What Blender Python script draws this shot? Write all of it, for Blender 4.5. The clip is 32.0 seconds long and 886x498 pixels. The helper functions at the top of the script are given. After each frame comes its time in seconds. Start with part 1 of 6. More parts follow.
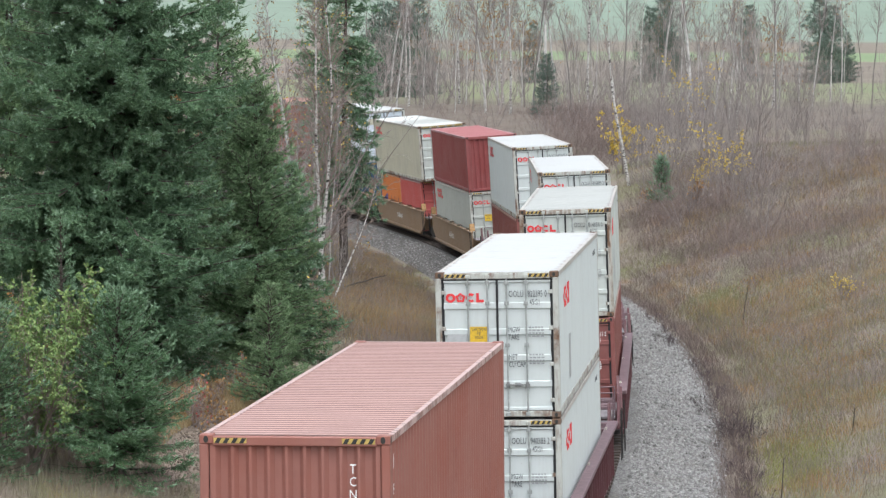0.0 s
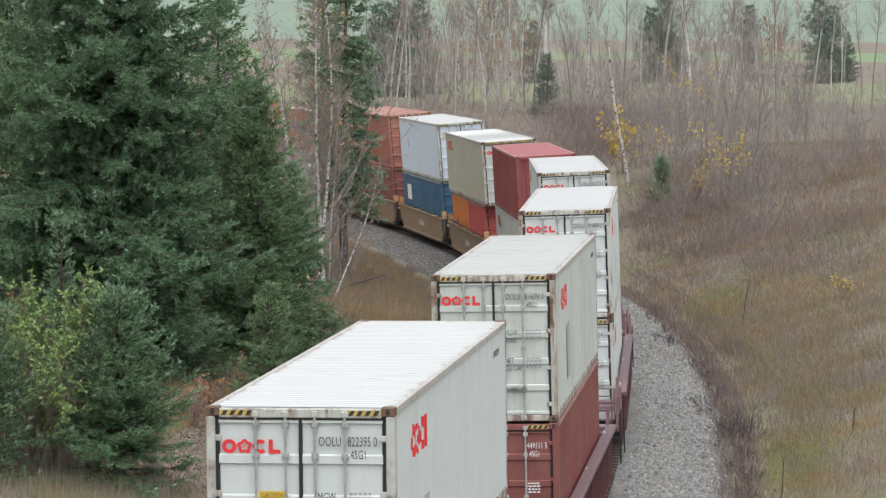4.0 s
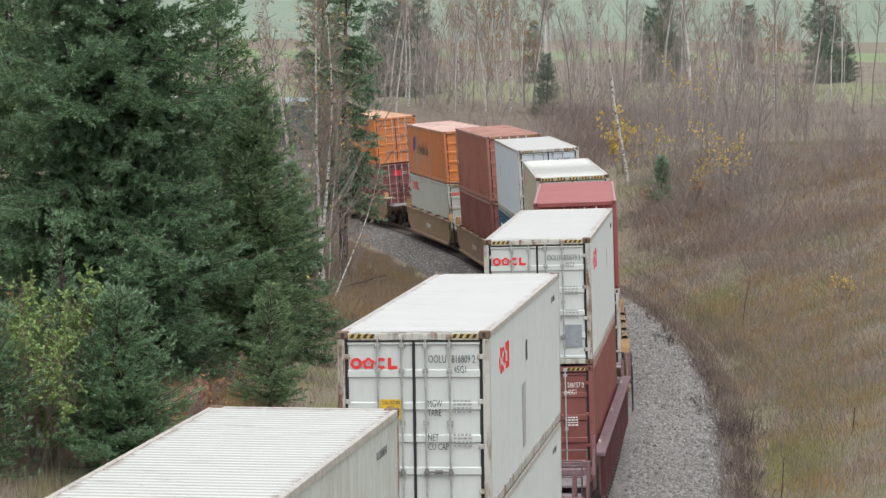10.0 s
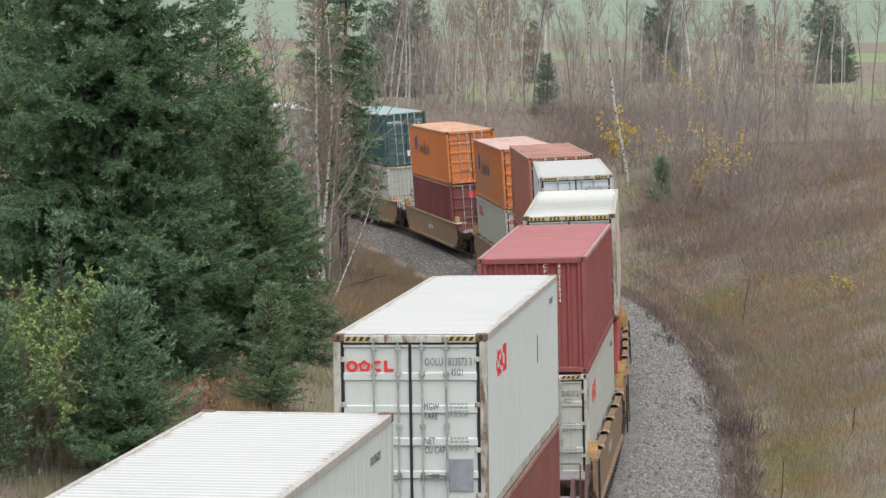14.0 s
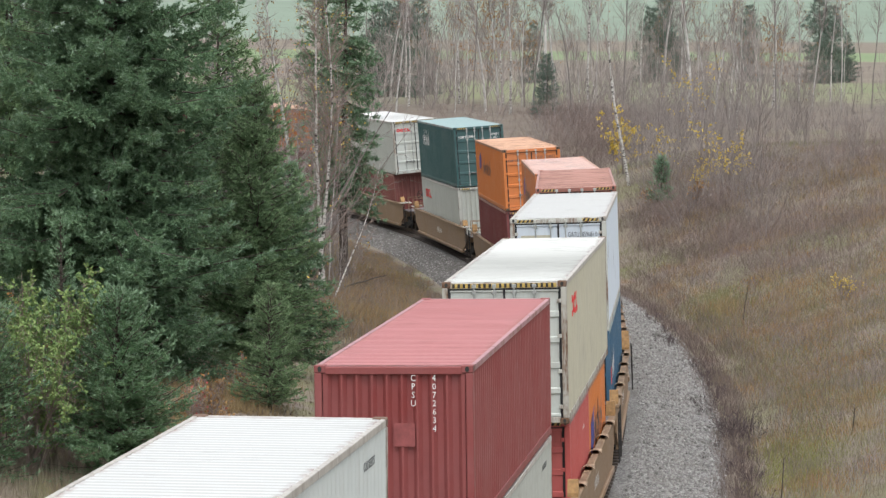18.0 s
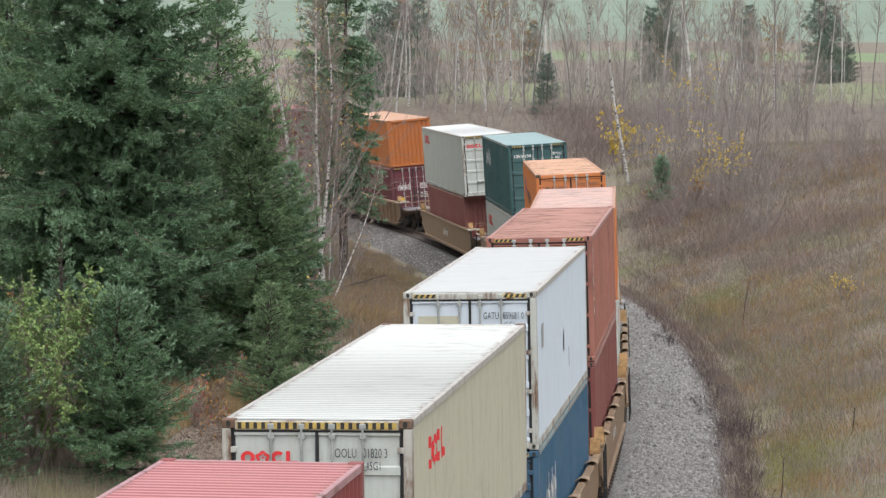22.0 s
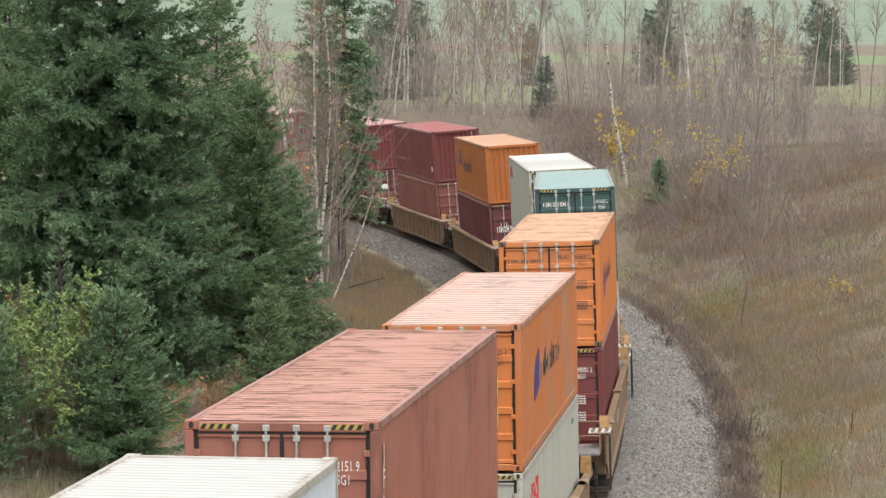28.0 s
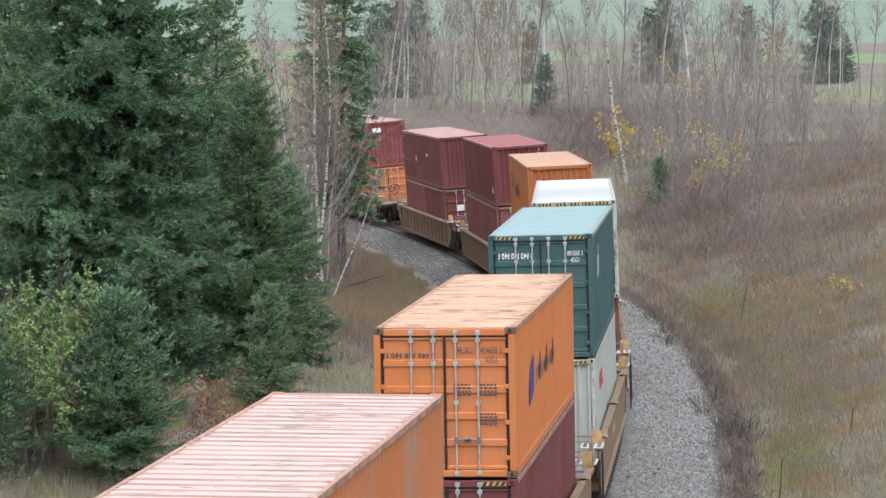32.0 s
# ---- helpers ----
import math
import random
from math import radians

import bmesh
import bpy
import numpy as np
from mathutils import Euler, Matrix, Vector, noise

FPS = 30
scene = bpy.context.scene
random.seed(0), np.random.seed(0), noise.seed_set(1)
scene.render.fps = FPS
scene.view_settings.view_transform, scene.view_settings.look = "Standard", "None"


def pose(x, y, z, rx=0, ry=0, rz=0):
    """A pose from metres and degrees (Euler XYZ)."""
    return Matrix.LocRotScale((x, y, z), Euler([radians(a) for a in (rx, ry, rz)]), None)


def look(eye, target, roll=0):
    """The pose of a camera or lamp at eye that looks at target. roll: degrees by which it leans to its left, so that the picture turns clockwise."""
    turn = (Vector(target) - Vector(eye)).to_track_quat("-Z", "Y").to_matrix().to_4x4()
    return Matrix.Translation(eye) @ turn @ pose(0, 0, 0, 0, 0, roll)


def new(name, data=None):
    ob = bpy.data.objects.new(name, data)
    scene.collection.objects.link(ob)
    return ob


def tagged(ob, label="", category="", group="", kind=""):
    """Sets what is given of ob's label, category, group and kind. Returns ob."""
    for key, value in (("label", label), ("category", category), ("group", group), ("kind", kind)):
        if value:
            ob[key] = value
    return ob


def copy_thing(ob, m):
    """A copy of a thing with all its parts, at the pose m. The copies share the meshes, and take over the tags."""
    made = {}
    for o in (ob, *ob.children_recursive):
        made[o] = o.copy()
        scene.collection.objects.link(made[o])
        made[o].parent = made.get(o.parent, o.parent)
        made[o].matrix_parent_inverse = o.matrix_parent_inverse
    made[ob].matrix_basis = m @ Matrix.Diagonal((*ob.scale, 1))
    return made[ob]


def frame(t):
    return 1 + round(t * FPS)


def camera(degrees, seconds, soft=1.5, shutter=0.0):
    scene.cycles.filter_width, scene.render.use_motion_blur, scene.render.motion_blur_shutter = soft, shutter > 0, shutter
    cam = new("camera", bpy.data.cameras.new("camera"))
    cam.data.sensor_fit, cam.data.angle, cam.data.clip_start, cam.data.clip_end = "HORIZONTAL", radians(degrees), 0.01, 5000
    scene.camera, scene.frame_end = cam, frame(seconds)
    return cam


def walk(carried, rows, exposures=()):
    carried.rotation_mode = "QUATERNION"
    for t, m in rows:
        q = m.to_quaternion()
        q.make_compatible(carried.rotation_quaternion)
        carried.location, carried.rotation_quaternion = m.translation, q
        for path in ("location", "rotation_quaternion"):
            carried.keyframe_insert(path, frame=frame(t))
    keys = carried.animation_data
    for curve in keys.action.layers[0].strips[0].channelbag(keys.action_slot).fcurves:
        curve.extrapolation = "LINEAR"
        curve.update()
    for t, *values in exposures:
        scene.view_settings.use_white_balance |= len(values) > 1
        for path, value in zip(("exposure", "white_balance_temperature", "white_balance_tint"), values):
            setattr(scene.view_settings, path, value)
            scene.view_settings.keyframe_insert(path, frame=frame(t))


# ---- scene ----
# ---- camera ----
# World: metres, z = 0 at the top of the rails; the camera stands high over the line and looks along +y.
EYE = (0.0, 0.0, 11.017)
cam = camera(15.84, 32.0, soft=1.35)


def aim(right=0.0, up=0.0):
    """The camera's pose, turned by small angles in degrees."""
    yaw, tilt = radians(right), radians(-4.029 + up)
    d = Vector((math.sin(yaw) * math.cos(tilt), math.cos(yaw) * math.cos(tilt), math.sin(tilt)))
    return look(EYE, Vector(EYE) + d * 100, 0.333)


walk(cam, [(0, aim()), (12, aim()), (25.5, aim()), (26.4, aim(0.004, 0.02)), (27.5, aim(0.022, 0.066)), (28, aim(0.030, 0.045)),
           (28.5, aim(0.032, 0.031)), (29, aim(0.030, 0.020)), (30, aim(0.031, 0.015)), (32, aim(0.032, 0.013))],
     exposures=[(0, 0.74, 6100, 9), (3, 0.60, 6200, 9), (5.5, 0.50, 6480, 10), (14, 0.49, 6500, 10), (17, 0.51, 6480, 10), (19, 0.64, 6330, 10), (25, 0.45, 6520, 10), (28, 0.63, 6850, 9), (30.2, 0.62, 6850, 9), (31, 0.64, 6220, 9), (32, 0.64, 5980, 9)])

# ---- light: a bright overcast sky ----
world = bpy.data.worlds.new("overcast_sky")
scene.world = world
world.use_nodes = True
wn = world.node_tree
sky = wn.nodes.new("ShaderNodeTexSky")
sky.sky_type = "NISHITA"
sky.sun_disc = False
sky.sun_elevation, sky.sun_rotation = radians(66), radians(172)
sky.dust_density, sky.air_density, sky.ozone_density = 4.0, 1.0, 1.0
grey = wn.nodes.new("ShaderNodeHueSaturation")
grey.inputs["Saturation"].default_value = 0.22
wn.links.new(sky.outputs["Color"], grey.inputs["Color"])
wn.links.new(grey.outputs["Color"], wn.nodes["Background"].inputs["Color"])
wn.nodes["Background"].inputs["Strength"].default_value = 0.15
sun = new("sun", bpy.data.lights.new("sun", "SUN"))
sun.data.energy, sun.data.angle, sun.data.color = 1.0, radians(70), (1.0, 0.985, 0.96)
sun.matrix_world = look((0, 0, 60), (-4, 26, 0))

# ---- the line of the track ----
STEP = 0.5
RUN = np.arange(-160, 460, STEP)
KNOTS = [0, 30, 50, 70, 90, 110, 130, 160, 200, 460]
BENDS = [0.00053, -0.00014, -0.00080, -0.00144, -0.00243, -0.00336, -0.00311, -0.00334, -0.0036, -0.0036]
ZERO = int(round((40 - RUN[0]) / STEP))
HEAD = np.cumsum(np.interp(RUN, KNOTS, BENDS) * (RUN > 0)) * STEP
HEAD = HEAD - HEAD[ZERO] + 0.13919
LINE_X = np.cumsum(np.sin(HEAD)) * STEP
LINE_Y = np.cumsum(np.cos(HEAD)) * STEP
LINE_X = LINE_X - LINE_X[ZERO] - 1.7194
LINE_Y = LINE_Y - LINE_Y[ZERO] + 40.0


def on_line(s, d=0.0):
    """Ground-plan place at s metres along the track and d metres to its right."""
    x, y, h = np.interp(s, RUN, LINE_X), np.interp(s, RUN, LINE_Y), np.interp(s, RUN, HEAD)
    return x + d * np.cos(h), y - d * np.sin(h)


def cant(s):
    """How far the outer rail is raised, in radians."""
    return np.clip(0.0342 + 0.00056 * (np.asarray(s) - 80), 0, 0.09)


def on_track(s, half=7.5):
    """The pose of a vehicle whose middle stands at s: x to the right, y away along the track, z up from the rail."""
    ax, ay = on_line(s - half)
    bx, by = on_line(s + half)
    return pose((ax + bx) / 2, (ay + by) / 2, 0, 0, 0, -math.degrees(math.atan2(bx - ax, by - ay))) @ pose(0, 0, 0, 0, -math.degrees(float(cant(s))), 0)


def travel(t):
    return 5.634 * t + 0.00168 * t * t


NEAR = np.arange(0, len(RUN), 4)


def to_line(x, y):
    """For arrays of places: metres along the track and to its right."""
    x, y = np.atleast_1d(np.asarray(x, float)), np.atleast_1d(np.asarray(y, float))
    s, d = np.empty(x.size), np.empty(x.size)
    fx, fy = x.ravel(), y.ravel()
    for i in range(0, fx.size, 4000):
        sl = slice(i, i + 4000)
        k = NEAR[np.argmin((fx[sl, None] - LINE_X[None, NEAR]) ** 2 + (fy[sl, None] - LINE_Y[None, NEAR]) ** 2, axis=1)]
        ux, uy = np.sin(HEAD[k]), np.cos(HEAD[k])
        rx, ry = fx[sl] - LINE_X[k], fy[sl] - LINE_Y[k]
        s[sl] = RUN[k] + rx * ux + ry * uy
        d[sl] = rx * uy - ry * ux
    return s.reshape(x.shape), d.reshape(x.shape)


def smooth(a, b, x):
    t = np.clip((np.asarray(x, float) - a) / (b - a), 0, 1)
    return t * t * (3 - 2 * t)


def bumps(x, y, size):
    """A soft, wavy unevenness between about -1 and 1."""
    a, b = np.asarray(x) / size, np.asarray(y) / size
    return (np.sin(a * 1.3 + 0.7 * np.sin(b * 0.9)) + np.sin(b * 1.7 + 1.1 * np.sin(a * 0.6 + 2)) + 0.6 * np.sin(a * 2.9 + b * 2.3 + 1)) / 2.6


def ground_height(x, y):
    s, d = to_line(x, y)
    x, y = np.atleast_1d(np.asarray(x, float)), np.atleast_1d(np.asarray(y, float))
    right = -0.85 + 0.36 * np.maximum(d - 5.0, 0)
    top_r = 4.2 + 1.3 * smooth(150, 90, y) * smooth(5, 25, x)
    right = top_r - np.log1p(np.exp(np.clip((top_r - right) / 0.8, -30, 30))) * 0.8
    left = -0.85 + 0.20 * np.maximum(-d - 4.6, 0)
    left = 2.2 - np.log1p(np.exp(np.clip((2.2 - left) / 0.6, -30, 30))) * 0.6
    z = np.where(d > 0, right, left)
    far = smooth(260, 420, y)
    z = z * (1 - far) + 3.4 * far
    z = z + 34 * smooth(800, 2600, y) + 0.0 * x
    rough = smooth(4.5, 8, np.abs(d))
    z = z + rough * (0.07 * bumps(x, y, 1.6) + 0.34 * bumps(x + 40, y - 13, 6.5)) * (1 - far)
    return np.where(np.abs(d) < 4.3, np.minimum(z, -0.95), z)


# ---- mesh tools ----
class Geo:
    """Gathers vertices and faces for one mesh."""

    def __init__(self):
        self.v, self.q, self.t, self.n = [], [], [], 0

    def add(self, v, quads=None, tris=None):
        v = np.asarray(v, float).reshape(-1, 3)
        if quads is not None and len(quads):
            self.q.append(np.asarray(quads, int).reshape(-1, 4) + self.n)
        if tris is not None and len(tris):
            self.t.append(np.asarray(tris, int).reshape(-1, 3) + self.n)
        self.v.append(v)
        self.n += len(v)
        return self

    def box(self, x0, y0, z0, x1, y1, z1, cut=0.0):
        """A box; cut chamfers the edges round the top and the bottom."""
        c = min(cut, (x1 - x0) / 3, (y1 - y0) / 3, (z1 - z0) / 3)
        if c <= 0:
            v = [(x, y, z) for z in (z0, z1) for x, y in ((x0, y0), (x1, y0), (x1, y1), (x0, y1))]
            return self.add(v, [(3, 2, 1, 0), (4, 5, 6, 7), (0, 1, 5, 4), (1, 2, 6, 5), (2, 3, 7, 6), (3, 0, 4, 7)])
        v = []
        for z, i in ((z0, c), (z0 + c, 0), (z1 - c, 0), (z1, c)):
            v += [(x0 + c, y0 + i, z), (x1 - c, y0 + i, z), (x1 - i, y0 + c, z), (x1 - i, y1 - c, z),
                  (x1 - c, y1 - i, z), (x0 + c, y1 - i, z), (x0 + i, y1 - c, z), (x0 + i, y0 + c, z)]
        q = [(8 * k + i, 8 * k + (i + 1) % 8, 8 * k + 8 + (i + 1) % 8, 8 * k + 8 + i) for k in range(3) for i in range(8)]
        for o, flip in ((0, True), (24, False)):
            for f in ((0, 1, 2, 7), (7, 2, 3, 6), (6, 3, 4, 5)):
                q.append(tuple(o + i for i in (f[::-1] if flip else f)))
        return self.add(v, q)

    def sweep(self, outline, along, closed=True):
        """outline: (n, 2) as (a, b); along(i, a, b) gives the place at station i; i runs over 0 .. count - 1."""
        n = len(outline)
        count, place = along
        v = np.concatenate([place(i, np.array(outline)) for i in range(count)])
        m = n if closed else n - 1
        q = [(k * n + i, k * n + (i + 1) % n, (k + 1) * n + (i + 1) % n, (k + 1) * n + i) for k in range(count - 1) for i in range(m)]
        return self.add(v, q)

    def extrude(self, outline, axis, a, b):
        """A closed outline of (u, w), carried from a to b along an axis, with flat ends. axis x: (y, z); y: (x, z); z: (x, y)."""
        o = np.asarray(outline, float)
        n = len(o)

        def put(c):
            k = np.full(n, c)
            return np.stack({"x": (k, o[:, 0], o[:, 1]), "y": (o[:, 0], k, o[:, 1]), "z": (o[:, 0], o[:, 1], k)}[axis], 1)
        q = [(i, (i + 1) % n, n + (i + 1) % n, n + i) for i in range(n)]
        mid = [np.concatenate([put(a), put(b)]), ]
        ca, cb = put(a).mean(0), put(b).mean(0)
        t = [(2 * n, (i + 1) % n, i) for i in range(n)] + [(2 * n + 1, n + i, n + (i + 1) % n) for i in range(n)]
        return self.add(np.concatenate([mid[0], [ca, cb]]), q, t)

    def tubes(self, p0, p1, r0, r1, k=3):
        """Many tapered rods at once."""
        p0, p1 = np.asarray(p0, float).reshape(-1, 3), np.asarray(p1, float).reshape(-1, 3)
        r0, r1 = np.broadcast_to(np.asarray(r0, float), len(p0)), np.broadcast_to(np.asarray(r1, float), len(p0))
        d = p1 - p0
        d = d / np.maximum(np.linalg.norm(d, axis=1, keepdims=True), 1e-9)
        ref = np.where(np.abs(d[:, 2:3]) > 0.9, [[1.0, 0, 0]], [[0, 0, 1.0]])
        u = np.cross(d, ref)
        u = u / np.maximum(np.linalg.norm(u, axis=1, keepdims=True), 1e-9)
        w = np.cross(d, u)
        ang = np.arange(k) * 2 * np.pi / k
        ring = u[:, None] * np.cos(ang)[None, :, None] + w[:, None] * np.sin(ang)[None, :, None]
        v = np.concatenate([p0[:, None] + ring * r0[:, None, None], p1[:, None] + ring * r1[:, None, None]], 1)
        base = np.arange(len(p0))[:, None] * 2 * k
        i = np.arange(k)
        q = np.stack([base + i, base + (i + 1) % k, base + k + (i + 1) % k, base + k + i], -1)
        return self.add(v, q)

    def spikes(self, p0, p1, r, k=3):
        """Many thin rods that run out to a point."""
        p0, p1 = np.asarray(p0, float).reshape(-1, 3), np.asarray(p1, float).reshape(-1, 3)
        r = np.broadcast_to(np.asarray(r, float), len(p0))
        d = p1 - p0
        ref = np.where(np.abs(d[:, 2:3]) > 0.9 * np.linalg.norm(d, axis=1, keepdims=True), [[1.0, 0, 0]], [[0, 0, 1.0]])
        u = np.cross(d, ref)
        u = u / np.maximum(np.linalg.norm(u, axis=1, keepdims=True), 1e-9)
        w = np.cross(d, u)
        w = w / np.maximum(np.linalg.norm(w, axis=1, keepdims=True), 1e-9)
        ang = np.arange(k) * 2 * np.pi / k
        ring_ = u[:, None] * np.cos(ang)[None, :, None] + w[:, None] * np.sin(ang)[None, :, None]
        v = np.concatenate([p0[:, None] + ring_ * r[:, None, None], p1[:, None]], 1)
        base, i = np.arange(len(p0))[:, None] * (k + 1), np.arange(k)
        return self.add(v, tris=np.stack([base + i, base + (i + 1) % k, base + k + 0 * i], -1))

    def rod(self, p0, p1, r, k=8):
        """One round rod with closed ends."""
        p0, p1 = Vector(p0), Vector(p1)
        m = (p1 - p0).to_track_quat("Z", "Y").to_matrix()
        ring = [m @ Vector((math.cos(a) * r, math.sin(a) * r, 0)) for a in (i * 2 * math.pi / k for i in range(k))]
        v = [p0 + c for c in ring] + [p1 + c for c in ring] + [p0, p1]
        q = [(i, (i + 1) % k, k + (i + 1) % k, k + i) for i in range(k)]
        t = [(2 * k, (i + 1) % k, i) for i in range(k)] + [(2 * k + 1, k + i, k + (i + 1) % k) for i in range(k)]
        return self.add([tuple(c) for c in v], q, t)

    def mesh(self, name, smooth_faces=False):
        v = np.concatenate(self.v)
        q = np.concatenate(self.q) if self.q else np.zeros((0, 4), int)
        t = np.concatenate(self.t) if self.t else np.zeros((0, 3), int)
        me = bpy.data.meshes.new(name)
        me.vertices.add(len(v))
        me.vertices.foreach_set("co", v.astype(np.float32).ravel())
        me.loops.add(q.size + t.size)
        me.loops.foreach_set("vertex_index", np.concatenate([q.ravel(), t.ravel()]).astype(np.int32))
        me.polygons.add(len(q) + len(t))
        me.polygons.foreach_set("loop_start", np.concatenate([np.arange(len(q)) * 4, q.size + np.arange(len(t)) * 3]).astype(np.int32))
        me.update(calc_edges=True)
        me.validate()
        me.polygons.foreach_set("use_smooth", [smooth_faces] * len(me.polygons))
        return me


def part(name, shape, material, parent=None, label="", at=None):
    """Links a Geo or a ready mesh as one object under a thing or a part."""
    me = shape.mesh(name) if isinstance(shape, Geo) else shape
    ob = new(name, me)
    if not me.materials:
        me.materials.append(None)
    ob.material_slots[0].link = "OBJECT"
    ob.material_slots[0].material = material
    if parent is not None:
        ob.parent = parent
    if at is not None:
        ob.matrix_basis = at
    if label:
        ob["label"] = label
    return ob


def thing(name, label, category, group="", kind="", at=None):
    ob = new(name)
    ob.empty_display_size = 0.3
    if at is not None:
        ob.matrix_basis = at
    return tagged(ob, label, category, group, kind)

# ---- materials ----
def blank(name, rough=0.6, metal=0.0):
    m = bpy.data.materials.new(name)
    m.use_nodes = True
    nt = m.node_tree
    b = nt.nodes["Principled BSDF"]
    b.inputs["Roughness"].default_value, b.inputs["Metallic"].default_value = rough, metal
    return m, nt, b


def node(nt, kind, **values):
    n = nt.nodes.new(kind)
    for key, value in values.items():
        n.inputs[key.replace("_", " ")].default_value = value
    return n


def mixed(nt, fac, a, b):
    """A colour mix; a and b are sockets or colours."""
    n = nt.nodes.new("ShaderNodeMix")
    n.data_type = "RGBA"
    for socket, value in ((n.inputs[0], fac), (n.inputs[6], a), (n.inputs[7], b)):
        if isinstance(value, (int, float)):
            socket.default_value = value
        elif isinstance(value, tuple):
            socket.default_value = (*value, 1) if len(value) == 3 else value
        else:
            nt.links.new(value, socket)
    return n.outputs[2]


def ramp(nt, socket, lo, hi, a=0.0, b=1.0):
    n = nt.nodes.new("ShaderNodeMapRange")
    nt.links.new(socket, n.inputs[0])
    for i, value in enumerate((lo, hi, a, b)):
        n.inputs[i + 1].default_value = value
    return n.outputs[0]


def times(nt, a, b, op="MULTIPLY"):
    n = nt.nodes.new("ShaderNodeMath")
    n.operation = op
    for socket, value in ((n.inputs[0], a), (n.inputs[1], b)):
        if isinstance(value, (int, float)):
            socket.default_value = value
        else:
            nt.links.new(value, socket)
    return n.outputs[0]


def grain(nt, scale, detail=4.0, rough=0.6, stretch=None):
    """Noise in the object's own metres."""
    tc = nt.nodes.new("ShaderNodeTexCoord")
    n = node(nt, "ShaderNodeTexNoise", Scale=scale, Detail=detail, Roughness=rough)
    far = nt.nodes.new("ShaderNodeVectorMath")
    far.operation = "MULTIPLY_ADD"
    nt.links.new(chance(nt), far.inputs[0])
    far.inputs[1].default_value = (53, 31, 17)
    nt.links.new(tc.outputs["Object"], far.inputs[2])
    mp = nt.nodes.new("ShaderNodeMapping")
    mp.inputs["Scale"].default_value = stretch or (1, 1, 1)
    nt.links.new(far.outputs[0], mp.inputs[0])
    nt.links.new(mp.outputs[0], n.inputs["Vector"])
    return n.outputs["Fac"]


def relief(nt, b, socket, strength, distance):
    n = node(nt, "ShaderNodeBump", Strength=strength, Distance=distance)
    nt.links.new(socket, n.inputs["Height"])
    nt.links.new(n.outputs[0], b.inputs["Normal"])


def chance(nt):
    return nt.nodes.new("ShaderNodeObjectInfo").outputs["Random"]


def paint(name, colour, wear=0.5, rough=0.5, dirt=(0.16, 0.14, 0.12), rust=(0.13, 0.055, 0.03), fade=(1, 1, 1), blot=None):
    """Weathered paint on steel: a faded coat, streaks of dirt, specks and runs of rust."""
    m, nt, b = blank(name, rough)
    fading = grain(nt, 0.7, 3)
    base = mixed(nt, ramp(nt, fading, 0.35, 0.75, 0, 0.22), colour, tuple(c * 0.72 + f * 0.18 for c, f in zip(colour, fade)))
    streak = grain(nt, 1.0, 6, 0.65, (7, 7, 0.55))
    base = mixed(nt, ramp(nt, streak, 0.50, 0.80, 0, 0.55 * wear), base, dirt)
    broad = grain(nt, 2.6, 5, 0.7)
    base = mixed(nt, ramp(nt, broad, 0.52, 0.78, 0, 0.35 * wear), base, dirt)
    if blot:
        smear = times(nt, ramp(nt, grain(nt, 0.42, 4, 0.6), 0.50, 0.60, 0, 1), ramp(nt, grain(nt, 1.0, 5, 0.65, (3, 3, 0.7)), 0.40, 0.60, 0, blot[1]))
        base = mixed(nt, smear, base, blot[0])
    spots = grain(nt, 9.0, 6, 0.75)
    area = ramp(nt, grain(nt, 0.55, 2), 0.45, 0.7, 0, 1)
    base = mixed(nt, times(nt, ramp(nt, spots, 0.64, 0.70, 0, 0.9 * wear), area), base, rust)
    nt.links.new(base, b.inputs["Base Color"])
    nt.links.new(ramp(nt, spots, 0.3, 0.8, rough - 0.1, rough + 0.25), b.inputs["Roughness"])
    relief(nt, b, spots, 0.15, 0.004)
    return m


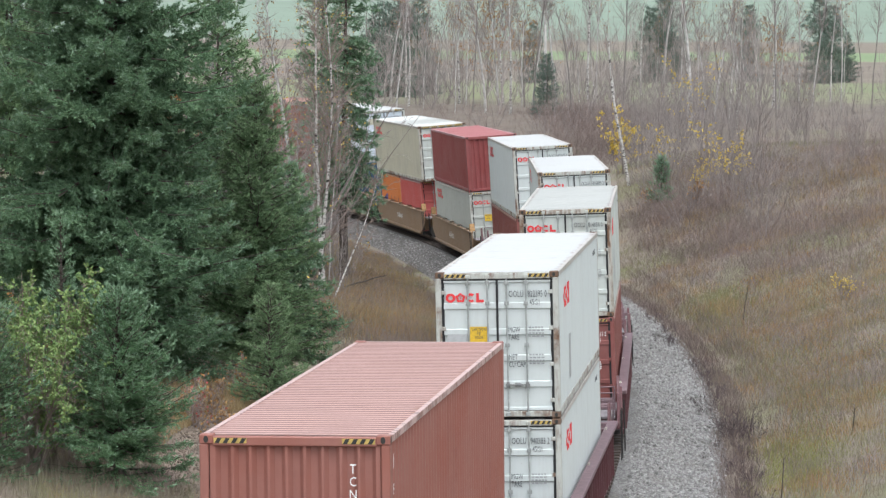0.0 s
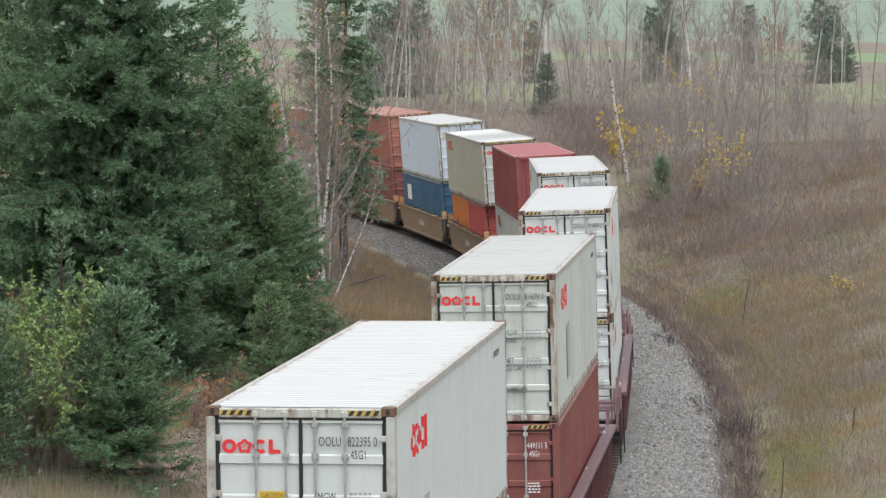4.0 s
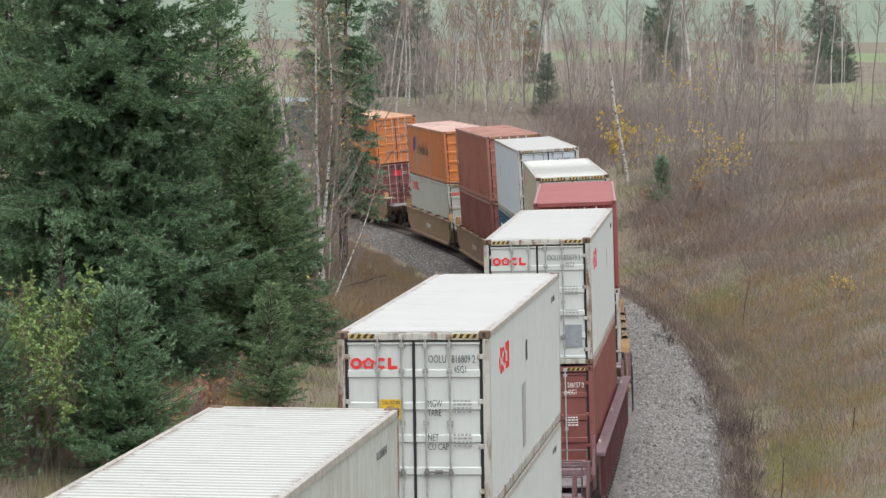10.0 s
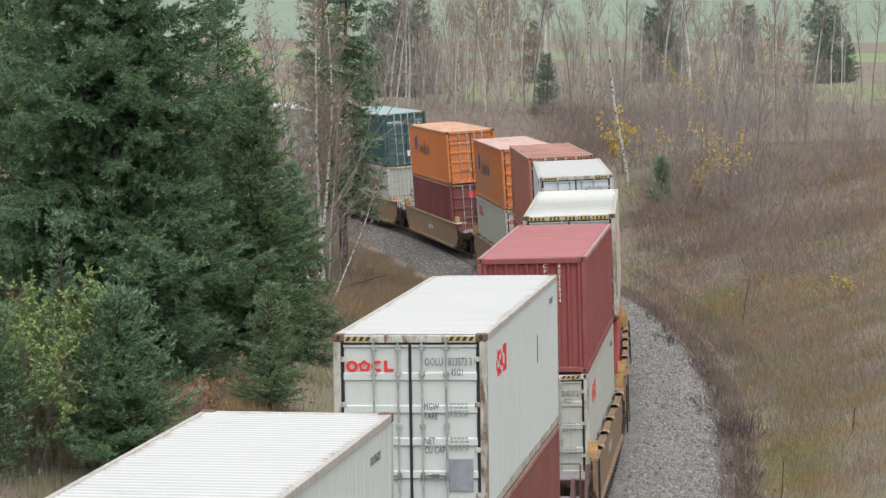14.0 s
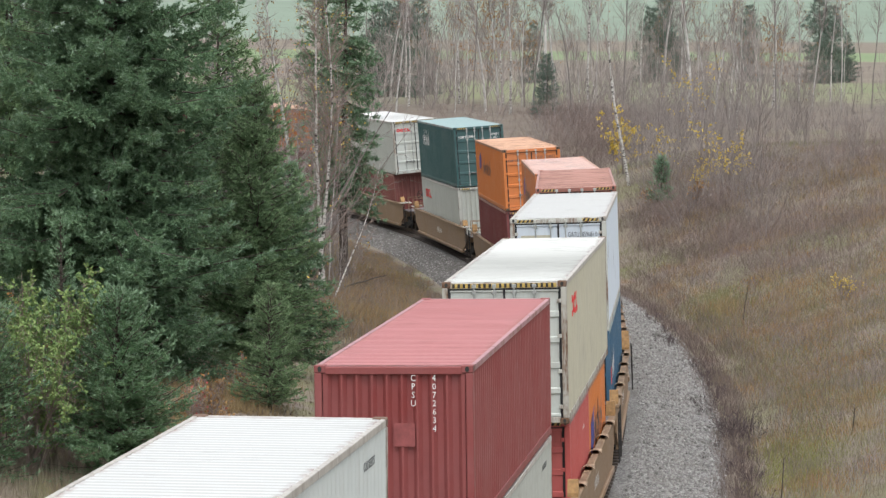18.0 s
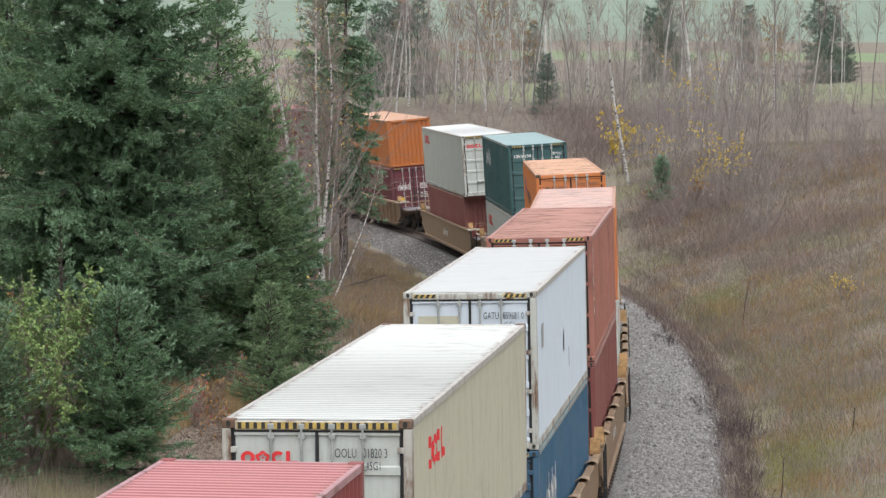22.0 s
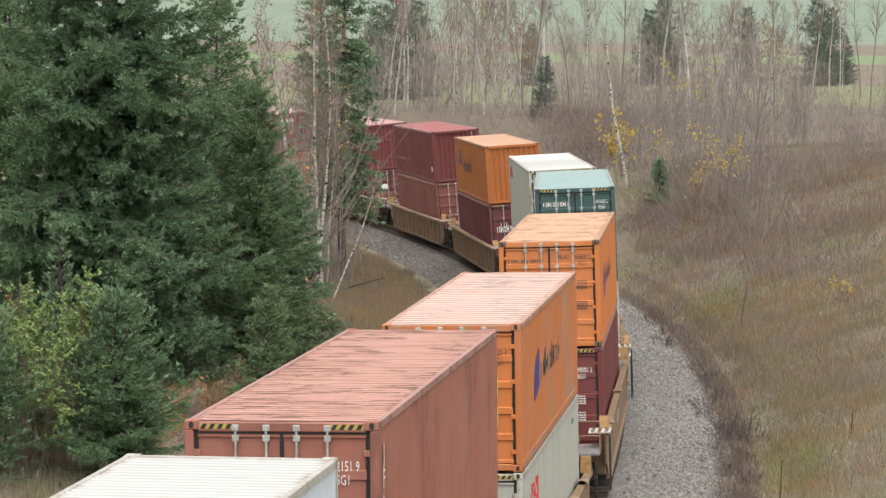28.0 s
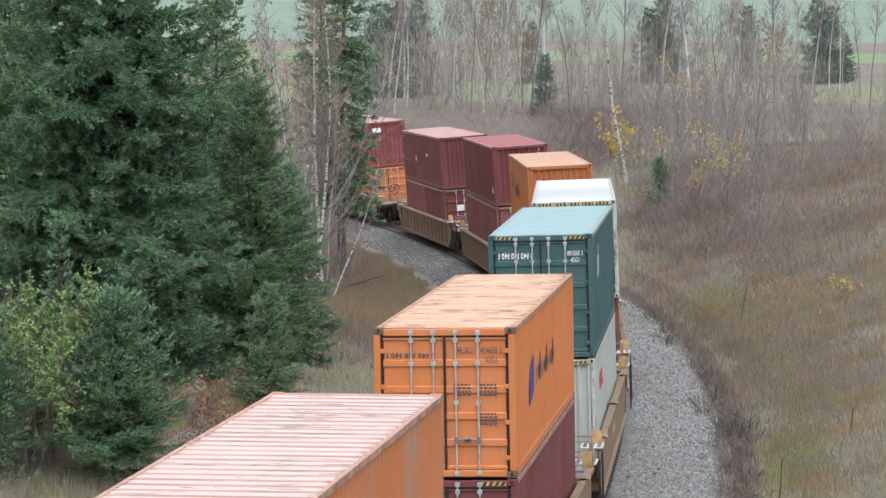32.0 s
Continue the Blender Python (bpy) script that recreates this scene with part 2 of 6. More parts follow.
def roof_paint(name, colour, wear=0.5, dirt=(0.30, 0.28, 0.26), rust=(0.20, 0.09, 0.06), lines=0.5, groove_shade=None, period=0.2116, streak=1.0):
    """A container's roof: pale paint with cross streaks, dark groove lines, scrapes and rust."""
    m, nt, b = blank(name, 0.6)
    across = grain(nt, 1.0, 6, 0.7, (0.45, 7, 1))
    patch = grain(nt, 0.9, 4, 0.6)
    base = mixed(nt, ramp(nt, patch, 0.4, 0.7, 0, 0.25), colour, tuple(min(1, c * 0.8 + 0.12) for c in colour))
    base = mixed(nt, ramp(nt, across, 0.52, 0.75, 0, 0.8 * wear * streak), base, dirt)
    tc = nt.nodes.new("ShaderNodeTexCoord")
    sep = nt.nodes.new("ShaderNodeSeparateXYZ")
    nt.links.new(tc.outputs["Object"], sep.inputs[0])
    # shading of the corrugation, put into the colour as regular dark lines
    groove = times(nt, times(nt, sep.outputs[1], 2 * math.pi / period), 0.0, "COSINE")
    broken = ramp(nt, grain(nt, 1.0, 4, 0.6, (0.5, 3, 1)), 0.35, 0.6, 1 - 0.45 * streak, 1)
    base = mixed(nt, times(nt, ramp(nt, groove, 0.1, 0.75, 0, lines), broken), base, groove_shade or tuple(0.55 * c for c in dirt))
    specks = grain(nt, 5.0, 6, 0.75, (0.7, 2, 1))
    area = ramp(nt, grain(nt, 0.45, 3), 0.48, 0.66, 0, 1)
    base = mixed(nt, times(nt, ramp(nt, specks, 0.60, 0.68, 0, wear), area), base, rust)
    # dents with dark scrapes across, and rust along the borders
    scrape = grain(nt, 1.5, 5, 0.7, (1, 5.5, 1))
    ground = ramp(nt, grain(nt, 0.6, 3), 0.50 - 0.10 * wear, 0.60 - 0.10 * wear, 0, 1)
    base = mixed(nt, times(nt, ramp(nt, scrape, 0.575 - 0.025 * wear - 0.03 * (streak > 1), 0.63 - 0.025 * wear - 0.03 * (streak > 1), 0, min(0.95, min(0.85, 0.3 + 0.7 * wear) * streak)), ground), base, tuple(0.42 * c for c in dirt))
    gen = nt.nodes.new("ShaderNodeSeparateXYZ")
    nt.links.new(tc.outputs["Generated"], gen.inputs[0])
    rim = times(nt, ramp(nt, times(nt, times(nt, gen.outputs[0], 0.5, "SUBTRACT"), 0.0, "ABSOLUTE"), 0.455, 0.495), ramp(nt, times(nt, times(nt, gen.outputs[1], 0.5, "SUBTRACT"), 0.0, "ABSOLUTE"), 0.488, 0.497), "MAXIMUM")
    eaten = ramp(nt, grain(nt, 2.4, 6, 0.75), 0.46, 0.60, 0, min(0.85, 0.35 + 0.6 * wear))
    base = mixed(nt, times(nt, rim, eaten), base, rust)
    nt.links.new(base, b.inputs["Base Color"])
    relief(nt, b, times(nt, specks, scrape, "ADD"), 0.25, 0.008)
    return m


def plain(name, colour, rough=0.6, metal=0.0, vary=0.25, scale=8.0, bump=0.2):
    m, nt, b = blank(name, rough, metal)
    n = grain(nt, scale, 5)
    base = mixed(nt, ramp(nt, n, 0.3, 0.7), tuple(c * (1 - vary) for c in colour), tuple(min(1, c * (1 + vary)) for c in colour))
    nt.links.new(base, b.inputs["Base Color"])
    if bump:
        relief(nt, b, n, bump, 0.01)
    return m


def leafy(name, colours, rough=0.8, patches=(), gloss=0.25):
    """Blades, needles and leaves, each island with its own tint."""
    m, nt, b = blank(name, rough)
    g = nt.nodes.new("ShaderNodeNewGeometry")
    cr = nt.nodes.new("ShaderNodeValToRGB")
    nt.links.new(g.outputs["Random Per Island"], cr.inputs[0])
    while len(cr.color_ramp.elements) < len(colours):
        cr.color_ramp.elements.new(0.5)
    for i, (e, c) in enumerate(zip(cr.color_ramp.elements, colours)):
        e.position, e.color = i / max(1, len(colours) - 1), (*c, 1)
    patch = grain(nt, 0.6, 3)
    base = mixed(nt, ramp(nt, patch, 0.3, 0.7, 0, 0.45), cr.outputs[0], tuple(0.6 * c for c in colours[len(colours) // 2]))
    for scale, lo, colour in patches:
        base = mixed(nt, ramp(nt, grain(nt, scale, 4), lo, lo + 0.08, 0, 0.88), base, colour)
    nt.links.new(base, b.inputs["Base Color"])
    b.inputs["Specular IOR Level"].default_value = gloss
    return m


WHITE = (0.72, 0.73, 0.71)
COLOURS = {
    "white": (0.49, 0.525, 0.49), "clean_white": (0.545, 0.585, 0.57), "bluish_white": (0.57, 0.635, 0.70), "grey_white": (0.42, 0.44, 0.40), "beige": (0.47, 0.45, 0.345),
    "terracotta": (0.27, 0.095, 0.068), "faded_terracotta": (0.335, 0.125, 0.088), "worn_orange": (0.50, 0.165, 0.052), "red": (0.232, 0.048, 0.045), "dark_red": (0.155, 0.032, 0.032), "brown_red": (0.20, 0.058, 0.048),
    "maroon": (0.12, 0.022, 0.030), "orange": (0.58, 0.18, 0.042), "dull_orange": (0.42, 0.13, 0.028), "blue": (0.028, 0.098, 0.175),
    "green": (0.026, 0.085, 0.085), "light_red": (0.45, 0.085, 0.075),
}
PAINT = {k: paint("paint_" + k, c, 0.35 if k in ("clean_white", "bluish_white") else 0.85 if "white" in k or k == "beige" else 0.6, dirt=(0.25, 0.225, 0.19) if "white" in k or k == "beige" else tuple(0.5 * v + 0.02 for v in c), blot={"faded_terracotta": ((0.13, 0.055, 0.045), 0.6), "worn_orange": ((0.32, 0.245, 0.19), 0.8), "brown_red": ((0.11, 0.042, 0.036), 0.4), "white": ((0.33, 0.31, 0.26), 0.35), "beige": ((0.34, 0.32, 0.27), 0.3)}.get(k)) for k, c in COLOURS.items()}
# roof colours, set apart from the sides and paler than them
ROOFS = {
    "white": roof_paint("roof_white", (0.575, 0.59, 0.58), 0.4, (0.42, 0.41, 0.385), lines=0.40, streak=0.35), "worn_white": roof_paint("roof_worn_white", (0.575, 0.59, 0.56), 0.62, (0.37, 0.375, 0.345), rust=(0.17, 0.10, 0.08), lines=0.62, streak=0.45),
    "terracotta": roof_paint("roof_terracotta", (0.50, 0.315, 0.275), 0.35, (0.33, 0.18, 0.155), lines=1.0, streak=0.5), "red": roof_paint("roof_red", (0.51, 0.225, 0.225), 0.4, (0.42, 0.17, 0.17), lines=0.9, groove_shade=(0.27, 0.085, 0.085), streak=0.5),
    "brown_red": roof_paint("roof_brown_red", (0.56, 0.32, 0.265), 1.15, (0.34, 0.165, 0.115), (0.16, 0.062, 0.042), lines=0.9, groove_shade=(0.27, 0.12, 0.09), streak=1.4), "orange": roof_paint("roof_orange", (0.70, 0.45, 0.31), 1.0, (0.46, 0.26, 0.17), lines=0.6, groove_shade=(0.40, 0.20, 0.11), streak=1.3),
    "patched_orange": roof_paint("roof_patched_orange", (0.66, 0.47, 0.41), 1.1, (0.46, 0.47, 0.455), (0.36, 0.14, 0.09), lines=0.95, groove_shade=(0.38, 0.21, 0.17), period=0.4232), "green": roof_paint("roof_green", (0.30, 0.44, 0.44), 0.3, (0.42, 0.5, 0.5)),
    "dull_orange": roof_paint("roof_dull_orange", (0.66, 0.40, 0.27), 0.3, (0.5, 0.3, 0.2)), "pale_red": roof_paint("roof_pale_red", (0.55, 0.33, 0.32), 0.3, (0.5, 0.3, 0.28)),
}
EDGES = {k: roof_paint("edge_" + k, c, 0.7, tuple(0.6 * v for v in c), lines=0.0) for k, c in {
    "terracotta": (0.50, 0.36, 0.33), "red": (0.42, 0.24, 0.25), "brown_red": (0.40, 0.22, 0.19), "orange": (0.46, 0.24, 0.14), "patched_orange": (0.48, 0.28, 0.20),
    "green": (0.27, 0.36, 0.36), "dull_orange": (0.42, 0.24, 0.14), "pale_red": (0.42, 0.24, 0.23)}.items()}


def rust_run(name, colour, share=0.0):
    """Pale paint eaten by long runs and blooms of rust."""
    m, nt, b = blank(name, 0.7)
    run, bloom, fine = grain(nt, 1.0, 6, 0.7, (6, 6, 0.9)), grain(nt, 1.6, 5, 0.7), grain(nt, 16, 5, 0.7)
    rusty = mixed(nt, ramp(nt, fine, 0.3, 0.7), (0.075, 0.040, 0.026), (0.22, 0.125, 0.07))
    base = mixed(nt, ramp(nt, fine, 0.35, 0.75, 0, 0.4), colour, tuple(0.75 * c for c in colour))
    base = mixed(nt, times(nt, ramp(nt, run, 0.44 + share, 0.56 + share), ramp(nt, bloom, 0.36 + share, 0.56 + share)), base, rusty)
    nt.links.new(base, b.inputs["Base Color"])
    relief(nt, b, fine, 0.3, 0.006)
    return m


RUSTY = plain("rusty_steel", (0.085, 0.045, 0.032), 0.8, 0.0, 0.5, 14)
GASKET = plain("black_rubber", (0.015, 0.015, 0.016), 0.7, 0, 0.2)
ROD_GREY = plain("grey_rod", (0.34, 0.355, 0.34), 0.6, 0.2, 0.3)
HANDLE = plain("grey_handle", (0.20, 0.205, 0.20), 0.55, 0.3, 0.3)
ROD = plain("galvanised_rod", (0.42, 0.43, 0.42), 0.5, 0.3, 0.25)
RED_INK = plain("red_lettering", (0.68, 0.035, 0.04), 0.5, 0, 0.12)
FAINT_INK = plain("faded_lettering", (0.30, 0.31, 0.31), 0.6, 0, 0.2)
DARK_INK = plain("dark_lettering", (0.06, 0.065, 0.07), 0.6, 0, 0.2)
WHITE_INK = plain("white_lettering", (0.78, 0.78, 0.76), 0.6, 0, 0.1)
BLUE_INK = plain("blue_lettering", (0.06, 0.07, 0.32), 0.6, 0, 0.2)
YELLOW = plain("yellow_sticker", (0.65, 0.42, 0.03), 0.6, 0, 0.15)
PALE_YELLOW = plain("pale_yellow_sticker", (0.52, 0.38, 0.12), 0.6, 0, 0.15)
HAZARD_YELLOW = plain("hazard_yellow", (0.46, 0.33, 0.09), 0.65, 0, 0.25)
HAZARD_BLACK = plain("hazard_black", (0.025, 0.025, 0.022), 0.65, 0, 0.2)
PATCH_GREY = plain("grey_patch", (0.40, 0.41, 0.41), 0.6, 0, 0.12, 3)
SLATE = plain("slate_patch", (0.24, 0.27, 0.30), 0.6, 0, 0.15, 3)
TWIG_DARK = plain("spruce_twigs", (0.075, 0.062, 0.05), 0.9, 0, 0.3, 6)
IRON = plain("dark_iron", (0.03, 0.028, 0.027), 0.75, 0.2, 0.4, 10)
WHEEL_STEEL = plain("wheel_steel", (0.07, 0.055, 0.045), 0.6, 0.5, 0.4)
CAR = {"maroon": paint("car_maroon", (0.098, 0.025, 0.031), 0.7), "tan": paint("car_tan", (0.255, 0.16, 0.088), 0.9, rust=(0.12, 0.06, 0.04)), "brown": paint("car_brown", (0.19, 0.115, 0.068), 0.8)}
CHORD = {"maroon": plain("chord_maroon", (0.165, 0.105, 0.115), 0.6, 0, 0.3), "tan": plain("chord_tan", (0.245, 0.165, 0.10), 0.65, 0, 0.25), "brown": plain("chord_brown", (0.34, 0.24, 0.16), 0.7, 0, 0.3)}
GUIDE_TAN = plain("guide_tan", (0.29, 0.165, 0.06), 0.7, 0, 0.35, 9)
DECK = plain("worn_deck", (0.20, 0.18, 0.185), 0.7, 0, 0.35, 5)
GRATE = plain("pale_grating", (0.46, 0.42, 0.36), 0.7, 0, 0.3, 12)
RAIL_STEEL = plain("rail_steel", (0.16, 0.12, 0.10), 0.4, 0.7, 0.3)
TIE_WOOD = plain("creosoted_wood", (0.07, 0.055, 0.045), 0.85, 0, 0.4, 9)
SPRUCE_NEEDLE = leafy("spruce_needles", [(0.098, 0.175, 0.104), (0.126, 0.216, 0.120), (0.156, 0.256, 0.138), (0.20, 0.305, 0.17)], gloss=0.08)
YOUNG_NEEDLE = leafy("young_needles", [(0.092, 0.172, 0.09), (0.118, 0.212, 0.107), (0.146, 0.252, 0.125), (0.188, 0.30, 0.152)], gloss=0.08)
GREEN_NEEDLE = leafy("green_needles", [(0.112, 0.186, 0.096), (0.142, 0.228, 0.112), (0.175, 0.268, 0.132), (0.22, 0.32, 0.165)], gloss=0.08)
SPRUCE_SHOOT = leafy("spruce_new_shoots", [(0.17, 0.265, 0.175), (0.225, 0.33, 0.22), (0.28, 0.38, 0.265)], gloss=0.08)
GREEN_SHOOT = leafy("green_new_shoots", [(0.19, 0.28, 0.15), (0.23, 0.33, 0.18), (0.28, 0.38, 0.22)], gloss=0.08)
YOUNG_SHOOT = leafy("young_new_shoots", [(0.18, 0.285, 0.18), (0.225, 0.335, 0.21), (0.27, 0.38, 0.25)], gloss=0.08)
# needle green greyed with distance, put into the colour of the far spruces
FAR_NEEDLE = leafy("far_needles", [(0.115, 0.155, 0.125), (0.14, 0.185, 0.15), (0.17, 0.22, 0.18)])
BARK = plain("spruce_bark", (0.07, 0.055, 0.045), 0.9, 0, 0.4, 12)
TWIG = plain("bare_twigs", (0.235, 0.204, 0.188), 0.85, 0, 0.35, 2)
# twig colour made paler, with the haze of distance put into it
TWIG_HAZED = plain("hazed_twigs", (0.30, 0.262, 0.24), 0.85, 0, 0.3, 2)
TWIG_RED = plain("red_brown_twigs", (0.235, 0.182, 0.158), 0.85, 0, 0.35, 2)
ASPEN_BARK = plain("aspen_bark", (0.43, 0.41, 0.385), 0.85, 0, 0.35, 3)
TRUNK_GREY = plain("grey_trunk", (0.19, 0.172, 0.155), 0.85, 0, 0.3, 3)
YELLOW_LEAF = leafy("yellow_leaves", [(0.52, 0.35, 0.05), (0.64, 0.46, 0.08), (0.70, 0.56, 0.18)])
ORANGE_LEAF = leafy("orange_leaves", [(0.25, 0.13, 0.055), (0.34, 0.19, 0.08), (0.42, 0.26, 0.12)])
GREEN_LEAF = leafy("fading_green_leaves", [(0.155, 0.25, 0.09), (0.205, 0.305, 0.105), (0.275, 0.34, 0.125)])
DRY_GRASS = leafy("dry_grass", [(0.195, 0.168, 0.124), (0.24, 0.208, 0.152), (0.275, 0.243, 0.18), (0.21, 0.20, 0.128)], patches=((0.14, 0.50, (0.20, 0.208, 0.09)), (0.22, 0.53, (0.265, 0.205, 0.185)), (0.35, 0.58, (0.34, 0.215, 0.10)), (0.9, 0.60, (0.15, 0.11, 0.09))))
TAWNY_GRASS = leafy("tawny_grass", [(0.26, 0.18, 0.09), (0.33, 0.24, 0.12), (0.39, 0.30, 0.165)])
GREEN_GRASS = leafy("green_grass", [(0.17, 0.18, 0.065), (0.215, 0.22, 0.085), (0.265, 0.255, 0.12)])
RED_LEAF = leafy("red_leaves", [(0.30, 0.06, 0.06), (0.42, 0.10, 0.09), (0.48, 0.18, 0.16)])
PATCH_RED = plain("red_repaint", (0.255, 0.068, 0.066), 0.6, 0, 0.2, 3)
PALE_STEM = leafy("pale_stems", [(0.235, 0.195, 0.18), (0.275, 0.232, 0.212), (0.315, 0.265, 0.238)])
WEED = leafy("dead_weeds", [(0.145, 0.108, 0.098), (0.185, 0.142, 0.128), (0.24, 0.19, 0.168)])
MAUVE = leafy("mauve_stalks", [(0.175, 0.142, 0.138), (0.215, 0.175, 0.168), (0.25, 0.21, 0.20)])
WEED_DARK = plain("dark_dead_weeds", (0.078, 0.060, 0.060), 0.9, 0, 0.3, 6)
MOSS = leafy("moss_grass", [(0.24, 0.25, 0.06), (0.30, 0.31, 0.08), (0.34, 0.33, 0.11)])
RUST_WEED = leafy("rust_weeds", [(0.25, 0.13, 0.06), (0.36, 0.20, 0.075), (0.44, 0.27, 0.10)])


def birch_bark():
    m, nt, b = blank("birch_bark", 0.7)
    bands = grain(nt, 1.0, 5, 0.7, (3, 3, 14))
    scars = grain(nt, 2.2, 3, 0.6, (2, 2, 3))
    base = mixed(nt, ramp(nt, bands, 0.50, 0.62), (0.52, 0.495, 0.46), (0.15, 0.13, 0.12))
    base = mixed(nt, ramp(nt, scars, 0.56, 0.63), base, (0.04, 0.035, 0.03))
    nt.links.new(base, b.inputs["Base Color"])
    relief(nt, b, bands, 0.3, 0.01)
    return m


BIRCH = birch_bark()


def stone_material(name, a, b_, c):
    """Crushed stone, each piece with its own grey."""
    m, nt, b = blank(name, 0.9)
    g = nt.nodes.new("ShaderNodeNewGeometry")
    cr = nt.nodes.new("ShaderNodeValToRGB")
    nt.links.new(g.outputs["Random Per Island"], cr.inputs[0])
    cr.color_ramp.elements.new(0.5)
    for e, p, col in zip(cr.color_ramp.elements, (0, 0.5, 1), (a, b_, c)):
        e.position, e.color = p, (*col, 1)
    base = mixed(nt, ramp(nt, grain(nt, 30, 4), 0.35, 0.7, 0, 0.35), cr.outputs[0], (0.12, 0.11, 0.10))
    nt.links.new(base, b.inputs["Base Color"])
    return m


STONE = stone_material("crushed_stone", (0.12, 0.116, 0.11), (0.28, 0.275, 0.262), (0.46, 0.45, 0.43))

BROWN_STONE = stone_material("brown_gravel", (0.11, 0.085, 0.065), (0.19, 0.145, 0.11), (0.28, 0.225, 0.175))


def ballast_material():
    m, nt, b = blank("ballast", 0.95)
    tc = nt.nodes.new("ShaderNodeTexCoord")
    v = node(nt, "ShaderNodeTexVoronoi", Scale=20.0, Randomness=1.0)
    nt.links.new(tc.outputs["Object"], v.inputs["Vector"])
    tone = nt.nodes.new("ShaderNodeSeparateColor")
    nt.links.new(v.outputs["Color"], tone.inputs[0])
    base = mixed(nt, tone.outputs[0], (0.11, 0.106, 0.10), (0.48, 0.47, 0.447))
    base = mixed(nt, ramp(nt, v.outputs["Distance"], 0.35, 0.75, 0, 0.85), base, (0.07, 0.065, 0.06))
    base = mixed(nt, ramp(nt, grain(nt, 0.8, 4), 0.50, 0.68, 0, 0.55), base, (0.13, 0.115, 0.10))
    sep = nt.nodes.new("ShaderNodeSeparateXYZ")
    nt.links.new(tc.outputs["Object"], sep.inputs[0])
    # stone colour turns darker and browner beyond y = 125
    base = mixed(nt, times(nt, ramp(nt, sep.outputs[1], 125, 150, 0, 0.75), ramp(nt, grain(nt, 1.6, 4), 0.25, 0.6, 0.5, 1)), base, (0.085, 0.075, 0.066))
    nt.links.new(base, b.inputs["Base Color"])
    relief(nt, b, times(nt, 1.0, v.outputs["Distance"], "SUBTRACT"), 0.9, 0.04)
    return m


BALLAST = ballast_material()


def ground_material():
    """Late autumn ground: dry grass, soil and moss near the line, mown and ploughed strips of field far off."""
    m, nt, b = blank("autumn_ground", 0.95)
    tc = nt.nodes.new("ShaderNodeTexCoord")
    sep = nt.nodes.new("ShaderNodeSeparateXYZ")
    nt.links.new(tc.outputs["Object"], sep.inputs[0])
    fine, mid, big = grain(nt, 9, 6, 0.7), grain(nt, 1.1, 5, 0.65), grain(nt, 0.16, 4, 0.6)
    near = mixed(nt, ramp(nt, fine, 0.3, 0.7), (0.155, 0.13, 0.10), (0.28, 0.24, 0.18))
    near = mixed(nt, ramp(nt, mid, 0.50, 0.70, 0, 0.7), near, (0.20, 0.165, 0.125))
    near = mixed(nt, ramp(nt, big, 0.50, 0.62, 0, 0.7), near, (0.17, 0.18, 0.075))
    near = mixed(nt, ramp(nt, grain(nt, 0.3, 4), 0.54, 0.64, 0, 0.6), near, (0.23, 0.185, 0.165))
    # a bare gravel bank beside the near trees
    spot = nt.nodes.new("ShaderNodeVectorMath")
    spot.operation = "MULTIPLY_ADD"
    nt.links.new(tc.outputs["Object"], spot.inputs[0])
    spot.inputs[1].default_value, spot.inputs[2].default_value = (0.45, 0.085, 0), (5.6 * 0.45, -81 * 0.085, 0)
    reach = nt.nodes.new("ShaderNodeVectorMath")
    reach.operation = "LENGTH"
    nt.links.new(spot.outputs[0], reach.inputs[0])
    gravel = mixed(nt, ramp(nt, grain(nt, 14, 5, 0.75), 0.35, 0.65), (0.10, 0.077, 0.06), (0.225, 0.175, 0.13))
    near = mixed(nt, ramp(nt, times(nt, reach.outputs["Value"], times(nt, mid, 0.8), "ADD"), 1.15, 1.45, 1, 0), near, gravel)
    near = mixed(nt, ramp(nt, sep.outputs[1], 182, 215), near, mixed(nt, ramp(nt, mid, 0.35, 0.65), (0.115, 0.092, 0.075), (0.18, 0.15, 0.115)))
    # far strips across the view, with soft, uneven borders
    wob = node(nt, "ShaderNodeTexNoise", Scale=0.006, Detail=3.0)
    nt.links.new(tc.outputs["Object"], wob.inputs["Vector"])
    y = times(nt, sep.outputs[1], times(nt, wob.outputs["Fac"], 40.0), "ADD")
    meadow = mixed(nt, ramp(nt, grain(nt, 0.05, 5), 0.35, 0.65), (0.205, 0.205, 0.12), (0.19, 0.225, 0.11))
    # far hill green, greyed and blued by haze put into the colour
    hazed_hill = mixed(nt, ramp(nt, grain(nt, 0.02, 4), 0.35, 0.65), (0.185, 0.235, 0.18), (0.205, 0.265, 0.20))
    fallow = mixed(nt, ramp(nt, grain(nt, 0.04, 5), 0.35, 0.65), (0.17, 0.14, 0.11), (0.22, 0.185, 0.145))
    field = mixed(nt, ramp(nt, y, 448, 466), meadow, fallow)
    verdant = mixed(nt, ramp(nt, grain(nt, 0.02, 4), 0.35, 0.65), (0.17, 0.235, 0.115), (0.21, 0.28, 0.14))
    field = mixed(nt, ramp(nt, y, 712, 732), field, verdant)
    field = mixed(nt, ramp(nt, y, 905, 930), field, fallow)
    field = mixed(nt, ramp(nt, y, 1090, 1140), field, hazed_hill)
    base = mixed(nt, ramp(nt, y, 290, 330), near, field)
    nt.links.new(base, b.inputs["Base Color"])
    relief(nt, b, fine, 0.6, 0.06)
    return m


GROUND = ground_material()

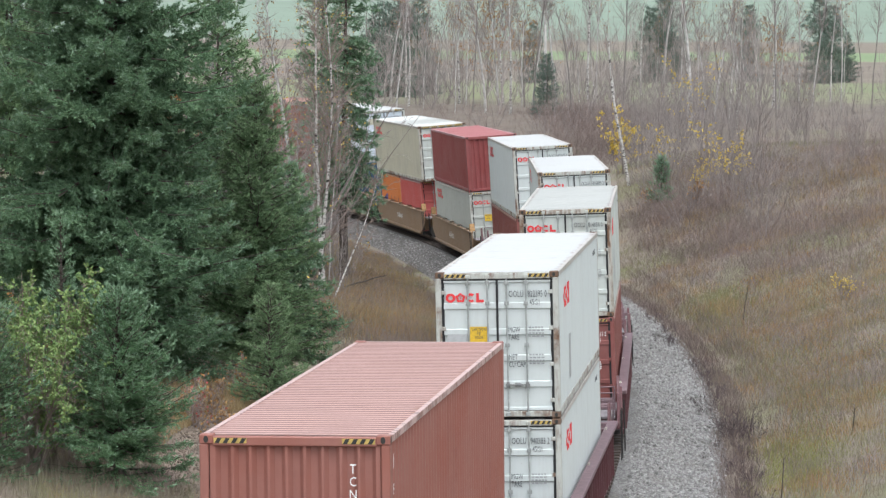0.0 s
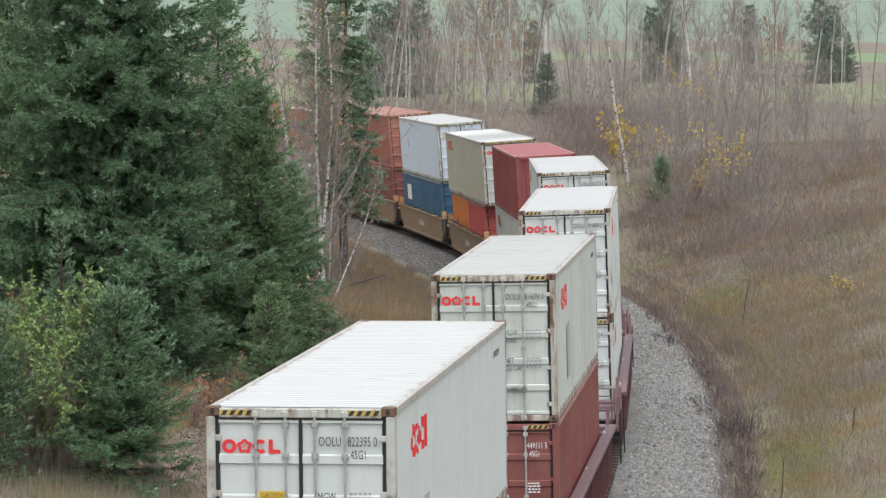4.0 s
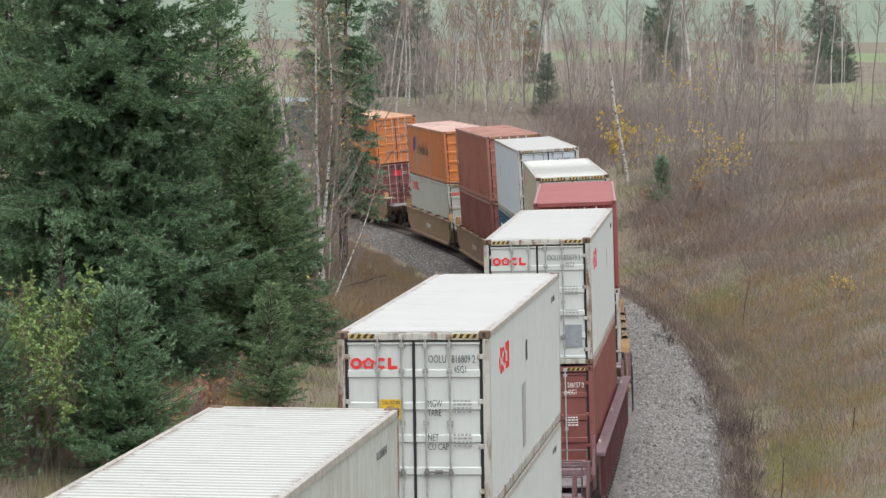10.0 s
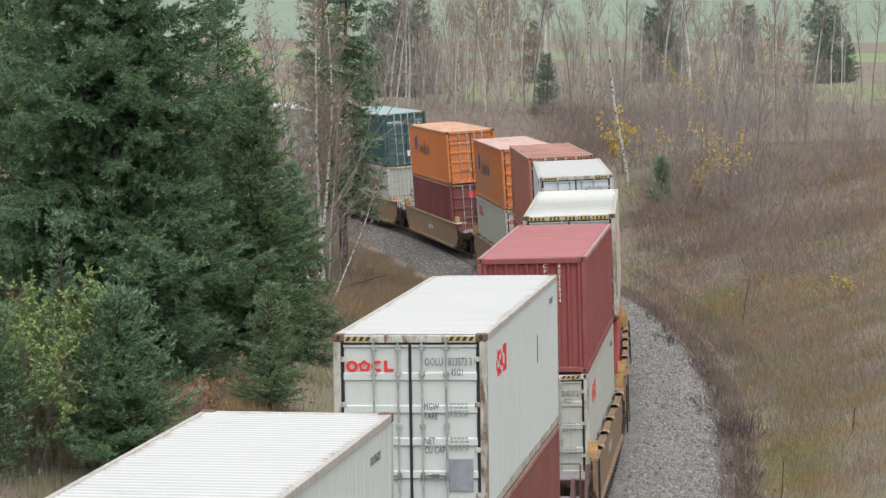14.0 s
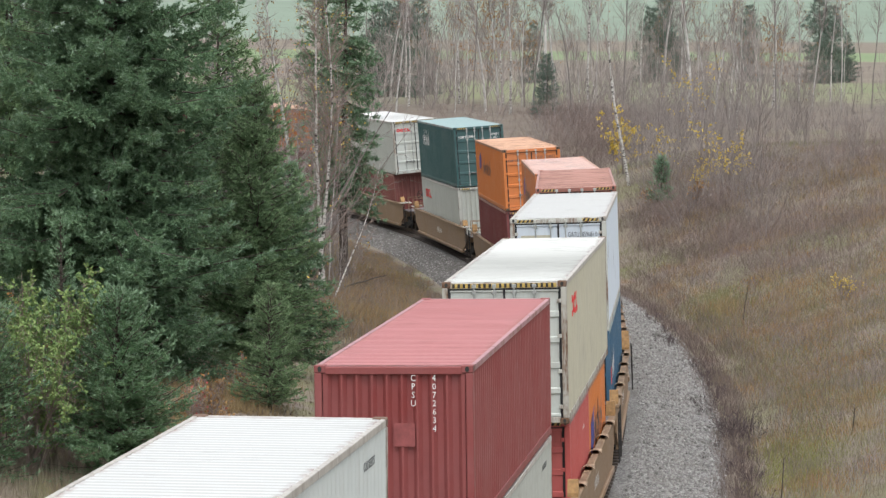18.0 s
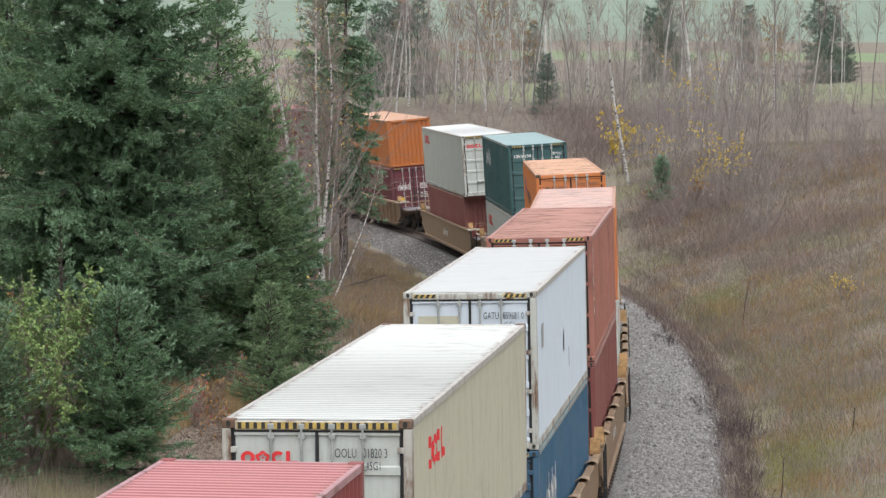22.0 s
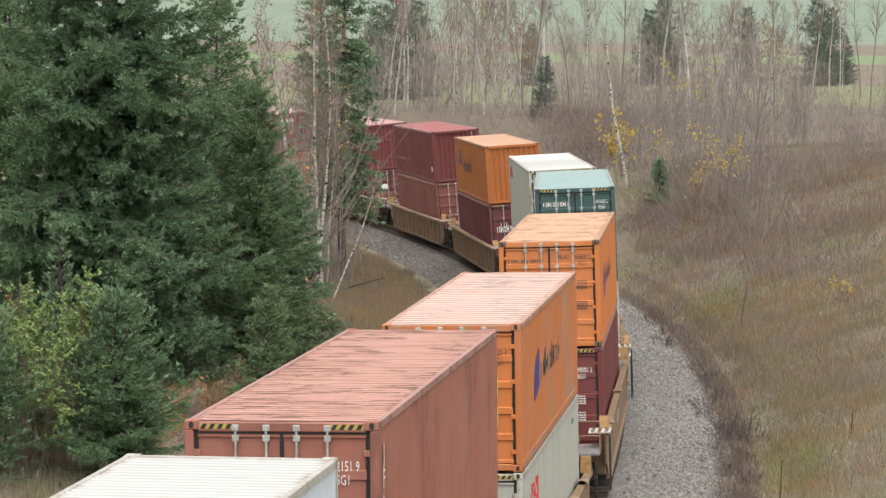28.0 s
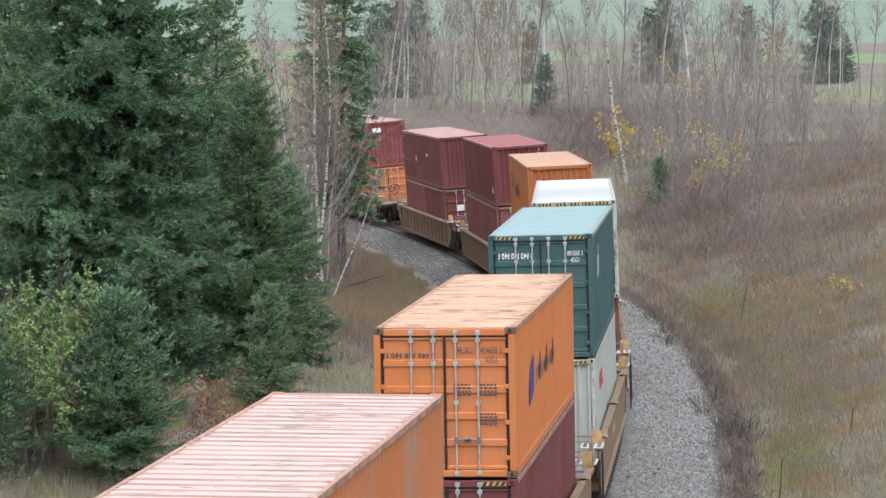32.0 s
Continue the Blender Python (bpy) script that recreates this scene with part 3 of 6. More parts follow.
# ---- the ground: one sheet to the horizon ----
def spaced(lo, hi, step, far_lo, far_hi, growth=1.22):
    mid = list(np.arange(lo, hi + 1e-6, step))
    a, s = [], step
    x = lo
    while x > far_lo:
        s *= growth
        x -= s
        a.append(x)
    b, s, x = [], step, hi
    while x < far_hi:
        s *= growth
        x += s
        b.append(x)
    return np.array(a[::-1] + mid + b)


def build_ground():
    xs, ys = spaced(-24, 34, 0.6, -3500, 3500), spaced(55, 240, 0.9, -1500, 4600, 1.12)
    gx, gy = np.meshgrid(xs, ys)
    v = np.stack([gx.ravel(), gy.ravel(), ground_height(gx, gy).ravel()], 1)
    n = len(xs)
    i = (np.arange(len(ys) - 1)[:, None] * n + np.arange(n - 1)[None]).ravel()
    ob = part("ground", Geo().add(v, np.stack([i, i + 1, i + n + 1, i + n], 1)), GROUND)
    for p in ob.data.polygons:
        p.use_smooth = True
    return tagged(ob, "dry autumn grass banks and far green fields", "ground", kind="structure")


build_ground()


# ---- the railway ----
def along_track(outline, s0, s1, step, material, name):
    st = np.arange(s0, s1 + step, step)

    def put(i, o):
        s = st[i]
        c = float(cant(s))
        a, z = o[:, 0] * math.cos(c) - o[:, 1] * math.sin(c), o[:, 0] * math.sin(c) + o[:, 1] * math.cos(c)
        x, y = on_line(np.full(len(o), s), a)
        return np.stack([x, y, z], 1)
    return part(name, Geo().sweep(outline, (len(st), put)), material)


def build_track():
    bed = [(-4.3, -1.6), (-4.1, -1.02), (-3.0, -0.62), (-1.75, -0.24), (1.75, -0.24), (2.3, -0.50), (3.6, -0.86), (4.15, -1.12), (4.3, -1.6)]
    tagged(along_track(bed[::-1], -150, 330, 1.0, BALLAST, "ballast_bed"), "grey crushed-stone ballast shoulder", "ballast", kind="structure")
    head = [(-0.075, -0.17), (0.075, -0.17), (0.075, -0.155), (0.012, -0.13), (0.012, -0.045), (0.036, -0.035), (0.036, 0.0), (-0.036, 0.0), (-0.036, -0.035), (-0.012, -0.045), (-0.012, -0.13), (-0.075, -0.155)]
    for side in (-0.755, 0.755):
        tagged(along_track([(a + side, z) for a, z in head], -150, 330, 1.0, RAIL_STEEL, "rail"), "worn steel running rail on wooden ties", "rail", "rails", "structure")


build_track()


def build_ties():
    tie = Geo().box(-1.3, -0.115, -0.35, 1.3, 0.115, -0.175, 0.02).mesh("tie")
    row = tagged(new("tie_row"), "dark creosoted wooden ties under the rails", "railway tie", kind="structure")
    for i in range(280):
        s = 60 + i * 0.56
        part("tie", tie, TIE_WOOD, row, at=on_track(s, 0.5))


def build_stones():
    """Loose stones that lie proud on the ballast, where the line passes nearest."""
    rng = np.random.default_rng(5)
    n = 14000
    s = rng.uniform(58, 185, n)
    d = np.where(s < 140, rng.uniform(1.6, 4.3, n), np.where(rng.random(n) < 0.6, rng.uniform(-4.2, -1.6, n), rng.uniform(1.6, 4.2, n)))
    prof_d, prof_z = [-4.3, -4.1, -3.0, -1.75, 1.75, 2.3, 3.6, 4.15], [-1.1, -1.02, -0.62, -0.24, -0.24, -0.50, -0.86, -1.12]
    z = np.interp(d, prof_d, prof_z)
    c = cant(s)
    x, y = on_line(s, d * np.cos(c) - z * np.sin(c))
    z = d * np.sin(c) + z * np.cos(c)
    r = rng.uniform(0.018, 0.045, n) * (1 + 0.5 * (rng.random(n) < 0.08))
    octa = np.array([(1, 0, 0), (0, 1, 0), (-1, 0, 0), (0, -1, 0), (0, 0, 1), (0, 0, -1)], float)
    v = octa[None] * r[:, None, None] * rng.uniform(0.55, 1.3, (n, 6, 1)) + rng.uniform(-0.25, 0.25, (n, 6, 3)) * r[:, None, None]
    v += np.stack([x, y, z + 0.3 * r], 1)[:, None]
    f = np.array([(0, 1, 4), (1, 2, 4), (2, 3, 4), (3, 0, 4), (1, 0, 5), (2, 1, 5), (3, 2, 5), (0, 3, 5)])
    t = (np.arange(n)[:, None, None] * 6 + f[None]).reshape(-1, 3)
    tagged(part("ballast_stones", Geo().add(v, tris=t), STONE), "loose grey crushed stones beside the track", "stones", kind="stuff")
    n = 5000
    x, y = -5.7 + rng.normal(0, 1.0, n), 81 + rng.normal(0, 5.5, n)
    _, off = to_line(x, y)
    keep = off < -4.4
    x, y = x[keep], y[keep]
    n = len(x)
    r = rng.uniform(0.015, 0.05, n)
    v = octa[None] * r[:, None, None] * rng.uniform(0.55, 1.3, (n, 6, 1)) + rng.uniform(-0.25, 0.25, (n, 6, 3)) * r[:, None, None]
    v += np.stack([x, y, ground_height(x, y) + 0.3 * r], 1)[:, None]
    t = (np.arange(n)[:, None, None] * 6 + f[None]).reshape(-1, 3)
    tagged(part("bank_stones", Geo().add(v, tris=t), BROWN_STONE), "brown gravel on a bare bank below the spruces", "stones", kind="stuff")


build_stones()

# ---- lettering ----
LETTERS = {}


def words(body, size, squeeze=0.8, align="LEFT"):
    """A flat mesh of raised lettering in the built-in font."""
    key = (body, size, squeeze, align)
    if key not in LETTERS:
        cu = bpy.data.curves.new("lettering", "FONT")
        cu.body, cu.size, cu.align_x, cu.resolution_u, cu.extrude = body, size, align, 2, 0.001
        cu.space_line = 0.95
        ob = new("lettering", cu)
        me = bpy.data.meshes.new_from_object(ob.evaluated_get(bpy.context.evaluated_depsgraph_get()))
        bpy.data.objects.remove(ob)
        bpy.data.curves.remove(cu)
        me.transform(Matrix.Diagonal((squeeze, 1, 1, 1)))
        me.materials.clear()
        LETTERS[key] = me
    return LETTERS[key]


def ring(g, cx, cy, ro, ri, a0=0.0, a1=360.0, k=18, wide=1.0, z=0.0):
    a = np.radians(np.linspace(a0, a1, k + 1))
    o = np.stack([cx + np.cos(a) * ro * wide, cy + np.sin(a) * ro, np.full(k + 1, z)], 1)
    i = np.stack([cx + np.cos(a) * ri * wide, cy + np.sin(a) * ri, np.full(k + 1, z)], 1)
    return g.add(np.concatenate([o, i]), [(j, j + 1, k + 2 + j, k + 1 + j) for j in range(k)])


def slab(g, x0, y0, x1, y1, lean=0.0):
    return g.add([(x0, y0, 0), (x1, y0, 0), (x1 + lean, y1, 0), (x0 + lean, y1, 0)], [(0, 1, 2, 3)])


def emblem_round():
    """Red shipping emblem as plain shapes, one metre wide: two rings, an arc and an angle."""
    g = Geo()
    ring(g, 0.13, 0.12, 0.12, 0.055, wide=1.05)
    k = 40
    a = np.linspace(0, 2 * np.pi, k + 1)
    ro, ri = 0.114 + 0.014 * np.cos(5 * (a - math.pi / 2)), 0.058 + 0.012 * np.cos(5 * (a - math.pi / 2))
    g.add(np.concatenate([np.stack([0.39 + 1.05 * np.cos(a) * r, 0.12 + np.sin(a) * r, 0 * a], 1) for r in (ro, ri)]), [(j, j + 1, k + 2 + j, k + 1 + j) for j in range(k)])
    ring(g, 0.39, 0.12, 0.018, 0.0, k=8)
    ring(g, 0.66, 0.12, 0.12, 0.055, 45, 315, wide=1.05)
    slab(g, 0.80, 0.0, 0.87, 0.24)
    slab(g, 0.87, 0.0, 1.0, 0.07)
    return g.mesh("emblem")


def emblem_bars(seed, n, slant=0.12):
    """A row of upright strokes of uneven width, one metre wide."""
    rng = random.Random(seed)
    g, p = Geo(), 1.0 / n
    for i in range(n):
        x, tall = i * p, rng.choice((0.13, 0.15, 0.20))
        if i % 3 == 1:
            ring(g, x + p * 0.42, 0.07, 0.07, 0.035, k=10, wide=0.55)
        else:
            slab(g, x, 0, x + p * 0.32, tall, slant * 0.1)
            if i % 3 == 2:
                slab(g, x + p * 0.32, 0.05, x + p * 0.8, 0.10, slant * 0.05)
    return g.mesh("emblem")


def emblem_wave():
    g = Geo()
    for i in range(4):
        slab(g, 0.22 * i, 0.05 * i, 0.22 * i + 0.17, 0.62 + 0.06 * i, 0.10)
    return g.mesh("emblem")


ROUND, STROKES, WAVE = emblem_round(), emblem_bars(3, 9), emblem_wave()
STROKES_B = emblem_bars(8, 11)


def data_block():
    """Small lines of weights that cannot be read, as bars."""
    g, rng = Geo(), random.Random(4)
    for i in range(4):
        x = 0.0
        while x < 0.26:
            w = rng.uniform(0.035, 0.07)
            slab(g, x, -0.058 * i, x + w, -0.058 * i + 0.030)
            x += w + 0.018
    return g.mesh("weight_lines")


DATA = data_block()

# ---- containers ----
BOX = {}


def waves(count, lo, hi, deep, flat=0.36, edge=0.05):
    """Points (along, depth) of a trapezoid corrugation between lo and hi."""
    pts, p = [(lo, 0.0), (lo + edge, 0.0)], (hi - lo - 2 * edge) / count
    for i in range(count):
        a = lo + edge + i * p
        pts += [(a + p * 0.10, 0.0), (a + p * (0.5 - flat / 2 + 0.04), deep), (a + p * (0.5 + flat / 2 + 0.04), deep), (a + p * 0.98, 0.0)]
    return pts + [(hi, 0.0)]


def box_shapes(length, width, height):
    """The shared meshes of a container of one size, with its foot in the middle of the floor; the near end looks to -y."""
    key = (length, width, height)
    if key in BOX:
        return BOX[key]
    m, a, w, h = {}, length / 2, width / 2, height
    n_side = int(round(length / 0.28))
    for side, sign in (("side_r", 1), ("side_l", -1)):
        g, o = Geo(), waves(n_side, -a + 0.14, a - 0.14, 0.036)
        z0, z1 = 0.15, h - 0.10
        v = [(sign * (w - 0.008 - d), y, z) for z in (z0, z1) for y, d in o] + [(sign * (w - 0.055), y, z) for z in (z0, z1) for y in (-a + 0.14, a - 0.14)]
        k = len(o)
        q = [(i, i + 1, k + i + 1, k + i) if sign > 0 else (i + 1, i, k + i, k + i + 1) for i in range(k - 1)] + [(2 * k, 2 * k + 2, 2 * k + 3, 2 * k + 1)]
        m[side] = g.add(v, q).mesh("side_panel")
        m["top_" + side[-1]] = Geo().box(min(sign * (w - 0.07), sign * w), -a + 0.17, h - 0.11, max(sign * (w - 0.07), sign * w), a - 0.17, h - 0.012, 0.008).mesh("top_rail")
        m["low_" + side[-1]] = Geo().box(min(sign * (w - 0.06), sign * (w - 0.002)), -a + 0.17, 0.015, max(sign * (w - 0.06), sign * (w - 0.002)), a - 0.17, 0.17, 0.008).mesh("bottom_rail")
    o = waves(2 * int(round((length - 0.34) / 0.4232)), -a + 0.12, a - 0.12, -0.011, 0.42)
    k = len(o)
    v = [(x, y, h - 0.014 + d) for x in (-w + 0.075, w - 0.075) for y, d in o]
    v += [(x, y, h - 0.09) for x in (-w + 0.075, w - 0.075) for y in (-a + 0.12, a - 0.12)]
    m["roof"] = Geo().add(v, [(k + i, k + i + 1, i + 1, i) for i in range(k - 1)] + [(2 * k, 2 * k + 1, 2 * k + 3, 2 * k + 2)]).mesh("roof")
    o = waves(9, -w + 0.13, w - 0.13, 0.065, 0.40)
    k = len(o)
    for end, sign in (("blank_near", -1), ("blank_far", 1)):
        v = [(x, sign * (a - 0.03 - d), z) for z in (0.12, h - 0.11) for x, d in o] + [(x, sign * (a - 0.10), z) for z in (0.12, h - 0.11) for x in (-w + 0.13, w - 0.13)]
        q = [(i, i + 1, k + i + 1, k + i) for i in range(k - 1)] + [(2 * k, 2 * k + 1, 2 * k + 3, 2 * k + 2)]
        m[end] = Geo().add(v, q if sign < 0 else [f[::-1] for f in q]).mesh("end_panel")
    g = Geo().box(-0.058, -0.078, 0.12, 0.058, 0.078, h - 0.118, 0.014)
    m["post"] = g.mesh("corner_post")
    g = Geo().box(-0.089, -0.089, -0.059, 0.089, 0.089, 0.059, 0.012)
    m["casting"] = g.mesh("corner_casting")
    g = Geo()
    a_ = np.linspace(0, 2 * np.pi, 13)[:-1]
    # flat black discs on the casting stand for the shaded inside of its holes
    v = [(math.cos(t) * 0.032, -0.0915, math.sin(t) * 0.045) for t in a_] + [(0, -0.0915, 0)]
    m["hole"] = g.add(v, tris=[(12, i, (i + 1) % 12) for i in range(12)]).mesh("casting_hole")
    v = [(0.0915, math.cos(t) * 0.032, math.sin(t) * 0.045) for t in a_] + [(0.0915, 0, 0)]
    m["hole_side"] = Geo().add(v, tris=[(12, i, (i + 1) % 12) for i in range(12)]).mesh("casting_hole")
    m["header"] = Geo().box(-w + 0.17, -a + 0.005, h - 0.14, w - 0.17, -a + 0.12, h - 0.02, 0.012).mesh("header")
    m["sill"] = Geo().box(-w + 0.17, -a + 0.01, 0.02, w - 0.17, -a + 0.12, 0.135, 0.012).mesh("door_sill")
    m["back_beam"] = Geo().box(-w + 0.17, a - 0.12, h - 0.13, w - 0.17, a - 0.005, h - 0.015, 0.012).mesh("end_beam")
    # doors: a frame with shallow pressed panels
    dw, z0, z1 = w - 0.162, 0.15, h - 0.155
    for side, sign in (("door_l", -1), ("door_r", 1)):
        x0, x1 = (-dw, -0.015) if sign < 0 else (0.015, dw)
        face, rows = [], 5
        for i in range(rows + 1):
            zc = z0 + (z1 - z0) * i / rows
            lo, hi = max(z0, zc - 0.05), min(z1, zc + 0.05)
            face += ([(-a + 0.060, lo - 0.015)] if i else []) + [(-a + 0.030, lo), (-a + 0.030, hi)] + ([(-a + 0.060, hi + 0.02)] if i < rows else [])
        m[side] = Geo().extrude(face + [(-a + 0.088, z1), (-a + 0.088, z0)], "x", x0, x1).mesh("door")
    m["gasket"] = [Geo().box(-0.022, -a + 0.024, z0, 0.022, -a + 0.06, z1).mesh("door_gasket"), Geo().box(-dw - 0.02, -a + 0.022, z1 - 0.012, dw + 0.02, -a + 0.07, z1 + 0.020).mesh("door_gasket")]
    # side gaskets widened to draw the shaded gap beside the posts as well
    m["gasket"] += [Geo().box(x - 0.027, -a + 0.040, z0 - 0.01, x + 0.027, -a + 0.09, z1 + 0.01).mesh("door_gasket") for x in (-dw - 0.018, dw + 0.018)]
    m["rod"] = Geo().rod((0, -a + 0.002, 0.05), (0, -a + 0.002, h - 0.07), 0.017).mesh("lock_rod")
    m["keeper"] = Geo().box(-0.045, -a - 0.012, -0.04, 0.045, -a + 0.03, 0.04, 0.01).mesh("rod_bracket")
    m["handle"] = Geo().box(-0.05, -a - 0.025, -0.016, 0.26, -a - 0.008, 0.016, 0.006).box(-0.03, -a - 0.03, -0.06, 0.03, -a + 0.03, 0.06, 0.01).box(0.19, -a - 0.02, -0.035, 0.26, -a + 0.03, 0.035, 0.01).mesh("door_handle")
    m["hinge"] = Geo().box(-0.10, -a + 0.012, -0.04, 0.028, -a + 0.035, 0.04, 0.010).mesh("hinge")
    yb, kb = Geo().box(-0.21, -a + 0.0, h - 0.108, 0.21, -a + 0.006, h - 0.04), Geo()
    for i in range(4):
        x = -0.20 + i * 0.105
        kb.add([(x, -a - 0.002, h - 0.106), (x + 0.055, -a - 0.002, h - 0.106), (x + 0.092, -a - 0.002, h - 0.042), (x + 0.037, -a - 0.002, h - 0.042)], [(0, 1, 2, 3)])
    m["stripe_y"], m["stripe_k"] = yb.mesh("warning_stripe"), kb.mesh("stripe_pattern")
    yb, kb = Geo(), Geo()
    yb.box(-w + 0.20, -a + 0.0, h - 0.125, w - 0.20, -a + 0.006, h - 0.035)
    for i in range(int((2 * w - 0.4) / 0.105)):
        x = -w + 0.215 + i * 0.105
        kb.add([(x, -a - 0.002, h - 0.122), (x + 0.05, -a - 0.002, h - 0.122), (x + 0.05, -a - 0.002, h - 0.038), (x, -a - 0.002, h - 0.038)], [(0, 1, 2, 3)])
    m["long_y"], m["long_k"] = yb.mesh("warning_stripe"), kb.mesh("stripe_pattern")
    m["floor"] = Geo().box(-w + 0.06, -a + 0.12, 0.06, w - 0.06, a - 0.12, 0.15).mesh("floor")
    BOX[key] = m
    return m


RAIL_EDGE = paint("paint_scraped_rail", (0.46, 0.44, 0.40), 1.6, rust=(0.13, 0.07, 0.05), dirt=(0.20, 0.15, 0.12))
WORN_POST = rust_run("paint_worn_post", (0.47, 0.48, 0.44), 0.02)
RUST_CASTING = rust_run("rusty_casting", (0.17, 0.115, 0.085), -0.05)
TALL = {}


def container(label, colour, roof, length=12.192, width=2.438, height=2.896, end="doors", stripes="short", frame_paint=None, door_paint=None, marks=()):
    """One container in parts. marks: (kind, face, x or y, z, size, ...) of emblems and lettering."""
    m = box_shapes(length, width, height)
    a, w, h = length / 2, width / 2, height
    skin = PAINT[colour]
    edge = frame_paint or (WORN_POST if "white" in colour else skin)
    ob = thing("shipping_container", label, "container", "containers of the train")
    TALL[ob] = height
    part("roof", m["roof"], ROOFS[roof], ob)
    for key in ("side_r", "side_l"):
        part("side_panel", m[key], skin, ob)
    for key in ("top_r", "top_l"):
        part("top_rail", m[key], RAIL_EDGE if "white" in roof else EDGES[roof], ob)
    for key in ("low_r", "low_l"):
        part("bottom_rail", m[key], edge, ob)
    part("end_panel", m["blank_far"], skin, ob)
    part("end_beam", m["back_beam"], RAIL_EDGE if "white" in roof else EDGES[roof], ob)
    part("floor", m["floor"], RUSTY, ob)
    part("header", m["header"], edge, ob)
    part("door_sill", m["sill"], edge, ob)
    for sx in (-1, 1):
        for sy in (-1, 1):
            part("corner_post", m["post"], edge, ob, at=pose(sx * (w - 0.060), sy * (a - 0.08), 0))
            for z in (0.059, h - 0.059):
                c = part("corner_casting", m["casting"], RUST_CASTING if colour in ("white", "clean_white", "beige", "orange") or z > 1 and frame_paint else edge, ob, at=pose(sx * (w - 0.089), sy * (a - 0.089), z))
                if sy < 0:
                    part("casting_hole", m["hole"], HAZARD_BLACK, c)
                    part("casting_hole", m["hole_side"], HAZARD_BLACK, c, at=Matrix.Diagonal((sx, 1, 1, 1)))
    if end == "blank":
        part("end_panel", m["blank_near"], skin, ob)
    else:
        dp = door_paint or skin
        lift = pose(0, 0, 0)
        for strip in m["gasket"]:
            part("door_gasket", strip, GASKET, ob)
        for sx, key in ((-1, "door_l"), (1, "door_r")):
            door = part("door", m[key], dp, ob)
            for x in (0.19, 0.575):
                xx = sx * (x if w < 1.25 else x * 1.06)
                part("lock_rod", m["rod"], ROD if colour in ("orange", "worn_orange", "faded_terracotta", "brown_red", "terracotta", "green", "maroon", "dark_red", "dull_orange") else ROD_GREY, door, at=pose(xx, 0, 0))
                for z in (0.08, 0.62, h * 0.5, h - 0.62, h - 0.22, h - 0.09):
                    part("rod_bracket", m["keeper"], ROD if colour in ("orange", "worn_orange", "faded_terracotta", "green", "brown_red", "terracotta") else WORN_POST if "white" in colour and z > h - 0.1 else ROD_GREY, door, at=pose(xx, -0.004 if z < 0.1 or z > h - 0.1 else 0, z))
            for x in (0.19, 0.575):
                part("door_handle", m["handle"], HANDLE, door, at=pose(sx * x, 0, 0.66) @ Matrix.Diagonal((-sx if x > 0.5 else sx, 1, 1, 1)))
            for i in range(4):
                part("hinge", m["hinge"], WORN_POST if "white" in colour or colour == "beige" else dp, door, at=pose(sx * (w - 0.10), 0, 0.35 + (h - 0.75) * i / 3) @ Matrix.Diagonal((sx, 1, 1, 1)))
    for x in {"short": (-w + 0.40, w - 0.40), "long": (0.0,), "": ()}[stripes]:
        y = part("warning_stripe", m["stripe_y" if stripes == "short" else "long_y"], HAZARD_YELLOW, ob, "yellow and black warning stripe", at=pose(x, 0, 0))
        part("stripe_pattern", m["stripe_k" if stripes == "short" else "long_k"], HAZARD_BLACK, y)
    for mark in marks:
        name, shape, ink, face, u, z, size = mark[:7]
        if face == "near":
            at = pose(u, -a + 0.0265, z, 90, 0, 0)
        elif face == "proud":
            at = pose(u, -a + 0.0225, z, 90, 0, 0)
        elif face == "right":
            at = pose(w - 0.004, -a + u, z, 90, 0, 90)
        elif face == "pressed":
            part(name, pressed_emblem(length, u, *size), ink, ob, at=pose(w - 0.004, 0, z))
            continue
        else:
            at = pose(-w + 0.004, -a + u, z, 90, 0, -90)
        part(name, shape, ink, ob, at=at @ Matrix.Diagonal((size, size, 1, 1) if not isinstance(size, tuple) else (*size, 1, 1)))
    return ob


def emblem_ink(x, y):
    """Whether the red shipping emblem, one metre wide, covers a place."""
    def hoop(cx, ro, ri, gap=False):
        dx, dy = (x - cx) / 1.05, y - 0.12
        r = math.hypot(dx, dy)
        return ri < r < ro and not (gap and dx > 0 and abs(dy) < dx)
    return hoop(0.13, 0.125, 0.05) or hoop(0.39, 0.125, 0.08) or math.hypot(x - 0.39, y - 0.12) < 0.055 or hoop(0.66, 0.125, 0.05, True) or (0.80 < x < 0.88 and 0 < y < 0.245) or (0.80 < x < 1.0 and 0 < y < 0.075)


EMBLEMS = {}


def pressed_emblem(length, u, width, tall):
    """The emblem painted over the ridges and grooves of a side, u metres from the near end."""
    key = (length, u, width, tall)
    if key not in EMBLEMS:
        a = length / 2
        o = waves(int(round(length / 0.28)), -a + 0.14, a - 0.14, 0.036)
        ys = sorted({y for y, _ in o if u - a < y < u - a + width} | set(np.arange(u - a, u - a + width, 0.03)))
        deep = np.interp(ys, [y for y, _ in o], [d for _, d in o])
        g, rows = Geo(), 14
        for (y0, d0), (y1, d1) in zip(zip(ys, deep), zip(ys[1:], deep[1:])):
            for r in range(rows):
                if emblem_ink(((y0 + y1) / 2 - u + a) / width, 0.25 * (r + 0.5) / rows):
                    z0, z1 = tall * r / rows, tall * (r + 1) / rows
                    g.add([(-d0, y0, z0), (-d1, y1, z0), (-d1, y1, z1), (-d0, y0, z1)], [(0, 1, 2, 3)])
        EMBLEMS[key] = g.mesh("emblem")
    return EMBLEMS[key]


def upright(text):
    return "\n".join(text)


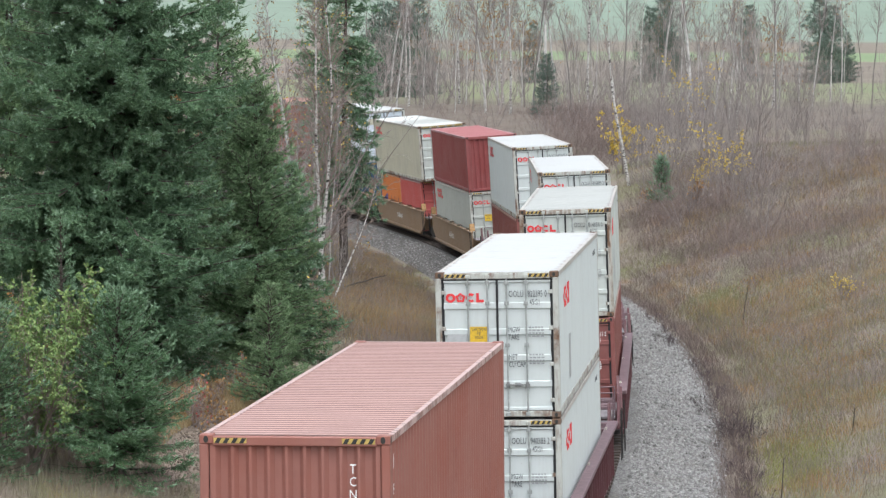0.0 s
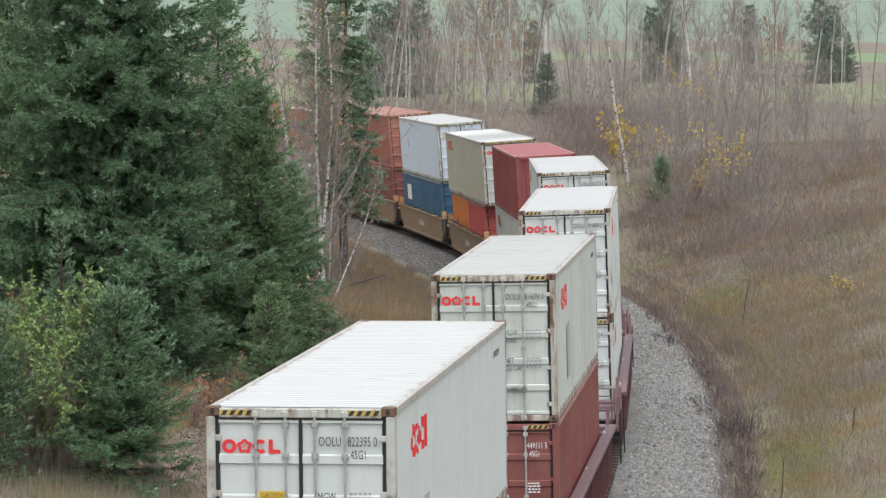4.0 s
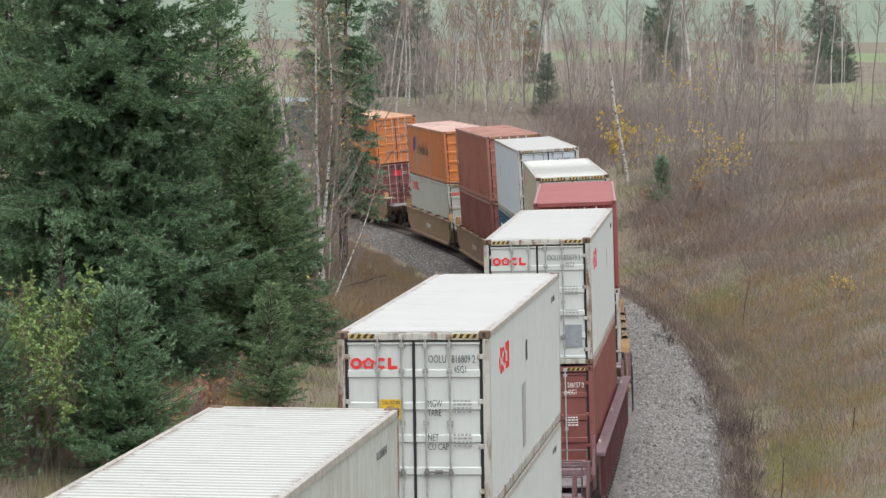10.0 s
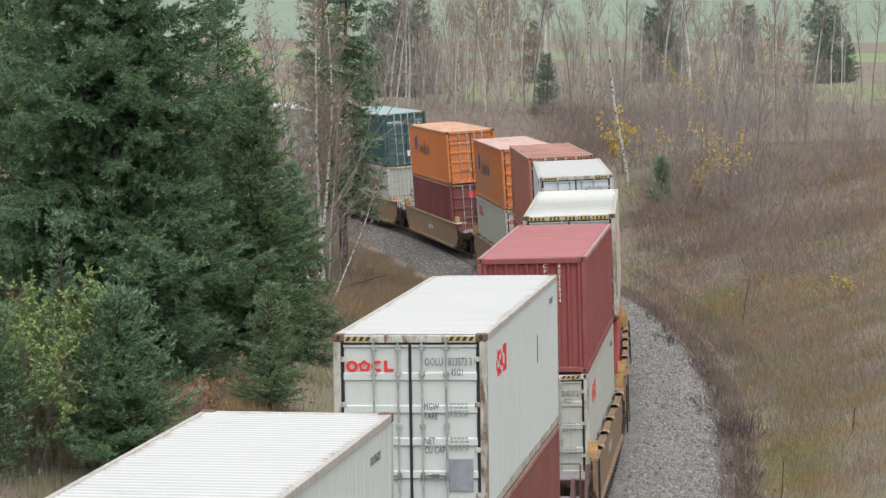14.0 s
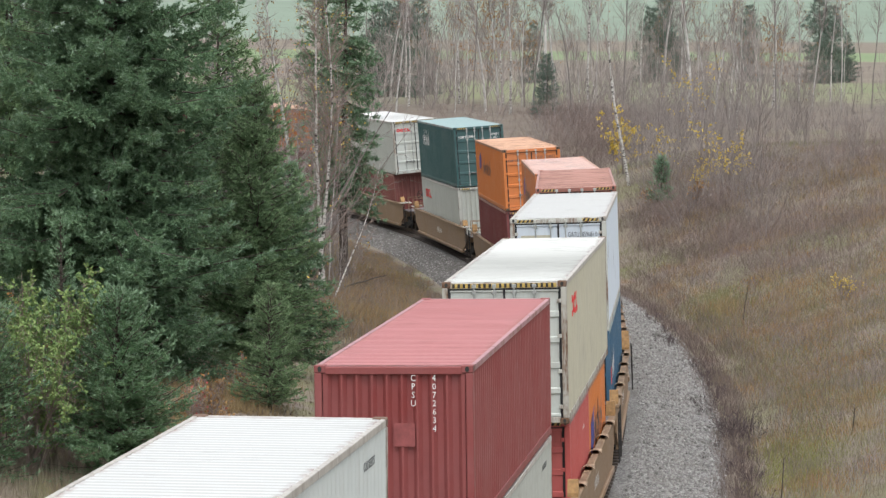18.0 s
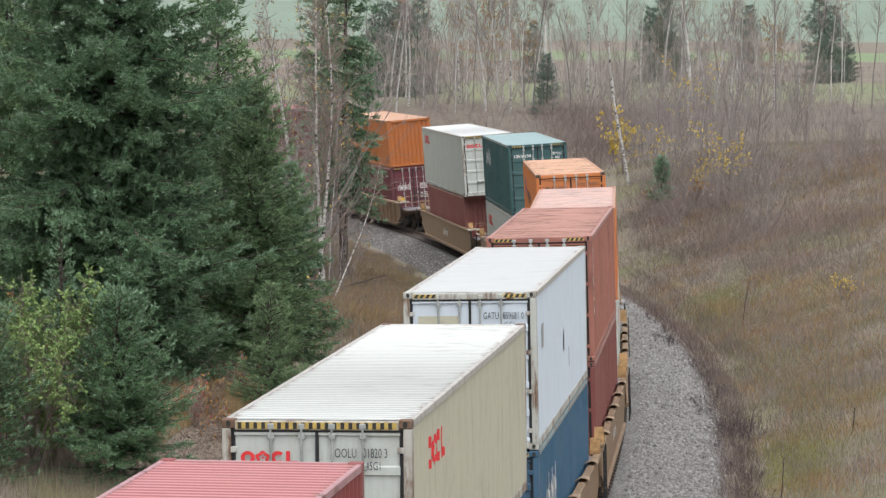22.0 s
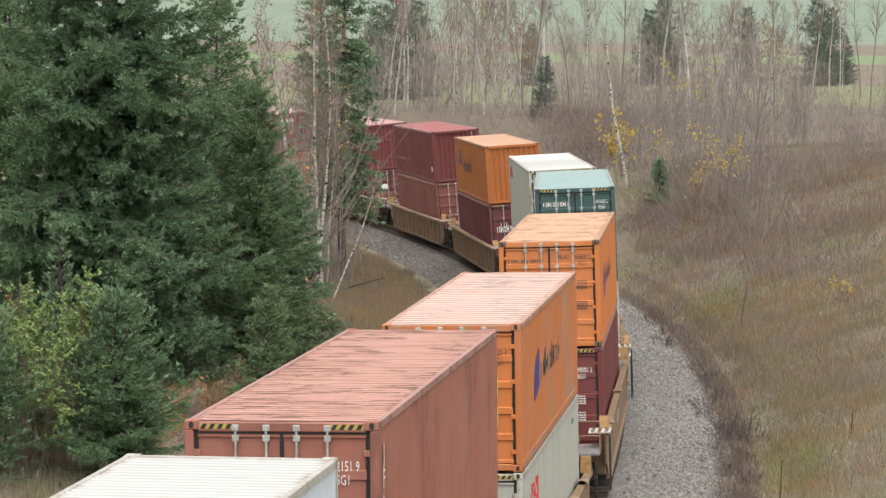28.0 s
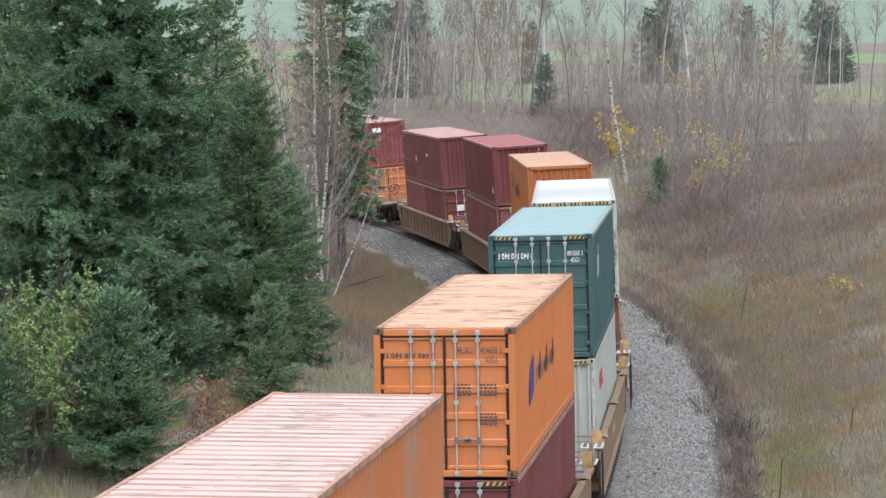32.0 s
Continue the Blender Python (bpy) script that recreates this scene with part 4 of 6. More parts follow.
def liner_marks(number, kind="45G1", h=2.896, sticker=True, ink=None, side=True, extra=()):
    """The usual marks of the white line: a red emblem, its number, the weights, a sticker."""
    ink = ink or DARK_INK
    out = [("emblem", ROUND, RED_INK, "near", -1.02, h - 0.60, 0.76), ("number", words(number.split(" ", 1)[0], 0.18, 0.58), ink, "near", 0.23, h - 0.50, 1), ("number", words(number.split(" ", 1)[1], 0.18, 0.56), ink, "near", 0.605, h - 0.50, 1),
           ("size_code", words(kind, 0.16, 0.6), ink, "near", 0.64, h - 0.66, 1), ("weights_title", words("MGW\nTARE", 0.155, 0.6), ink, "near", 0.21, h - 1.20, 1),
           ("weight_lines", DATA, FAINT_INK, "near", 0.62, h - 1.12, 1), ("weights_title", words("NET\nCU CAP", 0.155, 0.6), ink, "near", 0.21, h - 1.74, 1), ("weight_lines", DATA, FAINT_INK, "near", 0.62, h - 1.66, 1)]
    if sticker:
        out += [("sticker", slab(Geo(), 0, 0, 1, 1).mesh("sticker"), YELLOW, "near", -0.55, h - 1.40, (0.36, 0.32)), ("sticker_lettering", words("CAUTION\n9'6\"\nHIGH", 0.085, 0.75, "CENTER"), DARK_INK, "proud", -0.37, h - 1.16, 1)]
    if side:
        out += [("emblem", None, RED_INK, "pressed", 1.5, h - 0.86, (1.6, 0.44)), ("emblem", ROUND, RED_INK, "left", 11.4, h - 0.80, (1.9, 1.9))]
        out += [("number", words(number, 0.16, 0.72), ink, "right", 10.4, h - 0.45, 1)]
    return out + list(extra)


def patch(face, u, z, su, sz, ink=None):
    return ("repaint_patch", slab(Geo(), 0, 0, 1, 1).mesh("repaint_patch"), ink or PATCH_GREY, face, u, z, (su, sz))


STD, HC = 2.591, 2.896
RUST_EDGE = rust_run("paint_rusty_white_edge", (0.45, 0.44, 0.39))
SLIDE = 0.36        # floor of a well over the rail
UNITS = []          # (middle along the track at the start, upper, lower list, car kind, well half length, half length of the unit)


def stack(s, upper, lowers, car, well, half):
    UNITS.append((s, upper, lowers, car, well, half))


white_label = "white steel shipping container with red emblem and double doors"


def build_containers():
    W_ = PAINT["white"]
    # 0: terracotta box, blank end towards the viewer
    stack(45.78, container("terracotta corrugated shipping container with pale pinkish roof", "terracotta", "terracotta", end="blank", marks=[
        ("number", words(upright("TCNU"), 0.17, 0.8, "CENTER"), WHITE_INK, "near", 0.74, HC - 0.48, 1),
        ("side_lettering", words(upright("J F L"), 0.20, 0.8, "CENTER"), WHITE_INK, "right", 0.30, HC - 0.40, 1)]),
        [container("brown-red standard shipping container low in the well", "brown_red", "brown_red", height=STD, end="blank")], "maroon", 7.3, 10.7)
    stack(68.76, container(white_label, "clean_white", "white", marks=liner_marks("OOLU 822395 0", extra=[patch("near", -0.98, 0.98, 0.32, 0.22, BLUE_INK), patch("near", -0.52, 1.0, 0.26, 0.2, PAINT["beige"]), patch("right", 2.6, 0.5, 0.5, 0.9), patch("near", -1.0, 1.42, 0.4, 0.25)])),
          [container("white shipping container with red emblem, low in its well", "clean_white", "white", marks=liner_marks("OOLU 940383 2"))], "maroon", 7.3, 10.7)
    stack(90.63, container("rust-stained white shipping container with scraped roof, on top", "white", "worn_white", frame_paint=RUST_EDGE, marks=liner_marks("OOLU 814694 0", extra=[patch("right", 2.8, 0.55, 0.9, 1.1)])),
          [container("brown-red shipping container low in its well", "brown_red", "brown_red", marks=[("number", words("449111 5", 0.17, 0.62), WHITE_INK, "near", 0.60, HC - 0.5, 1), ("size_code", words("45G1", 0.16, 0.6), WHITE_INK, "near", 0.64, HC - 0.66, 1), ("weight_lines", DATA, WHITE_INK, "near", 0.55, HC - 1.2, 1)])], "maroon", 7.3, 10.7)
    stack(112.84, container("clean white shipping container with red emblem on another white one", "clean_white", "white", marks=liner_marks("OOLU 816809 2", extra=[patch("right", 5.6, 1.85, 0.30, 0.36, DARK_INK), patch("right", 5.0, 0.4, 0.5, 1.1)])),
          [container(white_label, "clean_white", "white", marks=liner_marks("OOLU 824224 5"))], "maroon", 7.3, 10.7)
    stack(135.12, container("white shipping container with grey patched door, above brown-red one", "clean_white", "white", marks=liner_marks("OOLU 833573 3", sticker=False, extra=[patch("near", 0.56, 0.42, 0.42, 0.5, SLATE), patch("right", 8.0, 1.6, 0.16, 0.5, DARK_INK)])),
          [container("brown-red shipping container with white numbers, low in the well", "brown_red", "brown_red", marks=[("number", words("TRLU", 0.17, 0.6), WHITE_INK, "near", 0.23, HC - 0.5, 1), ("number", words("586157 0\n45G1", 0.17, 0.58), WHITE_INK, "near", 0.62, HC - 0.5, 1), ("weight_lines", DATA, WHITE_INK, "near", 0.55, HC - 1.2, 1)])], "maroon", 7.3, 10.7)
    stack(156.09, container("dark red corrugated shipping container with dented top edge and blank end", "red", "red", height=STD, end="blank", stripes="", marks=[
        ("number", words(upright("CPSU"), 0.135, 0.9, "CENTER"), WHITE_INK, "near", 0.30, STD - 0.24, 1), ("number", words(upright("4072634"), 0.135, 0.9, "CENTER"), WHITE_INK, "near", 0.62, STD - 0.24, 1), patch("near", 0.0, 1.35, 0.32, 0.36, PATCH_RED)]),
        [container("grey-white shipping container with red emblem, low in the well", "grey_white", "white", marks=liner_marks("OOLU 834537 2"))], "tan", 6.5, 7.9)
    low = [container("red twenty-foot container low in the well of the car", "light_red", "red", length=6.058, height=STD, marks=[("number", words("889 0", 0.16, 0.72), WHITE_INK, "near", 0.4, 1.9, 1), ("side_lettering", STROKES_B, WHITE_INK, "right", 3.9, 1.9, 0.6)]),
           container("orange twenty-foot container with dark lettering shapes, low in the well", "orange", "orange", length=6.058, height=STD, marks=[("emblem", WAVE, BLUE_INK, "right", 0.5, 0.9, 1.3), ("emblem", STROKES, DARK_INK, "right", 1.3, 1.1, (3.4, 4.2)), ("emblem", STROKES, DARK_INK, "left", 3.9, 0.6, (3.2, 4.0)), ("emblem", WAVE, BLUE_INK, "left", 5.3, 0.5, 1.2)])]
    stack(172.9, container("long beige shipping container with striped header and rusty doors", "beige", "worn_white", length=13.716, width=2.52, height=HC, stripes="long", frame_paint=RUST_EDGE, door_paint=PAINT["white"], marks=liner_marks("OOLU 01820 3", side=False, extra=[
        ("emblem", None, RED_INK, "pressed", 1.6, HC - 0.88, (1.6, 0.44)), ("emblem", ROUND, RED_INK, "left", 12.9, HC - 0.8, 1.8)])), low, "tan", 6.5, 7.9)
    stack(188.72, container("bluish white shipping container with small side vents, on a blue one", "bluish_white", "white", marks=[
        ("number", words("GATU", 0.18, 0.6), DARK_INK, "near", 0.24, HC - 0.5, 1), ("number", words("859681 0\n45G1", 0.18, 0.56), DARK_INK, "near", 0.605, HC - 0.5, 1), patch("near", -0.95, HC - 0.78, 0.75, 0.34, PAINT["beige"]), patch("right", 1.1, 1.75, 0.4, 0.45),
        patch("right", 6.0, 1.2, 0.10, 0.42, DARK_INK), patch("right", 7.2, 0.75, 0.10, 0.42, DARK_INK), patch("left", 9.5, 1.4, 0.12, 0.5, DARK_INK)]),
        [container("blue shipping container with white square mark, low in the well", "blue", "green", marks=[patch("right", 0.7, 1.45, 0.55, 0.42, RED_INK), ("emblem", STROKES, WHITE_INK, "right", 1.5, 1.5, (2.2, 3.6)), patch("left", 10.9, 1.5, 1.3, 0.8, WHITE_INK)])], "tan", 6.5, 7.9)
    stack(204.10, container("worn terracotta shipping container with rust-scraped roof and white lock rods", "faded_terracotta", "brown_red", marks=[
        ("number", words("32151 9\n45G1", 0.18, 0.60), WHITE_INK, "near", 0.62, HC - 0.62, 1), ("side_lettering", words(upright("JFLLA"), 0.34, 1.1, "CENTER"), WHITE_INK, "right", 0.42, HC - 0.55, 1), ("side_lettering", words(upright("JFLLA"), 0.34, 1.1, "CENTER"), WHITE_INK, "left", 11.8, HC - 0.45, 1)]),
        [container("dark red shipping container low in the well", "brown_red", "brown_red", marks=[patch("near", 0.3, 1.4, 0.5, 0.5, WHITE_INK)])], "tan", 6.5, 7.9)
    stack(220.44, container("orange shipping container with grey-patched roof and blue emblem shapes", "worn_orange", "patched_orange", height=STD, door_paint=PAINT["orange"], stripes="", marks=[
        ("number", words("435335 3\n   42G1", 0.17, 0.58), DARK_INK, "near", 0.60, STD - 0.55, 1), patch("near", 0.6, 1.30, 0.2, 0.36, PALE_YELLOW), ("weight_lines", DATA, DARK_INK, "proud", 0.62, 1.58, (0.55, 1.0)), patch("near", 0.6, 0.78, 0.2, 0.36, PALE_YELLOW), ("weight_lines", DATA, DARK_INK, "proud", 0.62, 1.06, (0.55, 1.0)), ("emblem", WAVE, BLUE_INK, "right", 2.5, 0.95, 1.1), ("emblem", STROKES, DARK_INK, "right", 3.7, 1.2, (4.2, 2.5)),
        ("emblem", WAVE, BLUE_INK, "left", 10.4, 1.25, 1.0), ("emblem", STROKES, DARK_INK, "left", 9.0, 1.15, (3.6, 3.4))]),
        [container("grey-white shipping container with red emblem, low in the well", "grey_white", "white", marks=liner_marks("OOLU 822"))], "tan", 6.5, 8.1)
    stack(242.38, container("bright orange shipping container with pale scraped roof and white lock rods", "orange", "orange", height=STD, stripes="", marks=[
        ("number", words("HLXU", 0.17, 0.6), DARK_INK, "near", 0.22, STD - 0.45, 1), ("number", words("424658 2\n   42G1", 0.17, 0.58), DARK_INK, "near", 0.62, STD - 0.45, 1), ("weight_lines", DATA, DARK_INK, "near", 0.15, STD - 1.0, 1), ("weight_lines", DATA, DARK_INK, "near", 0.6, STD - 1.0, 1), ("weight_lines", DATA, DARK_INK, "near", 0.6, STD - 1.5, 1), ("emblem", STROKES_B, DARK_INK, "near", -1.0, STD - 0.52, (0.85, 0.62)),
        ("emblem", WAVE, BLUE_INK, "right", 2.5, 0.95, 1.05), ("emblem", STROKES, DARK_INK, "right", 3.7, 1.2, (4.0, 2.5)), ("emblem", WAVE, BLUE_INK, "left", 10.6, 1.3, 1.0), ("emblem", STROKES, DARK_INK, "left", 9.2, 1.2, (3.6, 3.4))]),
        [container("maroon shipping container with white numbers, low in the well", "dark_red", "brown_red", marks=[("number", words("TCLU", 0.17, 0.6), WHITE_INK, "near", 0.22, HC - 0.6, 1), ("number", words("895001 3\n45G1", 0.17, 0.58), WHITE_INK, "near", 0.60, HC - 0.6, 1), ("weight_lines", DATA, WHITE_INK, "near", 0.5, HC - 1.2, 1), ("weight_lines", DATA, WHITE_INK, "near", 0.5, HC - 1.6, 1), patch("near", -0.3, HC - 0.72, 0.42, 0.34, RED_INK)])], "tan", 7.9, 9.9)
    stack(262.28, container("dark green shipping container with white lettering shapes and pale roof", "green", "green", marks=[
        ("emblem", STROKES_B, WHITE_INK, "near", -0.98, HC - 0.56, (0.82, 1.05)), ("number", words("881868 2\n   45G1", 0.17, 0.58), WHITE_INK, "near", 0.62, HC - 0.5, 1), ("emblem", STROKES, WHITE_INK, "right", 2.0, 1.7, (1.3, 4.0)), ("emblem", STROKES, WHITE_INK, "left", 10.6, 1.7, (2.2, 4.0)), patch("near", 0.0, 0.5, 0.3, 0.3, WHITE_INK)]),
        [container("cream-white shipping container with blank end, low in the well", "grey_white", "white", end="blank", marks=[("emblem", ROUND, RED_INK, "right", 2.0, 1.9, 1.9), ("emblem", ROUND, RED_INK, "left", 11.0, 1.9, 1.9)])], "tan", 7.9, 9.9)
    stack(283.04, container("long grey-white shipping container with striped header, on a red one", "grey_white", "white", length=13.716, width=2.50, stripes="long", door_paint=W_, marks=liner_marks("OOLU 921 5", side=False, sticker=False, extra=[
        patch("near", 0.35, 1.75, 0.14, 0.16, BLUE_INK), patch("near", 0.35, 0.95, 0.3, 0.3, HAZARD_BLACK), ("emblem", ROUND, RED_INK, "left", 12.9, HC - 0.8, 1.8)])),
        [container("dull red standard shipping container with blank end, low in the well", "brown_red", "brown_red", height=STD, end="blank", stripes="")], "tan", 7.9, 9.9)
    stack(306.66, container("dull orange shipping container with corrugated blank end", "dull_orange", "dull_orange", height=STD, end="blank", stripes="", marks=[("emblem", WAVE, BLUE_INK, "left", 10.6, 1.3, 1.0), ("emblem", STROKES, DARK_INK, "left", 9.2, 1.1, (3.4, 3.4))]),
          [container("maroon shipping container with white lettering shapes on its doors", "maroon", "brown_red", marks=[("emblem", STROKES, WHITE_INK, "near", -0.9, 1.62, (0.75, 2.2)), patch("near", -0.95, 1.0, 0.45, 0.22, YELLOW), ("weight_lines", DATA, WHITE_INK, "near", 0.35, 1.9, 1.4), ("weight_lines", DATA, WHITE_INK, "near", 0.35, 1.4, 1.4)])], "brown", 7.9, 9.9)
    stack(326.41, container("wine-red shipping container with corrugated blank end and white mark", "dark_red", "red", height=STD, end="blank", stripes="", marks=[("number", words(upright("TEX"), 0.17, 0.85, "CENTER"), WHITE_INK, "near", 0.8, STD - 0.3, 1), patch("left", 0.9, 0.55, 0.4, 0.25, WHITE_INK)]),
          [container("brown-red shipping container with white lock rods, low in the well", "brown_red", "brown_red", marks=[("weight_lines", DATA, WHITE_INK, "near", 0.3, 1.8, 1.4)])], "brown", 7.9, 9.9)
    stack(346.91, container("wine-red shipping container with pale pinkish roof", "dark_red", "pale_red", height=STD, end="blank", stripes="", marks=[patch("left", 4.6, 1.5, 0.5, 0.12, WHITE_INK), patch("left", 8.0, 1.1, 0.2, 0.3, WHITE_INK)]),
          [container("maroon twenty-foot container low in the well", "dark_red", "brown_red", length=6.058, height=STD, marks=[patch("near", -0.6, 1.5, 0.4, 0.3, WHITE_INK), patch("near", 0.4, 1.55, 0.3, 0.3, WHITE_INK)]), container("brown-red twenty-foot container low in the well", "brown_red", "brown_red", length=6.058, height=STD)], "brown", 7.9, 9.9)
    stack(370.5, container("red shipping container with white mark near its top", "red", "pale_red", height=STD, end="blank", stripes="", marks=[patch("near", -0.7, 2.0, 0.5, 0.25, WHITE_INK)]),
          [container("orange shipping container low in the well", "orange", "orange", height=STD)], "brown", 7.9, 9.9)


build_containers()

# ---- well cars ----
CAR_SHAPES = {}


def wheel_shape():
    g = Geo()
    o = [(0.0, -0.07), (0.10, -0.05), (0.30, -0.03), (0.36, -0.06), (0.42, -0.06), (0.42, 0.045), (0.455, 0.05), (0.455, 0.07), (0.36, 0.07), (0.28, 0.02), (0.10, 0.05), (0.0, 0.07)]
    k = 20
    v = [(x, r * math.cos(2 * math.pi * i / k), r * math.sin(2 * math.pi * i / k)) for i in range(k) for r, x in o]
    n = len(o)
    q = [(i * n + j, ((i + 1) % k) * n + j, ((i + 1) % k) * n + j + 1, i * n + j + 1) for i in range(k) for j in range(n - 1)]
    return g.add(v, q).mesh("wheel")


def car_shapes(kind, well, half):
    key = (kind, well, half)
    if key in CAR_SHAPES:
        return CAR_SHAPES[key]
    m = {}
    top, foot = 1.50, 0.22
    w0, w1 = 1.31, 1.36
    m["side"] = {}
    for s in (-1, 1):
        x0, x1 = sorted((s * w0, s * w1))
        # the plate drops lower along the well and rises towards the ends
        o = [(-well - 0.5, 0.75), (-well + 0.6, foot + 0.08), (well - 0.6, foot + 0.08), (well + 0.5, 0.75), (well + 0.5, top - 0.1), (-well - 0.5, top - 0.1)]
        m["side"][s] = Geo().extrude([(y, z) for y, z in o], "x", x0, x1).mesh("side_plate")
        a, b = (s * 1.27, s * (1.52 if kind == "maroon" else 1.44))
        a, b = min(a, b), max(a, b)
        m[("chord", s)] = Geo().box(a, -well - 0.5, top - 0.11, b, well + 0.5, top, 0.02).mesh("top_chord")
        a, b = min(s * 1.16, s * 1.42), max(s * 1.16, s * 1.42)
        m[("foot", s)] = Geo().box(a, -well + 0.5, foot, b, well - 0.5, foot + 0.14, 0.02).mesh("bottom_chord")
    r = 0.05 if kind == "maroon" else 0.04
    m["rib"] = Geo().extrude([(0, -0.045), (r + 0.07, -0.045), (r + 0.07, -0.02), (0.02, -0.02), (0.02, 0.02), (r + 0.07, 0.02), (r + 0.07, 0.045), (0, 0.045)], "z", foot + 0.12, top - 0.10).mesh("rib")
    g = Geo()
    k = 7
    hood = [[(0.15 * wide * math.cos(math.pi * i / k), y, tall * math.sin(math.pi * i / k)) for i in range(k + 1)] for y, wide, tall in ((-0.42, 1.0, 0.10), (0.0, 0.9, 0.07), (0.45, 0.7, 0.015))]
    inner = [[(x * 0.94, y, max(0.0, z - 0.012)) for x, y, z in row] for row in hood]
    rows = [inner[2], inner[1], inner[0], hood[0], hood[1], hood[2]]
    n = k + 1
    g.add([c for row in rows for c in row], [(r * n + i, r * n + i + 1, (r + 1) * n + i + 1, (r + 1) * n + i) for r in range(5) for i in range(k)])
    m["hood"] = g.mesh("guide_hood")
    m["guide"] = Geo().extrude([(-0.09, 0), (0.09, 0), (0.07, 0.035), (0.03, 0.055), (-0.03, 0.055), (-0.07, 0.035)], "x", -0.06, 0.075).mesh("container_guide")
    m["cross"] = Geo().box(-1.3, -0.12, foot + 0.02, 1.3, 0.12, SLIDE - 0.012, 0.02).mesh("cross_beam")
    plat = half - well - 0.35
    m["deck"] = Geo().box(-1.25, -plat / 2, -0.06, 1.25, plat / 2, 0.0, 0.01).mesh("end_deck")
    m["beam"] = Geo().box(-1.22, -0.10, 0.0, 1.22, 0.10, 0.15, 0.02).mesh("deck_beam")
    # dark slab laid on the deck for the shade inside an opening
    m["pit"] = Geo().box(-0.62, -0.30, -0.02, 0.62, 0.30, 0.006).mesh("draft_pit")
    m["bulkhead"] = Geo().box(-1.3, -0.05, 0.45, 1.3, 0.05, 1.15, 0.015).mesh("bulkhead")
    m["draft"] = Geo().box(-0.32, -plat / 2, -0.55, 0.32, plat / 2, -0.065, 0.03).mesh("centre_sill")
    m["post"] = Geo().extrude([(-0.32, 0), (0.32, 0), (0.32, 0.28), (0.10, 0.72), (-0.06, 0.72), (-0.32, 0.10)], "x", -0.035, 0.035).mesh("end_bracket")
    m["block"] = Geo().extrude([(-0.20, 0), (0.20, 0), (0.16, 0.10), (0.04, 0.34), (-0.04, 0.34), (-0.18, 0.08)], "x", -0.10, 0.12).mesh("corner_block")
    m["grate"] = Geo().box(-0.26, -0.42, 0, 0.26, 0.42, 0.035, 0.008).mesh("step_grating")
    g = Geo()
    # dark bars on the grating, drawn for the shade in its slots
    for x in (-0.16, 0, 0.16):
        for y in (-0.25, 0.0, 0.25):
            g.box(x - 0.045, y - 0.085, 0.030, x + 0.045, y + 0.085, 0.0385)
    m["grate_hole"] = g.mesh("grating_slots")
    g = Geo()
    for z in (0.38, 0.72):
        g.rod((-1.25, 0, z), (1.25, 0, z), 0.018, 6)
    for x in (-1.25, 0.0, 1.25):
        g.rod((x, 0, 0), (x, 0, 0.72), 0.018, 6)
    m["rail"] = g.mesh("handrail")
    g = Geo()
    for x in (-0.19, 0.19):
        g.rod((0, x, -1.0), (0, x, 0.25), 0.016, 6)
    for i in range(4):
        g.rod((0, -0.19, -0.95 + 0.32 * i), (0, 0.19, -0.95 + 0.32 * i), 0.014, 6)
    m["ladder"] = g.mesh("ladder")
    g = Geo()
    k = 20
    ringpts = [(0.26 * math.cos(2 * math.pi * i / k), 0, 0.26 * math.sin(2 * math.pi * i / k)) for i in range(k)]
    g.tubes(ringpts, ringpts[1:] + ringpts[:1], 0.018, 0.018, 5)
    g.tubes([(0, 0, 0)] * 5, ringpts[::4], 0.014, 0.014, 5)
    g.rod((0, -0.05, 0), (0, 0.22, 0), 0.03)
    m["brake"] = g.mesh("brake_wheel")
    m["coupler"] = Geo().box(-0.09, -0.45, -0.12, 0.09, 0.45, 0.12, 0.03).box(-0.16, -0.62, -0.15, 0.16, -0.38, 0.15, 0.05).mesh("coupler")
    m["frame"] = Geo().extrude([(-1.05, 0.42), (-0.85, 0.26), (-0.45, 0.30), (-0.30, 0.16), (0.30, 0.16), (0.45, 0.30), (0.85, 0.26), (1.05, 0.42), (1.05, 0.58), (0.55, 0.62), (0.35, 0.74), (-0.35, 0.74), (-0.55, 0.62), (-1.05, 0.58)], "x", -0.07, 0.07).mesh("side_frame")
    m["bolster"] = Geo().box(-1.05, -0.2, 0.42, 1.05, 0.2, 0.72, 0.04).mesh("bolster")
    m["axle"] = Geo().rod((-1.05, 0, 0.42), (1.05, 0, 0.42), 0.075).mesh("axle")
    CAR_SHAPES[key] = m
    return m


WHEEL = wheel_shape()


